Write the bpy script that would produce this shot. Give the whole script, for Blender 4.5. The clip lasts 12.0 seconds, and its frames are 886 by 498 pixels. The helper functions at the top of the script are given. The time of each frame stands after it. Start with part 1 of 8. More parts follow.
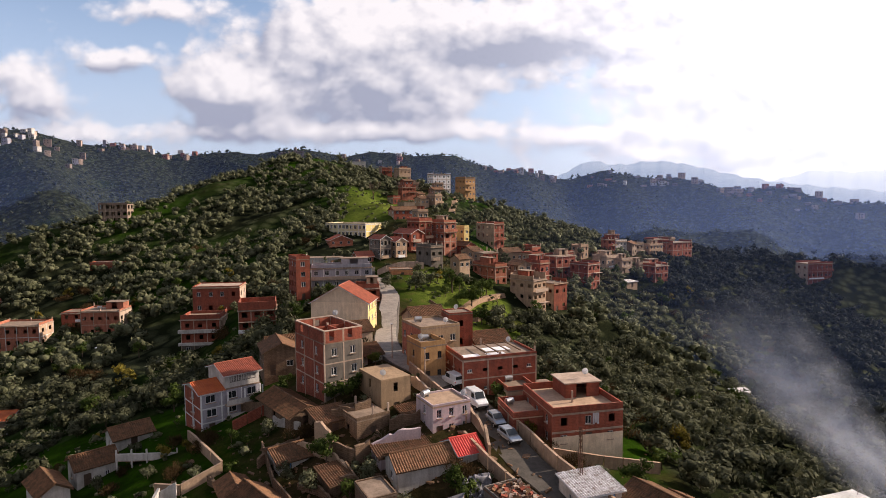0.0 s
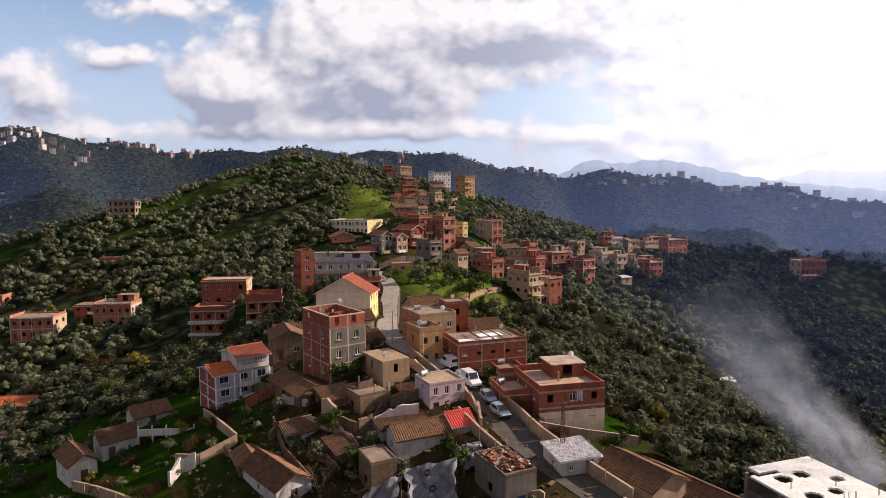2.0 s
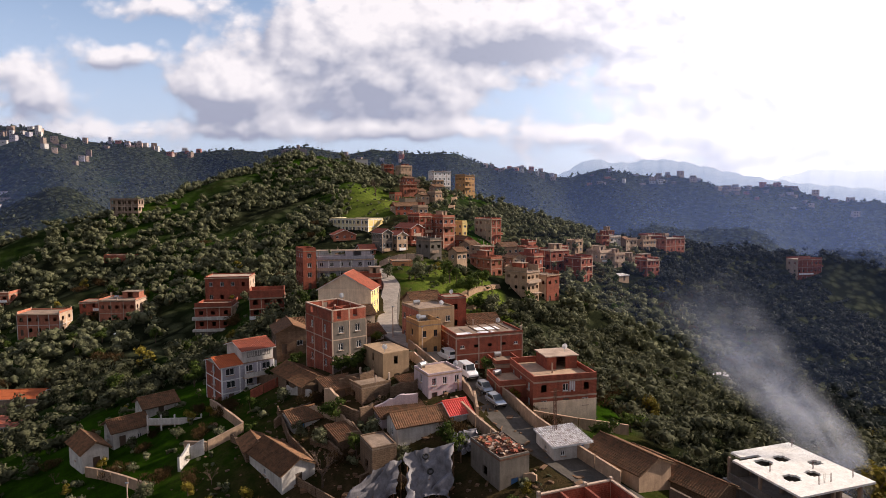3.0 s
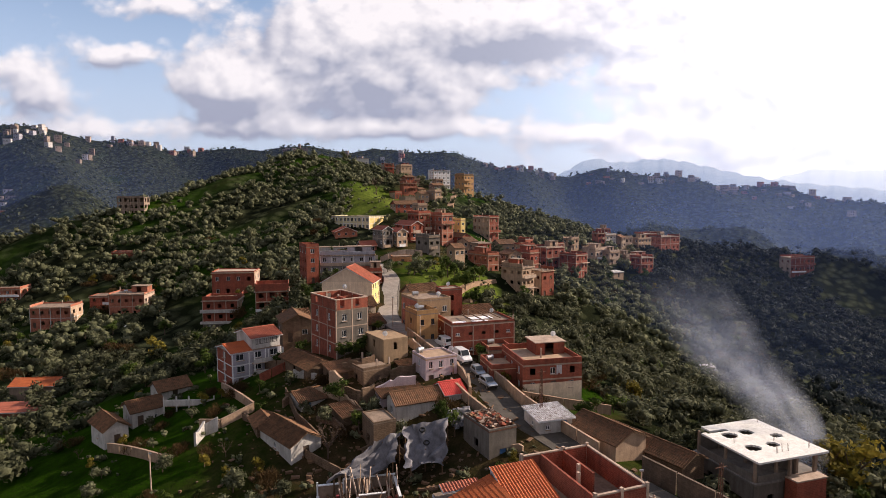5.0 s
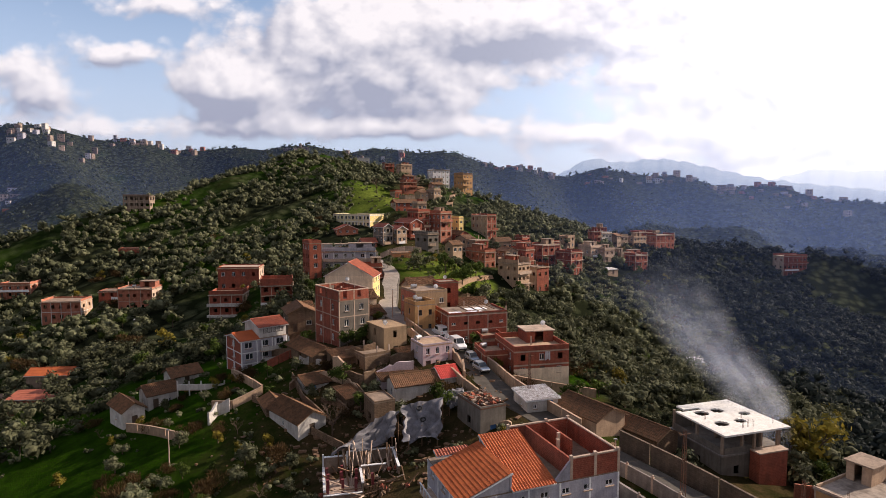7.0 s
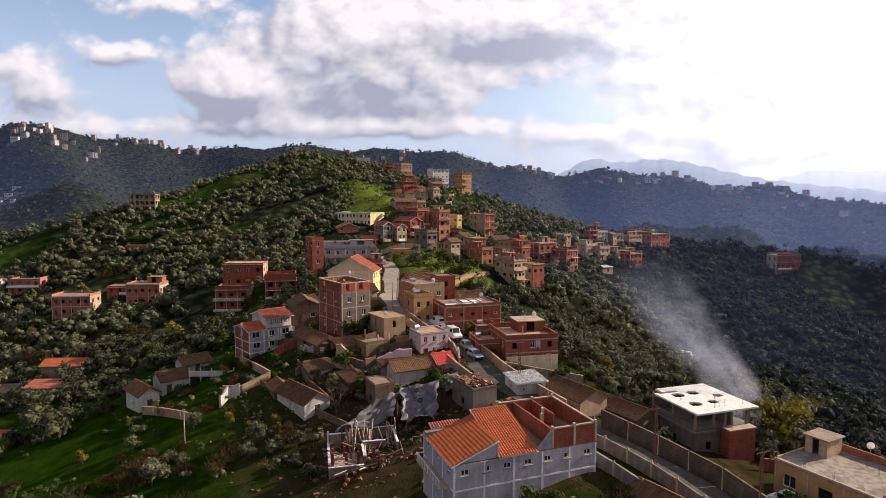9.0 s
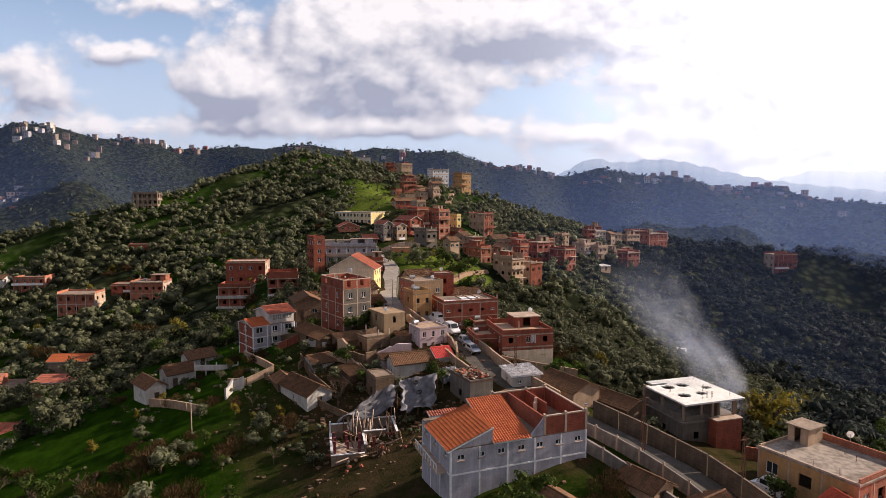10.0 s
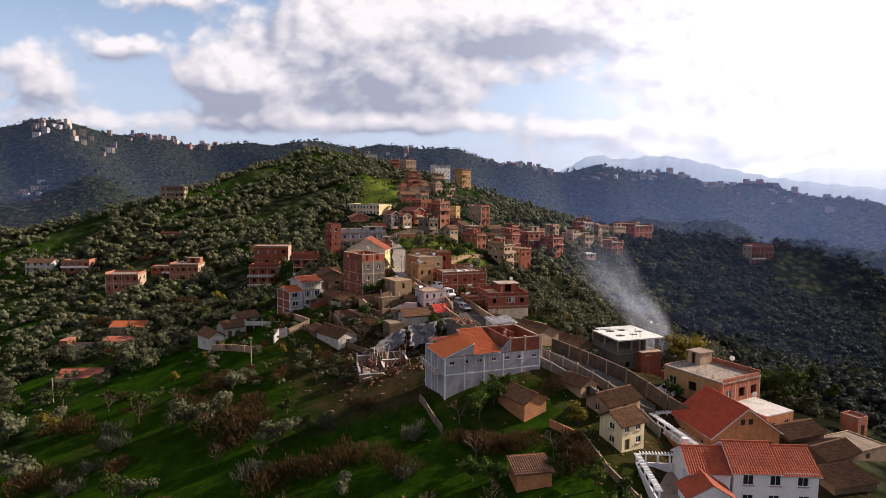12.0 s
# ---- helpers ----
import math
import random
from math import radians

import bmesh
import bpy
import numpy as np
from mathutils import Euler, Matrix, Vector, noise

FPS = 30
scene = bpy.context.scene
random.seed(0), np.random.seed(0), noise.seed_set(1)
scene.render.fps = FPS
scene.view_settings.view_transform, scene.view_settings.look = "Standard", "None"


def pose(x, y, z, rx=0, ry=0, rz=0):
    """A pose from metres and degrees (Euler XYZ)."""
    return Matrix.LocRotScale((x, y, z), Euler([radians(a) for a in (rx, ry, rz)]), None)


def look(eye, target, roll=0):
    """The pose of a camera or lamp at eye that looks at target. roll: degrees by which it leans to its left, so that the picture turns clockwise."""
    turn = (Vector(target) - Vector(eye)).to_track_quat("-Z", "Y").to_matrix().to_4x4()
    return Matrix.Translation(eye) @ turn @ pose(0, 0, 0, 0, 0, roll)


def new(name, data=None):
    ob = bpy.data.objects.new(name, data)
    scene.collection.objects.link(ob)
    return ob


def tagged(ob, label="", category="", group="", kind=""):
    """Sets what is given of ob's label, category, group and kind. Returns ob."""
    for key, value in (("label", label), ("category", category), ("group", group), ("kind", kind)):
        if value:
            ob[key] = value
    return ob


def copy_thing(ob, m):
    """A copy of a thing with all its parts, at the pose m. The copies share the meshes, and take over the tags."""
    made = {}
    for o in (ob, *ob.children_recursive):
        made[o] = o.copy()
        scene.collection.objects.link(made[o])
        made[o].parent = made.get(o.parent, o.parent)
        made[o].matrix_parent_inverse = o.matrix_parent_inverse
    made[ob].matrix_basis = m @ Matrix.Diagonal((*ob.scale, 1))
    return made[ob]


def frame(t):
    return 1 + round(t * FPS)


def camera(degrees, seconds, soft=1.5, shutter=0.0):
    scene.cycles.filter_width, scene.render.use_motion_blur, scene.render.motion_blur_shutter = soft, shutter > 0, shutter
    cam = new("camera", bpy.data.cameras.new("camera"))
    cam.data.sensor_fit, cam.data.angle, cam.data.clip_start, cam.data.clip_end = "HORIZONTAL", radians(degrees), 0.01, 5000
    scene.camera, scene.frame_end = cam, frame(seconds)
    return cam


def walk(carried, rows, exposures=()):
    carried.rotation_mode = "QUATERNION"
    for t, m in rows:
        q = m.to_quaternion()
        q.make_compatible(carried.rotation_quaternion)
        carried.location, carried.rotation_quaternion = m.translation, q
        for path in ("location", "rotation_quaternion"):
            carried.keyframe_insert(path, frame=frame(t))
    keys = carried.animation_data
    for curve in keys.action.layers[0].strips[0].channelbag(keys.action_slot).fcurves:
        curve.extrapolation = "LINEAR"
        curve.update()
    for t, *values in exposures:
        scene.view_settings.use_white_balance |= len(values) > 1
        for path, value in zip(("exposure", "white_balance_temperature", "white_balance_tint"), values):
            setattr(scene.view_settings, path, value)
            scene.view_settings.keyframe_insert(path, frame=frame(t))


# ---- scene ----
cam = camera(74.0, 12.0, 0.65)
PATH = [
    (0, (-1.011, 2.390, 41.336), (0.561, 102.065, 33.426), -0.37),
    (0.5, (-0.873, 0.649, 41.207), (0.633, 100.318, 33.223), -0.34),
    (1, (-0.735, -1.087, 41.081), (0.714, 98.578, 33.030), -0.32),
    (1.5, (-0.597, -2.815, 40.958), (0.803, 96.845, 32.845), -0.30),
    (2, (-0.459, -4.537, 40.837), (0.900, 95.120, 32.669), -0.28),
    (2.5, (-0.321, -6.252, 40.718), (1.004, 93.401, 32.501), -0.25),
    (3, (-0.183, -7.961, 40.602), (1.113, 91.689, 32.341), -0.23),
    (3.5, (-0.045, -9.663, 40.488), (1.228, 89.984, 32.188), -0.20),
    (4, (0.092, -11.358, 40.377), (1.347, 88.286, 32.042), -0.18),
    (4.5, (0.230, -13.047, 40.268), (1.470, 86.595, 31.903), -0.15),
    (5, (0.368, -14.729, 40.162), (1.596, 84.911, 31.769), -0.12),
    (5.5, (0.506, -16.404, 40.058), (1.725, 83.234, 31.642), -0.10),
    (6, (0.643, -18.073, 39.956), (1.854, 81.563, 31.520), -0.07),
    (6.5, (0.781, -19.735, 39.857), (1.985, 79.900, 31.402), -0.04),
    (7, (0.918, -21.390, 39.760), (2.115, 78.243, 31.289), -0.01),
    (7.5, (1.056, -23.039, 39.666), (2.245, 76.593, 31.181), 0.02),
    (8, (1.193, -24.681, 39.574), (2.373, 74.950, 31.076), 0.05),
    (8.5, (1.331, -26.317, 39.484), (2.499, 73.314, 30.974), 0.08),
    (9, (1.468, -27.945, 39.397), (2.622, 71.684, 30.875), 0.11),
    (9.5, (1.605, -29.568, 39.313), (2.741, 70.061, 30.779), 0.14),
    (10, (1.743, -31.183, 39.231), (2.856, 68.445, 30.685), 0.17),
    (10.5, (1.880, -32.792, 39.151), (2.965, 66.835, 30.593), 0.20),
    (11, (2.017, -34.394, 39.074), (3.068, 65.232, 30.502), 0.23),
    (11.2, (2.072, -35.033, 39.043), (3.108, 64.593, 30.466), 0.24),
    (11.3, (2.154, -35.955, 39.000), (3.162, 63.677, 30.484), 0.22),
    (11.4, (2.169, -38.653, 38.902), (3.149, 60.984, 30.447), 0.20),
    (11.5, (2.188, -42.151, 38.775), (3.141, 57.492, 30.382), 0.19),
    (11.6, (2.209, -46.048, 38.633), (3.104, 53.581, 30.074), 0.23),
    (11.7, (2.230, -49.945, 38.492), (3.066, 49.670, 29.766), 0.27),
    (11.8, (2.252, -53.843, 38.350), (3.029, 45.758, 29.458), 0.31),
    (11.9, (2.273, -57.740, 38.208), (2.992, 41.846, 29.150), 0.35),
    (12, (2.294, -61.637, 38.067), (2.955, 37.934, 28.842), 0.39),
]
walk(cam, [(t, look(eye, target, roll)) for t, eye, target, roll in PATH], [(0, 0.14, 6500, 17), (12, 0.14, 6500, 17)])

# ---- light ----
SUN_AZIMUTH, SUN_HEIGHT = radians(72), radians(27)
world = bpy.data.worlds.new("sky")
scene.world = world
world.use_nodes = True


def link_sky():
    nt = world.node_tree
    nodes, links = nt.nodes, nt.links
    nodes.clear()
    out = nodes.new("ShaderNodeOutputWorld")
    back = nodes.new("ShaderNodeBackground")
    links.new(back.outputs[0], out.inputs[0])
    sky = nodes.new("ShaderNodeTexSky")
    sky.sky_type, sky.sun_disc = "NISHITA", False
    sky.sun_elevation, sky.sun_rotation, sky.dust_density, sky.air_density = SUN_HEIGHT, SUN_AZIMUTH, 1.0, 1.0
    coord = nodes.new("ShaderNodeTexCoord")
    way = coord.outputs["Generated"]

    def calc(op, a, b=None, c=None):
        n = nodes.new("ShaderNodeMath")
        n.operation = op
        for slot, v in zip(n.inputs, (a, b, c)):
            if v is None:
                continue
            if isinstance(v, (int, float)):
                slot.default_value = v
            else:
                links.new(v, slot)
        return n.outputs[0]

    def along(axis):
        n = nodes.new("ShaderNodeVectorMath")
        n.operation = "DOT_PRODUCT"
        links.new(way, n.inputs[0])
        n.inputs[1].default_value = axis
        return n.outputs["Value"]

    # the northern sky laid out flat: across and up, one unit being a tenth of the distance
    ahead = along((0.012, 0.9964, -0.0839))
    deep = calc("MAXIMUM", ahead, 0.12)
    across0 = calc("MULTIPLY", calc("DIVIDE", along((0.9999, -0.012, 0.0)), deep), 10.0)
    up0 = calc("MULTIPLY", calc("DIVIDE", along((0.001, 0.0839, 0.9965)), deep), 10.0)

    def heap(across, up, x0, y0, wx, wy, height):
        a = calc("DIVIDE", calc("SUBTRACT", across, x0), wx)
        b = calc("DIVIDE", calc("SUBTRACT", up, y0), wy)
        return calc("MULTIPLY", calc("POWER", 2.718, calc("MULTIPLY", calc("ADD", calc("MULTIPLY", a, a), calc("MULTIPLY", b, b)), -1.0)), height)

    def heaps(across, up, table):
        total = None
        for row in table:
            v = heap(across, up, *row)
            total = v if total is None else calc("ADD", total, v)
        return total

    MASSES = ((-1.9, 3.6, 1.35, 0.75, 0.62), (-0.6, 3.5, 1.3, 0.8, 0.55), (0.7, 3.75, 1.2, 0.55, 0.52), (2.0, 3.8, 0.9, 0.5, 0.5), (-1.3, 2.7, 1.6, 0.55, 0.55),
              (-3.9, 2.9, 0.75, 0.55, 0.62), (-3.3, 2.5, 0.8, 0.5, 0.45), (-6.9, 2.75, 0.8, 0.5, 0.5), (-5.5, 3.3, 0.8, 0.22, 0.45), (-4.9, 4.15, 1.2, 0.25, 0.4),
              (-5.6, 2.05, 2.2, 0.22, 0.38), (-1.2, 2.05, 2.4, 0.2, 0.42), (0.2, 2.5, 0.5, 0.5, 0.3), (6.5, 3.5, 3.6, 3.0, 0.9), (2.0, 1.95, 1.0, 0.16, 0.25), (-7.2, 3.2, 0.5, 0.3, 0.25))
    SHADES = ((0.7, 3.38, 1.25, 0.2, 0.62), (1.9, 3.72, 0.5, 0.3, 0.35), (-3.7, 2.35, 0.75, 0.3, 0.6), (-1.5, 2.75, 1.1, 0.2, 0.38), (-5.5, 3.1, 0.75, 0.16, 0.55),
              (-3.0, 3.7, 0.18, 0.4, 0.35), (-0.9, 2.3, 1.3, 0.16, 0.35), (-6.6, 2.45, 1.0, 0.2, 0.35), (-0.2, 3.75, 0.5, 0.2, 0.22))

    def billows(across, up):
        """Cauliflower relief of three sizes over soft drifts."""
        flat = nodes.new("ShaderNodeCombineXYZ")
        links.new(across, flat.inputs[0])
        links.new(calc("MULTIPLY", up, 1.35), flat.inputs[1])
        flat.inputs[2].default_value = 2.7
        drift = nodes.new("ShaderNodeTexNoise")
        drift.inputs["Scale"].default_value, drift.inputs["Detail"].default_value, drift.inputs["Roughness"].default_value = 1.1, 7.0, 0.56
        links.new(flat.outputs[0], drift.inputs["Vector"])
        bent = nodes.new("ShaderNodeVectorMath")
        bent.operation = "MULTIPLY_ADD"
        links.new(drift.outputs["Color"], bent.inputs[0])
        bent.inputs[1].default_value = (0.55, 0.55, 0.0)
        links.new(flat.outputs[0], bent.inputs[2])
        total = calc("MULTIPLY", calc("SUBTRACT", drift.outputs[0], 0.5), 0.75)
        for scale, weight in ((1.7, 0.26), (4.3, 0.13)):
            puff = nodes.new("ShaderNodeTexVoronoi")
            puff.feature = "SMOOTH_F1"
            puff.inputs["Scale"].default_value, puff.inputs["Smoothness"].default_value = scale, 0.35
            links.new(bent.outputs[0], puff.inputs["Vector"])
            total = calc("ADD", total, calc("MULTIPLY", calc("SUBTRACT", 0.45, puff.outputs["Distance"]), weight))
        return total

    def cover_at(dx, dy):
        across, up = calc("ADD", across0, dx), calc("ADD", up0, dy)
        return calc("ADD", heaps(across, up, MASSES), billows(across, up))

    here, sunward = cover_at(0.0, 0.0), cover_at(0.16, 0.2)
    dense = nodes.new("ShaderNodeMapRange")
    dense.interpolation_type = "SMOOTHSTEP"
    dense.inputs["From Min"].default_value, dense.inputs["From Max"].default_value = 0.08, 0.36
    links.new(here, dense.inputs["Value"])
    # clouds lie ahead and round to the sun; none are drawn behind
    front = nodes.new("ShaderNodeMapRange")
    front.inputs["From Min"].default_value, front.inputs["From Max"].default_value = 0.0, 0.5
    links.new(ahead, front.inputs["Value"])
    thick = calc("MULTIPLY", dense.outputs[0], front.outputs[0])
    # sunlit tops and grey undersides: less cloud towards the sun leaves a side lit
    lit = nodes.new("ShaderNodeMapRange")
    lit.inputs["From Min"].default_value, lit.inputs["From Max"].default_value = -0.28, 0.20
    links.new(calc("SUBTRACT", calc("SUBTRACT", here, sunward), calc("MULTIPLY", heaps(across0, up0, SHADES), 0.5)), lit.inputs["Value"])
    tone = nodes.new("ShaderNodeMix")
    tone.data_type = "RGBA"
    tone.inputs["A"].default_value = (0.40, 0.435, 0.54, 1)
    tone.inputs["B"].default_value = (0.97, 0.95, 0.95, 1)
    links.new(lit.outputs[0], tone.inputs["Factor"])
    # the glare of the veiled sun
    glare = calc("ADD", heap(across0, up0, 7.8, 3.6, 4.0, 4.6, 0.8), heap(across0, up0, 3.6, 2.8, 1.3, 1.5, 0.14))
    bright = nodes.new("ShaderNodeVectorMath")
    bright.operation = "ADD"
    links.new(tone.outputs["Result"], bright.inputs[0])
    links.new(glare, bright.inputs[1])
    blue = nodes.new("ShaderNodeVectorMath")
    blue.operation = "SCALE"
    links.new(sky.outputs[0], blue.inputs[0])
    blue.inputs["Scale"].default_value = 0.165
    # pale mist low down
    sep = nodes.new("ShaderNodeSeparateXYZ")
    links.new(way, sep.inputs[0])
    mist = nodes.new("ShaderNodeMapRange")
    mist.inputs["From Min"].default_value, mist.inputs["From Max"].default_value = 0.33, 0.06
    links.new(sep.outputs[2], mist.inputs["Value"])
    low = nodes.new("ShaderNodeMix")
    low.data_type = "RGBA"
    low.inputs["B"].default_value = (0.60, 0.70, 0.90, 1)
    links.new(calc("MULTIPLY", mist.outputs[0], 0.75), low.inputs["Factor"])
    links.new(blue.outputs[0], low.inputs["A"])
    haze = nodes.new("ShaderNodeVectorMath")
    haze.operation = "ADD"
    links.new(low.outputs["Result"], haze.inputs[0])
    links.new(calc("MULTIPLY", glare, 0.9), haze.inputs[1])
    mix = nodes.new("ShaderNodeMix")
    mix.data_type = "RGBA"
    links.new(thick, mix.inputs["Factor"])
    links.new(haze.outputs[0], mix.inputs["A"])
    links.new(bright.outputs[0], mix.inputs["B"])
    # an unseen grey southern sky is added to make the fill light more neutral
    south_fill = nodes.new("ShaderNodeMix")
    south_fill.data_type = "RGBA"
    south_fill.inputs["B"].default_value = (0.42, 0.405, 0.415, 1)
    links.new(calc("MULTIPLY", calc("SUBTRACT", 1.0, front.outputs[0]), 0.85), south_fill.inputs["Factor"])
    links.new(mix.outputs["Result"], south_fill.inputs["A"])
    links.new(south_fill.outputs["Result"], back.inputs["Color"])
    back.inputs["Strength"].default_value = 0.9


link_sky()
sun_data = bpy.data.lights.new("sun", "SUN")
sun_data.energy, sun_data.angle, sun_data.color = 6.6, radians(1.2), (1.0, 0.86, 0.68)
sun = new("sun", sun_data)
sun_way = Vector((math.sin(SUN_AZIMUTH) * math.cos(SUN_HEIGHT), math.cos(SUN_AZIMUTH) * math.cos(SUN_HEIGHT), math.sin(SUN_HEIGHT)))
sun.matrix_world = look(sun_way * 300, (0, 0, 0))

# ---- materials ----
MATS = {}


def material(name, colour, dark=None, scale=1.0, rough=0.85, bump=0.15, fine=22.0, stain=0.5, metal=0.0, vary=0.12):
    """A weathered surface: two scales of mottling between colour and dark, streaks of stain, fine relief, and a shift of tone from piece to piece."""
    if name in MATS:
        return MATS[name]
    m = bpy.data.materials.new(name)
    m.use_nodes = True
    nt = m.node_tree
    nodes, links = nt.nodes, nt.links
    bsdf = nodes["Principled BSDF"]
    bsdf.inputs["Roughness"].default_value, bsdf.inputs["Metallic"].default_value = rough, metal
    bsdf.inputs["Specular IOR Level"].default_value = 0.5 if rough < 0.7 else 0.2
    dark = dark or tuple(c * 0.55 for c in colour)
    co = nodes.new("ShaderNodeTexCoord")
    big = nodes.new("ShaderNodeTexNoise")
    big.inputs["Scale"].default_value, big.inputs["Detail"].default_value, big.inputs["Roughness"].default_value = 0.55 * scale, 6, 0.65
    small = nodes.new("ShaderNodeTexNoise")
    small.inputs["Scale"].default_value, small.inputs["Detail"].default_value = fine * scale * 0.25, 5
    streak = nodes.new("ShaderNodeTexNoise")
    streak.inputs["Scale"].default_value, streak.inputs["Detail"].default_value = 1.0, 5
    stretch = nodes.new("ShaderNodeMapping")
    stretch.inputs["Scale"].default_value = (2.2 * scale, 2.2 * scale, 0.3 * scale)
    links.new(co.outputs["Object"], stretch.inputs[0])
    links.new(stretch.outputs[0], streak.inputs["Vector"])
    for n in (big, small):
        links.new(co.outputs["Object"], n.inputs["Vector"])
    ramp = nodes.new("ShaderNodeMapRange")
    ramp.inputs["From Min"].default_value, ramp.inputs["From Max"].default_value = 0.35, 0.68
    add = nodes.new("ShaderNodeMath")
    add.operation = "MULTIPLY_ADD"
    links.new(streak.outputs[0], add.inputs[0])
    add.inputs[1].default_value = stain
    links.new(big.outputs[0], add.inputs[2])
    less = nodes.new("ShaderNodeMath")
    less.operation = "SUBTRACT"
    links.new(add.outputs[0], less.inputs[0])
    less.inputs[1].default_value = stain * 0.5
    links.new(less.outputs[0], ramp.inputs["Value"])
    mix = nodes.new("ShaderNodeMix")
    mix.data_type = "RGBA"
    mix.inputs["A"].default_value, mix.inputs["B"].default_value = (*colour, 1), (*dark, 1)
    links.new(ramp.outputs[0], mix.inputs["Factor"])
    info = nodes.new("ShaderNodeObjectInfo")
    tone = nodes.new("ShaderNodeMapRange")
    tone.inputs["To Min"].default_value, tone.inputs["To Max"].default_value = 1 - vary, 1 + vary
    links.new(info.outputs["Random"], tone.inputs["Value"])
    grain = nodes.new("ShaderNodeMapRange")
    grain.inputs["To Min"].default_value, grain.inputs["To Max"].default_value = 0.72, 1.28
    links.new(small.outputs[0], grain.inputs["Value"])
    both = nodes.new("ShaderNodeMath")
    both.operation = "MULTIPLY"
    links.new(tone.outputs[0], both.inputs[0])
    links.new(grain.outputs[0], both.inputs[1])
    final = nodes.new("ShaderNodeVectorMath")
    final.operation = "SCALE"
    links.new(mix.outputs["Result"], final.inputs[0])
    links.new(both.outputs[0], final.inputs["Scale"])
    links.new(final.outputs[0], bsdf.inputs["Base Color"])
    if bump:
        b = nodes.new("ShaderNodeBump")
        b.inputs["Strength"].default_value, b.inputs["Distance"].default_value = bump, 0.05
        links.new(small.outputs[0], b.inputs["Height"])
        links.new(b.outputs[0], bsdf.inputs["Normal"])
    m["out"] = 1
    MATS[name] = m
    return m


def brick_material(name, a, b, mortar, wide=0.32, high=0.2):
    """Hollow red clay blocks with smeared mortar, in courses that run round the house."""
    if name in MATS:
        return MATS[name]
    m = material(name + " base", a, b, 1.0, 0.9, 0.2)
    m.name = name
    nt = m.node_tree
    nodes, links = nt.nodes, nt.links
    co = nodes.new("ShaderNodeTexCoord")
    sep = nodes.new("ShaderNodeSeparateXYZ")
    links.new(co.outputs["Object"], sep.inputs[0])
    along = nodes.new("ShaderNodeMath")
    links.new(sep.outputs[0], along.inputs[0])
    links.new(sep.outputs[1], along.inputs[1])
    flat = nodes.new("ShaderNodeCombineXYZ")
    links.new(along.outputs[0], flat.inputs[0])
    links.new(sep.outputs[2], flat.inputs[1])
    br = nodes.new("ShaderNodeTexBrick")
    br.inputs["Scale"].default_value, br.inputs["Brick Width"].default_value, br.inputs["Row Height"].default_value = 1.0, wide, high
    br.inputs["Mortar Size"].default_value, br.inputs["Bias"].default_value = 0.022, 0.0
    br.inputs["Color1"].default_value, br.inputs["Color2"].default_value, br.inputs["Mortar"].default_value = (1.15, 1.15, 1.15, 1), (0.78, 0.75, 0.75, 1), (*mortar, 1)
    links.new(flat.outputs[0], br.inputs["Vector"])
    bsdf = nodes["Principled BSDF"]
    old = bsdf.inputs["Base Color"].links[0].from_socket
    times = nodes.new("ShaderNodeMix")
    times.data_type, times.blend_type = "RGBA", "MULTIPLY"
    times.inputs["Factor"].default_value = 0.8
    links.new(old, times.inputs["A"])
    links.new(br.outputs["Color"], times.inputs["B"])
    links.new(times.outputs["Result"], bsdf.inputs["Base Color"])
    MATS[name] = m
    return m


BRICK = brick_material("red clay block", (0.305, 0.081, 0.048), (0.179, 0.053, 0.035), (1.2, 1.6, 1.7))
PINKBRICK = brick_material("pale clay block", (0.394, 0.142, 0.087), (0.237, 0.089, 0.055), (1.3, 1.5, 1.6))
ORANGEBRICK = brick_material("ochre clay block", (0.515, 0.233, 0.106), (0.381, 0.165, 0.079), (1.1, 1.2, 1.3), 0.5, 0.25)
STONE = brick_material("rubble stone", (0.205, 0.138, 0.092), (0.129, 0.088, 0.059), (0.544, 0.517, 0.490), 0.45, 0.24)
CONCRETE = material("raw concrete", (0.289, 0.216, 0.164), (0.166, 0.122, 0.090))
PALECONCRETE = material("pale concrete", (0.482, 0.364, 0.286), (0.308, 0.230, 0.177))
GREYRENDER = material("grey cement render", (0.176, 0.154, 0.132), (0.107, 0.092, 0.079))
WHITE = material("white limewash", (0.570, 0.541, 0.511), (0.386, 0.361, 0.332), stain=0.7)
VILLAWHITE = material("fresh white paint", (0.80, 0.80, 0.82), (0.70, 0.70, 0.73), stain=0.3)
GREYPAINT = material("blue-grey wall paint", (0.40, 0.385, 0.435), (0.28, 0.27, 0.30), stain=0.6)
TRIM = material("white trim paint", (0.76, 0.76, 0.77), (0.60, 0.60, 0.60), stain=0.3)
PLASTER = material("sandy plaster", (0.442, 0.310, 0.213), (0.291, 0.201, 0.140))
OCHRE = material("ochre plaster", (0.438, 0.258, 0.115), (0.304, 0.172, 0.081))
PINK = material("pale pink wall paint", (0.520, 0.420, 0.440), (0.380, 0.310, 0.330))
BEIGE = material("beige cement wall", (0.349, 0.241, 0.149), (0.239, 0.166, 0.104))
CREAM = material("cream wall paint", (0.78, 0.63, 0.47), (0.60, 0.47, 0.34), stain=0.7)
YELLOW = material("yellow wall paint", (0.680, 0.530, 0.220), (0.530, 0.410, 0.170))
PALEYELLOW = material("pale yellow wall paint", (0.740, 0.660, 0.420), (0.600, 0.530, 0.330))
TILE = material("red roof tile", (0.380, 0.116, 0.068), (0.228, 0.074, 0.048), 1.6, 0.75)
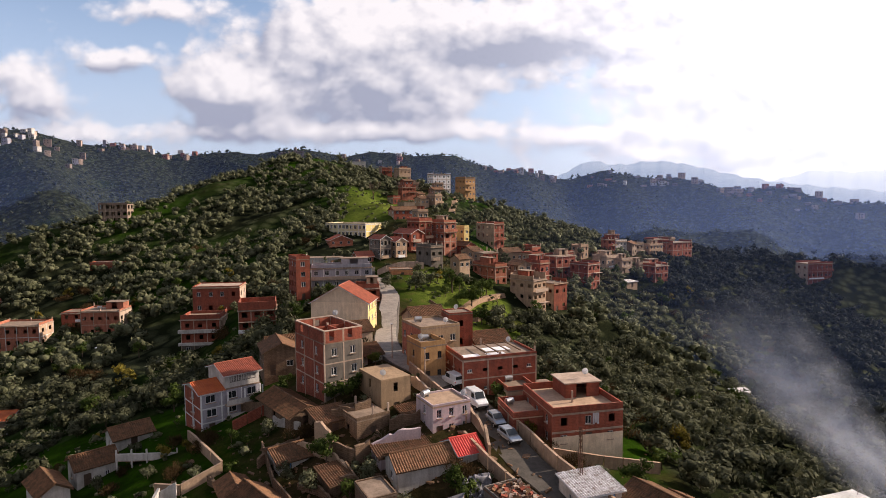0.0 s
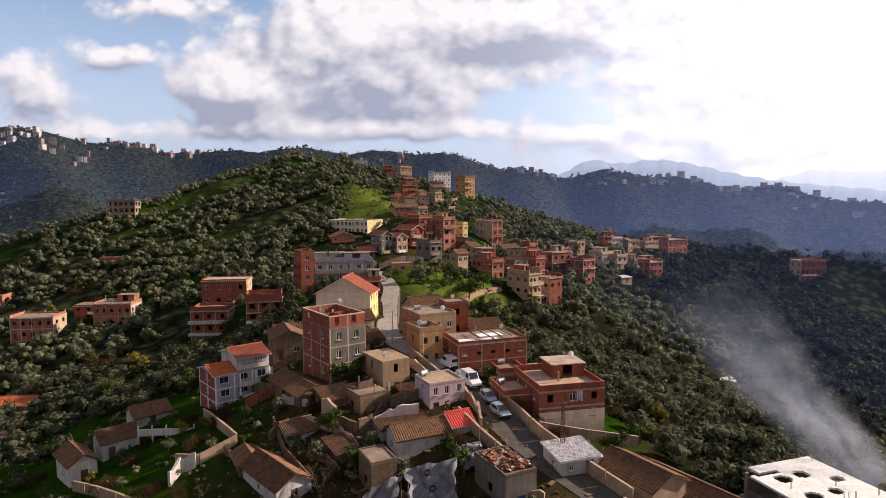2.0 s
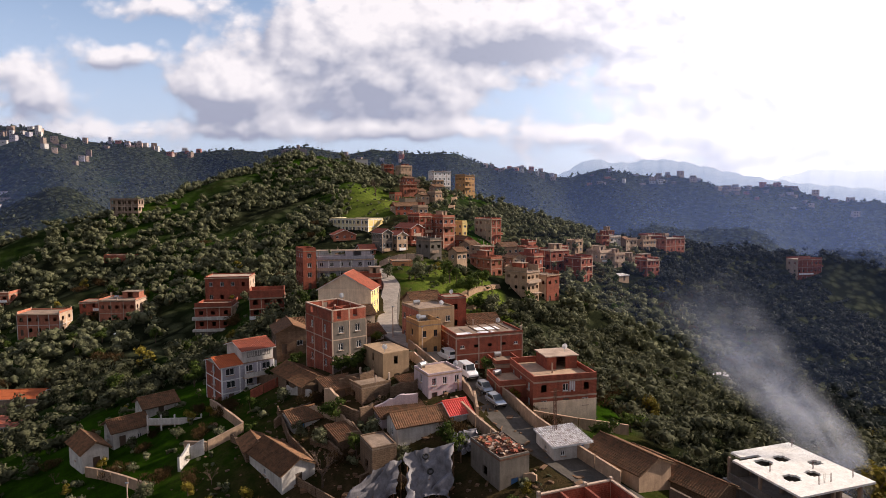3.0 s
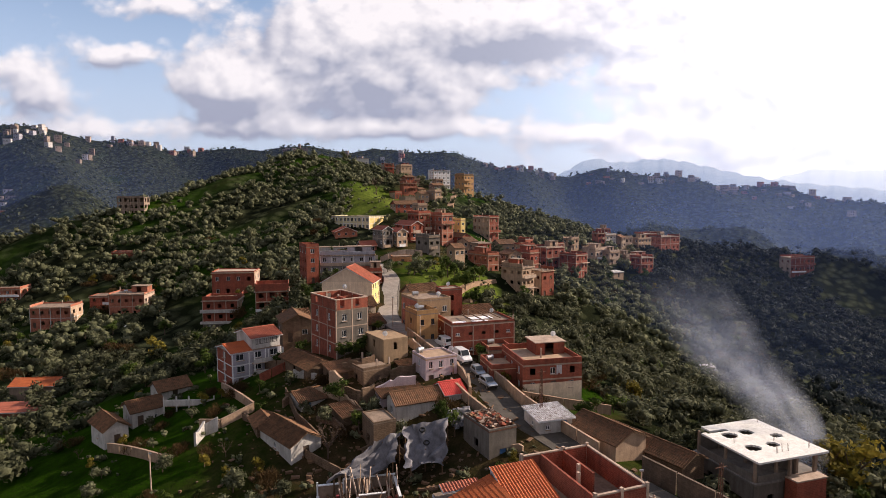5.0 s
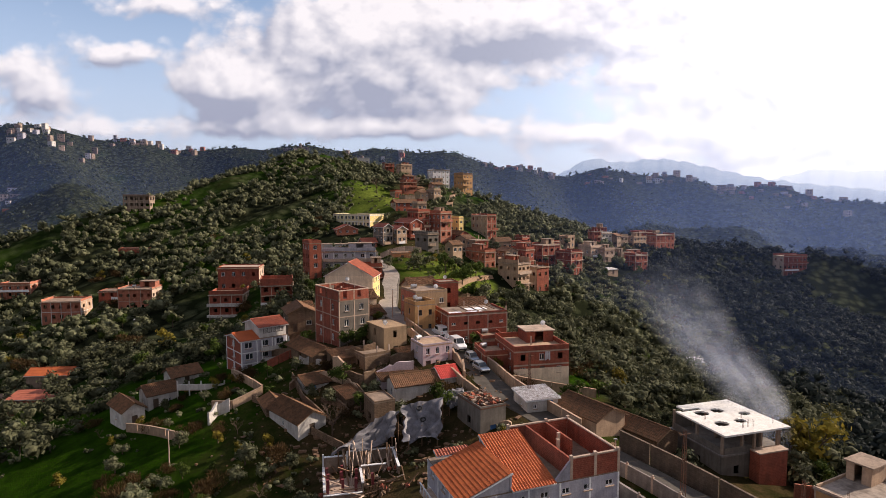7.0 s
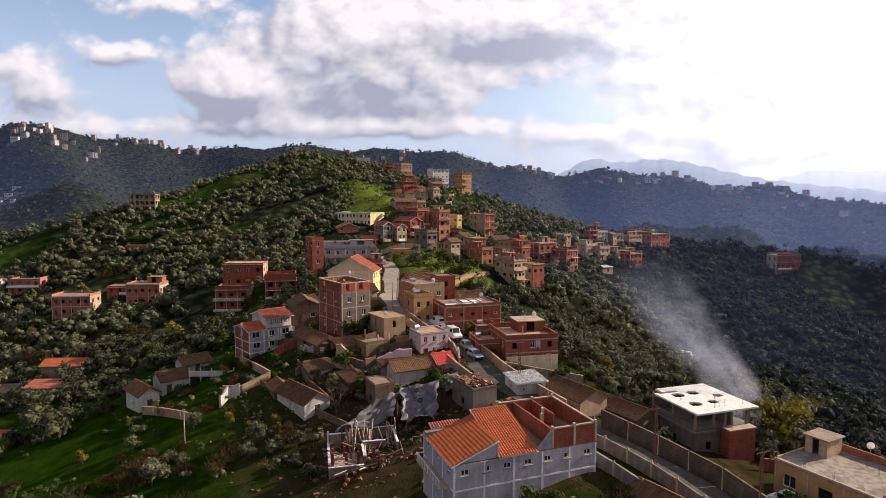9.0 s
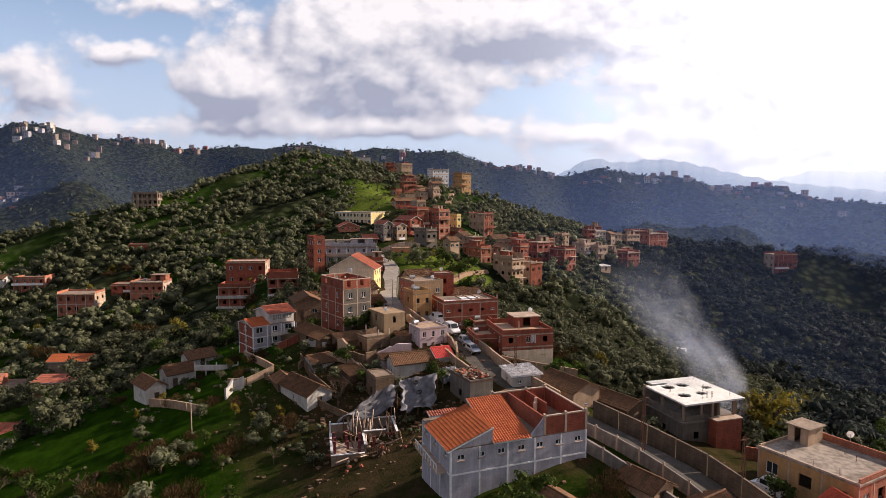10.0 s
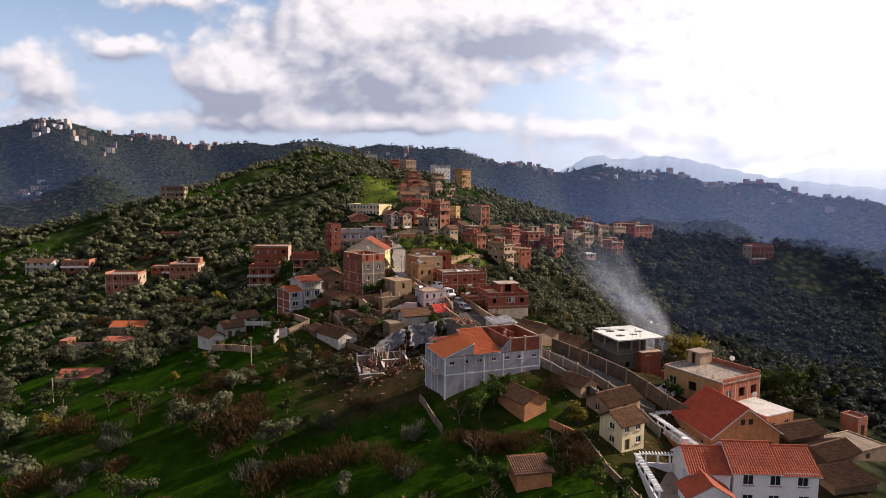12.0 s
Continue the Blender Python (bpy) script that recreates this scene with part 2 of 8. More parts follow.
ORANGETILE = material("orange roof tile", (0.477, 0.129, 0.043), (0.349, 0.087, 0.033), 1.6, 0.7)
OLDTILE = material("old brown roof tile", (0.200, 0.100, 0.054), (0.081, 0.051, 0.029), 2.4, 0.9, vary=0.3)
VILLATILE = material("brick-red roof tile", (0.448, 0.102, 0.048), (0.291, 0.068, 0.037), 1.6, 0.75)
GABLETILE = material("deep red roof tile", (0.50, 0.095, 0.050), (0.34, 0.065, 0.036), 1.6, 0.75)
DARKSTONE = brick_material("dark rubble stone", (0.15, 0.11, 0.08), (0.085, 0.065, 0.05), (0.8, 0.8, 0.8), 0.45, 0.24)
ROADWALL = material("grey cement wall", (0.225, 0.201, 0.182), (0.135, 0.120, 0.109))
REDTILE = material("bright red roof tile", (0.616, 0.087, 0.070), (0.470, 0.068, 0.053), 1.6, 0.7)
WOOD = material("weathered timber", (0.190, 0.114, 0.067), (0.105, 0.063, 0.041), 3.0)
DARKFRAME = material("dark window frame", (0.056, 0.044, 0.040), None, 3.0, 0.5)
METAL = material("dull galvanised metal", (0.45, 0.46, 0.48), (0.33, 0.33, 0.35), 2.0, 0.45, metal=0.7)
TIN = material("bright sheet metal with rust", (0.80, 0.78, 0.77), (0.30, 0.24, 0.20), 3.2, 0.6, 0.5)
BLUEDOOR = material("blue door paint", (0.07, 0.19, 0.42), (0.05, 0.13, 0.30), 2.0, 0.6)
BROWNDOOR = material("brown door paint", (0.10, 0.065, 0.045), None, 2.0, 0.6)
TARP = material("grey tarpaulin", (0.165, 0.158, 0.175), (0.085, 0.082, 0.092), 2.0, 0.6, 0.3)
RUST = material("rusty scrap", (0.190, 0.092, 0.057), (0.101, 0.058, 0.044), 4.0)
ASPHALT = material("worn asphalt", (0.112, 0.098, 0.084), (0.071, 0.063, 0.054), 1.5, 0.9)
TRACKDIRT = material("dirt track", (0.302, 0.199, 0.122), (0.211, 0.137, 0.086), 1.5, 0.95)
BARK = material("olive bark", (0.134, 0.092, 0.066), (0.078, 0.053, 0.040), 6.0)
CLOTH = material("laundry cloth", (0.6, 0.58, 0.6), (0.45, 0.42, 0.45), 3.0)
RUBBER = material("black rubber", (0.03, 0.03, 0.03), None, 3.0, 0.8)
CARWHITE = material("white car paint", (0.74, 0.75, 0.77), (0.66, 0.67, 0.69), 1.0, 0.25, 0.0)
CARSILVER = material("silver car paint", (0.42, 0.44, 0.47), (0.38, 0.40, 0.43), 1.0, 0.25, 0.0, metal=0.4)


def glass_material(name, colour):
    m = bpy.data.materials.new(name)
    m.use_nodes = True
    b = m.node_tree.nodes["Principled BSDF"]
    b.inputs["Base Color"].default_value, b.inputs["Roughness"].default_value = (*colour, 1), 0.08
    b.inputs["Specular IOR Level"].default_value = 0.6
    return m


GLASS = glass_material("dark window glass", (0.025, 0.03, 0.035))


def leaf_material(name, a, b, thin=0.25):
    """Foliage with a mix of two greens from leaf to leaf and tree to tree, and some light coming through."""
    m = bpy.data.materials.new(name)
    m.use_nodes = True
    nt = m.node_tree
    nodes, links = nt.nodes, nt.links
    bsdf = nodes["Principled BSDF"]
    bsdf.inputs["Roughness"].default_value = 0.8
    bsdf.inputs["Specular IOR Level"].default_value = 0.08
    geo = nodes.new("ShaderNodeNewGeometry")
    info = nodes.new("ShaderNodeObjectInfo")
    co = nodes.new("ShaderNodeNewGeometry")
    n = nodes.new("ShaderNodeTexNoise")
    n.inputs["Scale"].default_value, n.inputs["Detail"].default_value = 0.16, 3
    links.new(co.outputs["Position"], n.inputs["Vector"])
    spray = nodes.new("ShaderNodeTexNoise")
    spray.inputs["Scale"].default_value, spray.inputs["Detail"].default_value, spray.inputs["Roughness"].default_value = 1.7, 5, 0.7
    links.new(co.outputs["Position"], spray.inputs["Vector"])
    relief = nodes.new("ShaderNodeBump")
    relief.inputs["Strength"].default_value, relief.inputs["Distance"].default_value = 0.9, 0.5
    links.new(spray.outputs[0], relief.inputs["Height"])
    links.new(relief.outputs[0], bsdf.inputs["Normal"])
    f = nodes.new("ShaderNodeMath")
    f.operation = "MULTIPLY_ADD"
    links.new(geo.outputs["Random Per Island"], f.inputs[0])
    f.inputs[1].default_value = 0.55
    links.new(n.outputs[0], f.inputs[2])
    f2 = nodes.new("ShaderNodeMath")
    f2.operation = "MULTIPLY_ADD"
    links.new(spray.outputs[0], f2.inputs[0])
    f2.inputs[1].default_value = 0.9
    links.new(f.outputs[0], f2.inputs[2])
    g = nodes.new("ShaderNodeMapRange")
    g.inputs["From Min"].default_value, g.inputs["From Max"].default_value = 0.80, 1.65
    links.new(f2.outputs[0], g.inputs["Value"])
    mix = nodes.new("ShaderNodeMix")
    mix.data_type = "RGBA"
    mix.inputs["A"].default_value, mix.inputs["B"].default_value = (*a, 1), (*b, 1)
    links.new(g.outputs[0], mix.inputs["Factor"])
    tone = nodes.new("ShaderNodeMapRange")
    tone.inputs["To Min"].default_value, tone.inputs["To Max"].default_value = 0.7, 1.3
    links.new(info.outputs["Random"], tone.inputs["Value"])
    s = nodes.new("ShaderNodeVectorMath")
    s.operation = "SCALE"
    links.new(mix.outputs["Result"], s.inputs[0])
    links.new(tone.outputs[0], s.inputs["Scale"])
    links.new(s.outputs[0], bsdf.inputs["Base Color"])
    through_leaf = nodes.new("ShaderNodeBsdfTranslucent")
    links.new(s.outputs[0], through_leaf.inputs[0])
    blend = nodes.new("ShaderNodeMixShader")
    blend.inputs[0].default_value = thin
    links.new(bsdf.outputs[0], blend.inputs[1])
    links.new(through_leaf.outputs[0], blend.inputs[2])
    links.new(blend.outputs[0], nodes["Material Output"].inputs[0])
    return m


OLIVE = leaf_material("olive leaves", (0.034, 0.041, 0.019), (0.200, 0.206, 0.120))
GREENLEAF = leaf_material("green leaves", (0.024, 0.045, 0.009), (0.085, 0.115, 0.024))
YELLOWLEAF = leaf_material("yellow autumn leaves", (0.085, 0.080, 0.016), (0.26, 0.20, 0.032))
BROWNLEAF = leaf_material("brown winter twigs", (0.036, 0.023, 0.010), (0.105, 0.064, 0.028))
# dark green valley trees, with the valley's shade put into the colour too
SHADEDLEAF = leaf_material("dark green valley leaves darkened for shade", (0.012, 0.018, 0.017), (0.058, 0.070, 0.064))
PALELEAF = leaf_material("pale grey-green leaves", (0.055, 0.062, 0.040), (0.17, 0.175, 0.125))
FARLEAF = leaf_material("far woodland leaves", (0.018, 0.025, 0.014), (0.085, 0.095, 0.050))


def ground_material():
    m = bpy.data.materials.new("grass and earth")
    m.use_nodes = True
    nt = m.node_tree
    nodes, links = nt.nodes, nt.links
    bsdf = nodes["Principled BSDF"]
    bsdf.inputs["Roughness"].default_value = 1.0
    bsdf.inputs["Specular IOR Level"].default_value = 0.0
    geo = nodes.new("ShaderNodeNewGeometry")

    def tex(scale, detail, rough=0.6):
        n = nodes.new("ShaderNodeTexNoise")
        n.inputs["Scale"].default_value, n.inputs["Detail"].default_value, n.inputs["Roughness"].default_value = scale, detail, rough
        links.new(geo.outputs["Position"], n.inputs["Vector"])
        return n.outputs[0]

    def mixed(fac, a, b, lo, hi):
        r = nodes.new("ShaderNodeMapRange")
        r.inputs["From Min"].default_value, r.inputs["From Max"].default_value = lo, hi
        links.new(fac, r.inputs["Value"])
        x = nodes.new("ShaderNodeMix")
        x.data_type = "RGBA"
        for key, v in (("A", a), ("B", b)):
            if isinstance(v, tuple):
                x.inputs[key].default_value = (*v, 1)
            else:
                links.new(v, x.inputs[key])
        links.new(r.outputs[0], x.inputs["Factor"])
        return x.outputs["Result"]

    patch, mid, grain = tex(0.045, 5), tex(0.35, 6, 0.7), tex(3.5, 6, 0.7)
    green = mixed(mid, (0.006, 0.022, 0.001), (0.026, 0.070, 0.003), 0.3, 0.7)
    # sunlit brightness put into the grass of the upper meadow and the bank
    sward = nodes.new("ShaderNodeAttribute")
    sward.attribute_name = "sunlit_grass"
    green = mixed(sward.outputs["Fac"], green, mixed(mid, (0.050, 0.080, 0.012), (0.145, 0.180, 0.032), 0.3, 0.7), 0.2, 0.8)
    earth = mixed(mid, (0.030, 0.018, 0.010), (0.058, 0.038, 0.021), 0.3, 0.7)
    both = mixed(patch, green, earth, 0.54, 0.74)
    zone = nodes.new("ShaderNodeAttribute")
    zone.attribute_name = "wood"
    # tree crowns drawn on wooded ground, the shade between them put into the colour
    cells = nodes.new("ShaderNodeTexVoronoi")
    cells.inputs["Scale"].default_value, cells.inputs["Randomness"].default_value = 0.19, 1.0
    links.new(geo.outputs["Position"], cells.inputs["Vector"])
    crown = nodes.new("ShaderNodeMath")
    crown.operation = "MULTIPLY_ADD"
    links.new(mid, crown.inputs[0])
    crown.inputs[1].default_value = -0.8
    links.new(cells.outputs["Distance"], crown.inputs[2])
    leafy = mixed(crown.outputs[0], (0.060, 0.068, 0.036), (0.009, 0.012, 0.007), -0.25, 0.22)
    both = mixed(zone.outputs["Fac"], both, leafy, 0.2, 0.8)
    yard = nodes.new("ShaderNodeAttribute")
    yard.attribute_name = "yard"
    trodden = mixed(mid, (0.020, 0.022, 0.007), (0.080, 0.050, 0.028), 0.35, 0.75)
    weigh = nodes.new("ShaderNodeMath")
    weigh.operation = "MULTIPLY_ADD"
    links.new(mid, weigh.inputs[0])
    weigh.inputs[1].default_value = 0.9
    links.new(yard.outputs["Fac"], weigh.inputs[2])
    both = mixed(weigh.outputs[0], both, trodden, 0.75, 1.15)
    final = mixed(grain, both, (0.018, 0.019, 0.008), 0.45, 0.75)
    links.new(final, bsdf.inputs["Base Color"])
    b = nodes.new("ShaderNodeBump")
    b.inputs["Strength"].default_value, b.inputs["Distance"].default_value = 0.6, 0.3
    links.new(grain, b.inputs["Height"])
    links.new(b.outputs[0], bsdf.inputs["Normal"])
    return m


GROUND = ground_material()

# ---- land ----
# Height of the land: crests with their flanks, a far rim of hills, and the valleys between.
CRESTS = [
    # x, y, z, fall to the west, fall to the east
    [(60, -90, -4.0, 0.25, 0.30), (44, -20, 0.0, 0.25, 0.28), (34, 12, 1.5, 0.24, 0.25), (24, 38, 7.0, 0.24, 0.21), (9, 68, 10.0, 0.30, 0.25),
     (-6, 96, 15.0, 0.32, 0.30), (-14, 130, 14.0, 0.34, 0.38), (-12, 170, 19.0, 0.35, 0.42), (-8, 215, 23.0, 0.38, 0.48), (-16, 262, 33.0, 0.36, 0.50),
     (-34, 300, 41.0, 0.32, 0.50), (-60, 350, 55.5, 0.40, 0.50), (-85, 400, 68.5, 0.37, 0.50), (-120, 470, 66.0, 0.46, 0.50), (-200, 620, 20.0, 0.48, 0.50)],
    [(-12, 170, 16.0, 0.40, 0.42), (24, 205, 14.0, 0.34, 0.44), (50, 250, 9.0, 0.32, 0.50), (84, 304, 16.0, 0.34, 0.54), (146, 350, 11.5, 0.38, 0.54),
     (205, 372, 4.5, 0.40, 0.60), (270, 360, 3.5, 0.40, 0.58), (420, 330, -12.0, 0.40, 0.60)],
    [(-85, 400, 71.0, 0.48, 0.50), (-125, 345, 53.0, 0.46, 0.50), (-160, 305, 37.0, 0.50, 0.50), (-215, 285, 20.0, 0.50, 0.50), (-330, 270, -4.0, 0.50, 0.50),
     (-520, 250, -30.0, 0.50, 0.50)],
    [(-8, 215, 24.0, 0.30, 0.45), (0, 280, 34.5, 0.30, 0.42), (6, 340, 42.0, 0.30, 0.42), (8, 378, 46.5, 0.30, 0.42), (-20, 400, 53.0, 0.30, 0.42),
     (-45, 415, 62.0, 0.30, 0.42), (-85, 420, 69.0, 0.40, 0.45)],
]


def rim_height(x, y):
    """The hills beyond the valleys."""
    a = np.arctan2(x, y + 20.0)
    r = np.hypot(x, y + 20.0)
    crest = np.interp(a, [-2.0, -0.75, -0.62, -0.5, -0.3, -0.17, -0.03, 0.09, 0.2, 0.35, 0.5, 0.62, 0.8, 2.0],
                      [80, 108, 150, 128, 122, 128, 124, 101, 84, 78, 58, 36, 26, 20])
    reach = np.interp(a, [-2.0, -0.6, 0.0, 0.4, 0.7, 2.0], [1000, 1050, 1000, 940, 900, 900])
    crest = crest + 6 * np.sin(a * 23 + 1.0) * 0.6 + 4 * np.sin(a * 51)
    foot = np.interp(a, [-1.0, -0.3, 0.2, 0.6, 1.0], [-60, -60, -70, -80, -80])
    u = np.clip((r - 400) / (reach - 400), 0, 1)
    # spurs and gullies running down into the valley
    gully = 15 * np.sin(a * 19 + 1.1 * np.sin(r / 170) + 0.6) + 8 * np.sin(a * 43 + r / 120) + 5 * np.sin(r / 55 + 9 * a)
    up = foot + (crest - foot) * u ** 1.15
    return np.where(r > reach, crest - (r - reach) * 0.16, up) + gully * u * (1 - u) * 4


def land(x, y):
    x, y = np.asarray(x, float), np.asarray(y, float)
    tops = []
    for crest in CRESTS:
        best = np.full(x.shape, -1e9)
        for (x0, y0, z0, w0, e0), (x1, y1, z1, w1, e1) in zip(crest, crest[1:]):
            dx, dy = x1 - x0, y1 - y0
            u = np.clip(((x - x0) * dx + (y - y0) * dy) / (dx * dx + dy * dy), 0, 1)
            d = np.hypot(x - x0 - u * dx, y - y0 - u * dy)
            side = (x - x0) * dy - (y - y0) * dx
            soft = 0.5 + 0.5 * np.tanh(side / np.hypot(dx, dy) / 12)
            fall = (w0 + u * (w1 - w0)) * (1 - soft) + (e0 + u * (e1 - e0)) * soft
            h = z0 + u * (z1 - z0) - fall * (np.sqrt(d * d + 36) - 6)
            best = np.maximum(best, h)
        tops.append(best)
    tops.append(rim_height(x, y))
    k = 4.0
    top = np.max(tops, axis=0)
    h = top + k * np.log(sum(np.exp(np.clip((t - top) / k, -40, 0)) for t in tops))
    h = h + 2.6 * np.exp(-((x - 14) / 10) ** 2 - ((y - 38) / 7) ** 2)
    h = h + 2.0 * np.exp(-((x - 5) / 6) ** 2 - ((y - 32) / 5) ** 2)
    h = h - 2.8 * np.exp(-((x - 43) / 9) ** 2 - ((y - 13) / 9) ** 2)
    h = h - 2.6 * np.exp(-((x - 38.5) / 6) ** 2 - ((y - 25) / 8) ** 2)
    h = h - 1.4 * np.exp(-((x + 3) / 8) ** 2 - ((y - 60) / 6) ** 2)
    h = h - 6.0 * np.exp(-((x + 66) / 11) ** 2 - ((y - 156) / 10) ** 2)
    rough = 0.9 * np.sin(x * 0.11 + 1.3) * np.sin(y * 0.083) + 0.5 * np.sin(x * 0.23 - y * 0.19)
    return np.maximum(h, -78) + rough * np.clip(np.hypot(x - 5, y - 60) / 60 - 0.6, 0, 1.5)


def grid_steps(lo, near_lo, near_hi, hi, step, grow):
    mid = list(np.arange(near_lo, near_hi + 0.1, step))
    a, s = near_hi, step
    up = []
    while a < hi:
        s *= grow
        a += s
        up.append(a)
    b, s = near_lo, step
    down = []
    while b > lo:
        s *= grow
        b -= s
        down.append(b)
    return np.array(down[::-1] + mid + up)


def mesh_from(name, verts, faces, mat, smooth=False):
    me = bpy.data.meshes.new(name)
    me.from_pydata(verts, [], faces)
    me.materials.append(mat)
    if smooth:
        me.polygons.foreach_set("use_smooth", [True] * len(me.polygons))
    me.update()
    return me


def sheet(xs, ys, height):
    gx, gy = np.meshgrid(xs, ys)
    gz = height(gx, gy)
    verts = np.stack([gx, gy, gz], -1).reshape(-1, 3)
    nx, ny = len(xs), len(ys)
    i = (np.arange(ny - 1)[:, None] * nx + np.arange(nx - 1)[None, :]).ravel()
    return verts.tolist(), np.stack([i, i + 1, i + nx + 1, i + nx], -1).tolist()


v, f = sheet(grid_steps(-2600, -200, 240, 2600, 3.0, 1.05), grid_steps(-400, -60, 430, 4700, 3.0, 1.05), land)
ground_mesh = mesh_from("ground", v, f, GROUND, True)
gx, gy = np.array(v)[:, 0], np.array(v)[:, 1]
meadow = ((np.hypot((gx + 30) / 18, (gy - 300) / 45) < 1) | (np.hypot((gx - 7) / 17, (gy - 160) / 22) < 1) | ((gx < 30) & (gx > -75) & (gy < 110)))
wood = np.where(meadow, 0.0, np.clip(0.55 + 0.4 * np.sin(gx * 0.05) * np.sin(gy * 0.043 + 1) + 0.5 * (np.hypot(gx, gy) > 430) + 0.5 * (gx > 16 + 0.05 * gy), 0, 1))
sunlit_grass = np.clip(1.4 - np.hypot((gx + 30) / 20, (gy - 300) / 48), 0, 1) + np.clip(1.4 - np.hypot((gx - 8) / 18, (gy - 162) / 24), 0, 1)
ground_mesh.attributes.new("sunlit_grass", "FLOAT", "POINT").data.foreach_set("value", np.clip(sunlit_grass, 0, 1).astype(np.float32))
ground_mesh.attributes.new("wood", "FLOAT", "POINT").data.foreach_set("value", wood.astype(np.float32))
yard = np.clip(1.15 - np.maximum.reduce([np.abs(gx + 4 + 0.12 * (gy - 80)) / 34, (gy - 135) / 30, (44 - gy) / 16]), 0, 1)
yard = np.maximum(yard, np.clip(1.2 - np.hypot((gx - 42) / 26, (gy - 24) / 26), 0, 1))
yard = np.maximum(yard, np.clip(1.5 - np.hypot((gx - 39) / 12, (gy - 45) / 10), 0, 1))
arm = np.clip(1.3 - np.abs(gy - (205 + 1.25 * (gx - 24))) / 26, 0, 1) * (gx > 20) * (gx < 150)
upper = np.clip(1.25 - np.abs(gx + 6 + 0.05 * (gy - 200)) / 24, 0, 1) * (gy > 125) * (gy < 400)
yard = np.maximum(yard, 0.62 * np.maximum(arm, upper)) * (1 - 0.9 * np.clip(sunlit_grass, 0, 1))
ground_mesh.attributes.new("yard", "FLOAT", "POINT").data.foreach_set("value", yard.astype(np.float32))
tagged(new("ground", ground_mesh), "grassy hillside with bare earth falling into wooded valleys", "ground", kind="structure")


# Far hills: the haze is put into the colour, which glows by itself.
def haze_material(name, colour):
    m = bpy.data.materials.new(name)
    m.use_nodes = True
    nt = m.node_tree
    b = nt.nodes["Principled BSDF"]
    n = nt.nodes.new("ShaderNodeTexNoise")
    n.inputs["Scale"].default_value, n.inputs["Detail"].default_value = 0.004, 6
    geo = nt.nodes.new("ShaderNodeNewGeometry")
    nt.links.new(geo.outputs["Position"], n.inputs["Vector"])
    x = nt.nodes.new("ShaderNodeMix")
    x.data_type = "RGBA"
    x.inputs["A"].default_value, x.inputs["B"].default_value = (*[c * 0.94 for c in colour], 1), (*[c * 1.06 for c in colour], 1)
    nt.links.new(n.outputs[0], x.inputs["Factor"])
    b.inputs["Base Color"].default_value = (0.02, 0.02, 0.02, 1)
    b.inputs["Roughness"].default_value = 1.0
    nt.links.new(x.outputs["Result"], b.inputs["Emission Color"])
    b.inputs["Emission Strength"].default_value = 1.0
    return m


def mountain(name, reach, turns, heights, colour, label):
    """A distant range: its skyline by turn to the right in degrees and height in metres."""
    a = np.radians(np.linspace(turns[0], turns[-1], 160))
    top = np.interp(np.degrees(a), turns, heights) + 5 * np.sin(a * 190) + 3 * np.sin(a * 410 + 1)
    verts, n = [], len(a)
    for k, (back, part_up) in enumerate(((0, 0.0), (160, 0.45), (330, 0.8), (520, 1.0), (900, 0.6))):
        r = reach + back
        z = -80 + (top + 80) * part_up
        verts += np.stack([r * np.sin(a), r * np.cos(a), z], -1).tolist()
    faces = [(k * n + i, k * n + i + 1, (k + 1) * n + i + 1, (k + 1) * n + i) for k in range(4) for i in range(n - 1)]
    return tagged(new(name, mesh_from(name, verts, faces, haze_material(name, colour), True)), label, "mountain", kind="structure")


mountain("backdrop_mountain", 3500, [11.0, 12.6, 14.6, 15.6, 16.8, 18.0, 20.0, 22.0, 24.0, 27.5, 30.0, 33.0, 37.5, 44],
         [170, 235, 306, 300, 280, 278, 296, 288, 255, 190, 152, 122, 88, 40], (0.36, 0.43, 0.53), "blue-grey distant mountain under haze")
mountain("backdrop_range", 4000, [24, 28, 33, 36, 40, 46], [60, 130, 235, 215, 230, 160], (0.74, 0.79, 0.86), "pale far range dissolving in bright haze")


# ---- building blocks ----
def part(name, bm, mat, parent, label=""):
    me = bpy.data.meshes.new(name)
    bm.to_mesh(me)
    bm.free()
    me.materials.append(mat)
    ob = new(name, me)
    ob.parent = parent
    if label:
        ob["label"] = label
    return ob


def shared(name, me, parent, m, label=""):
    ob = new(name, me)
    ob.parent = parent
    ob.matrix_basis = m
    if label:
        ob["label"] = label
    return ob


def thing(name, x, y, z, yaw, label, category, group=""):
    ob = new(name)
    ob.empty_display_size = 0.5
    ob.matrix_basis = pose(x, y, z, 0, 0, yaw)
    return tagged(ob, label, category, group)


def box(bm, x0, y0, z0, x1, y1, z1):
    vs = [bm.verts.new(p) for p in ((x0, y0, z0), (x1, y0, z0), (x1, y1, z0), (x0, y1, z0), (x0, y0, z1), (x1, y0, z1), (x1, y1, z1), (x0, y1, z1))]
    for q in ((0, 3, 2, 1), (4, 5, 6, 7), (0, 1, 5, 4), (1, 2, 6, 5), (2, 3, 7, 6), (3, 0, 4, 7)):
        bm.faces.new([vs[i] for i in q])
    return vs


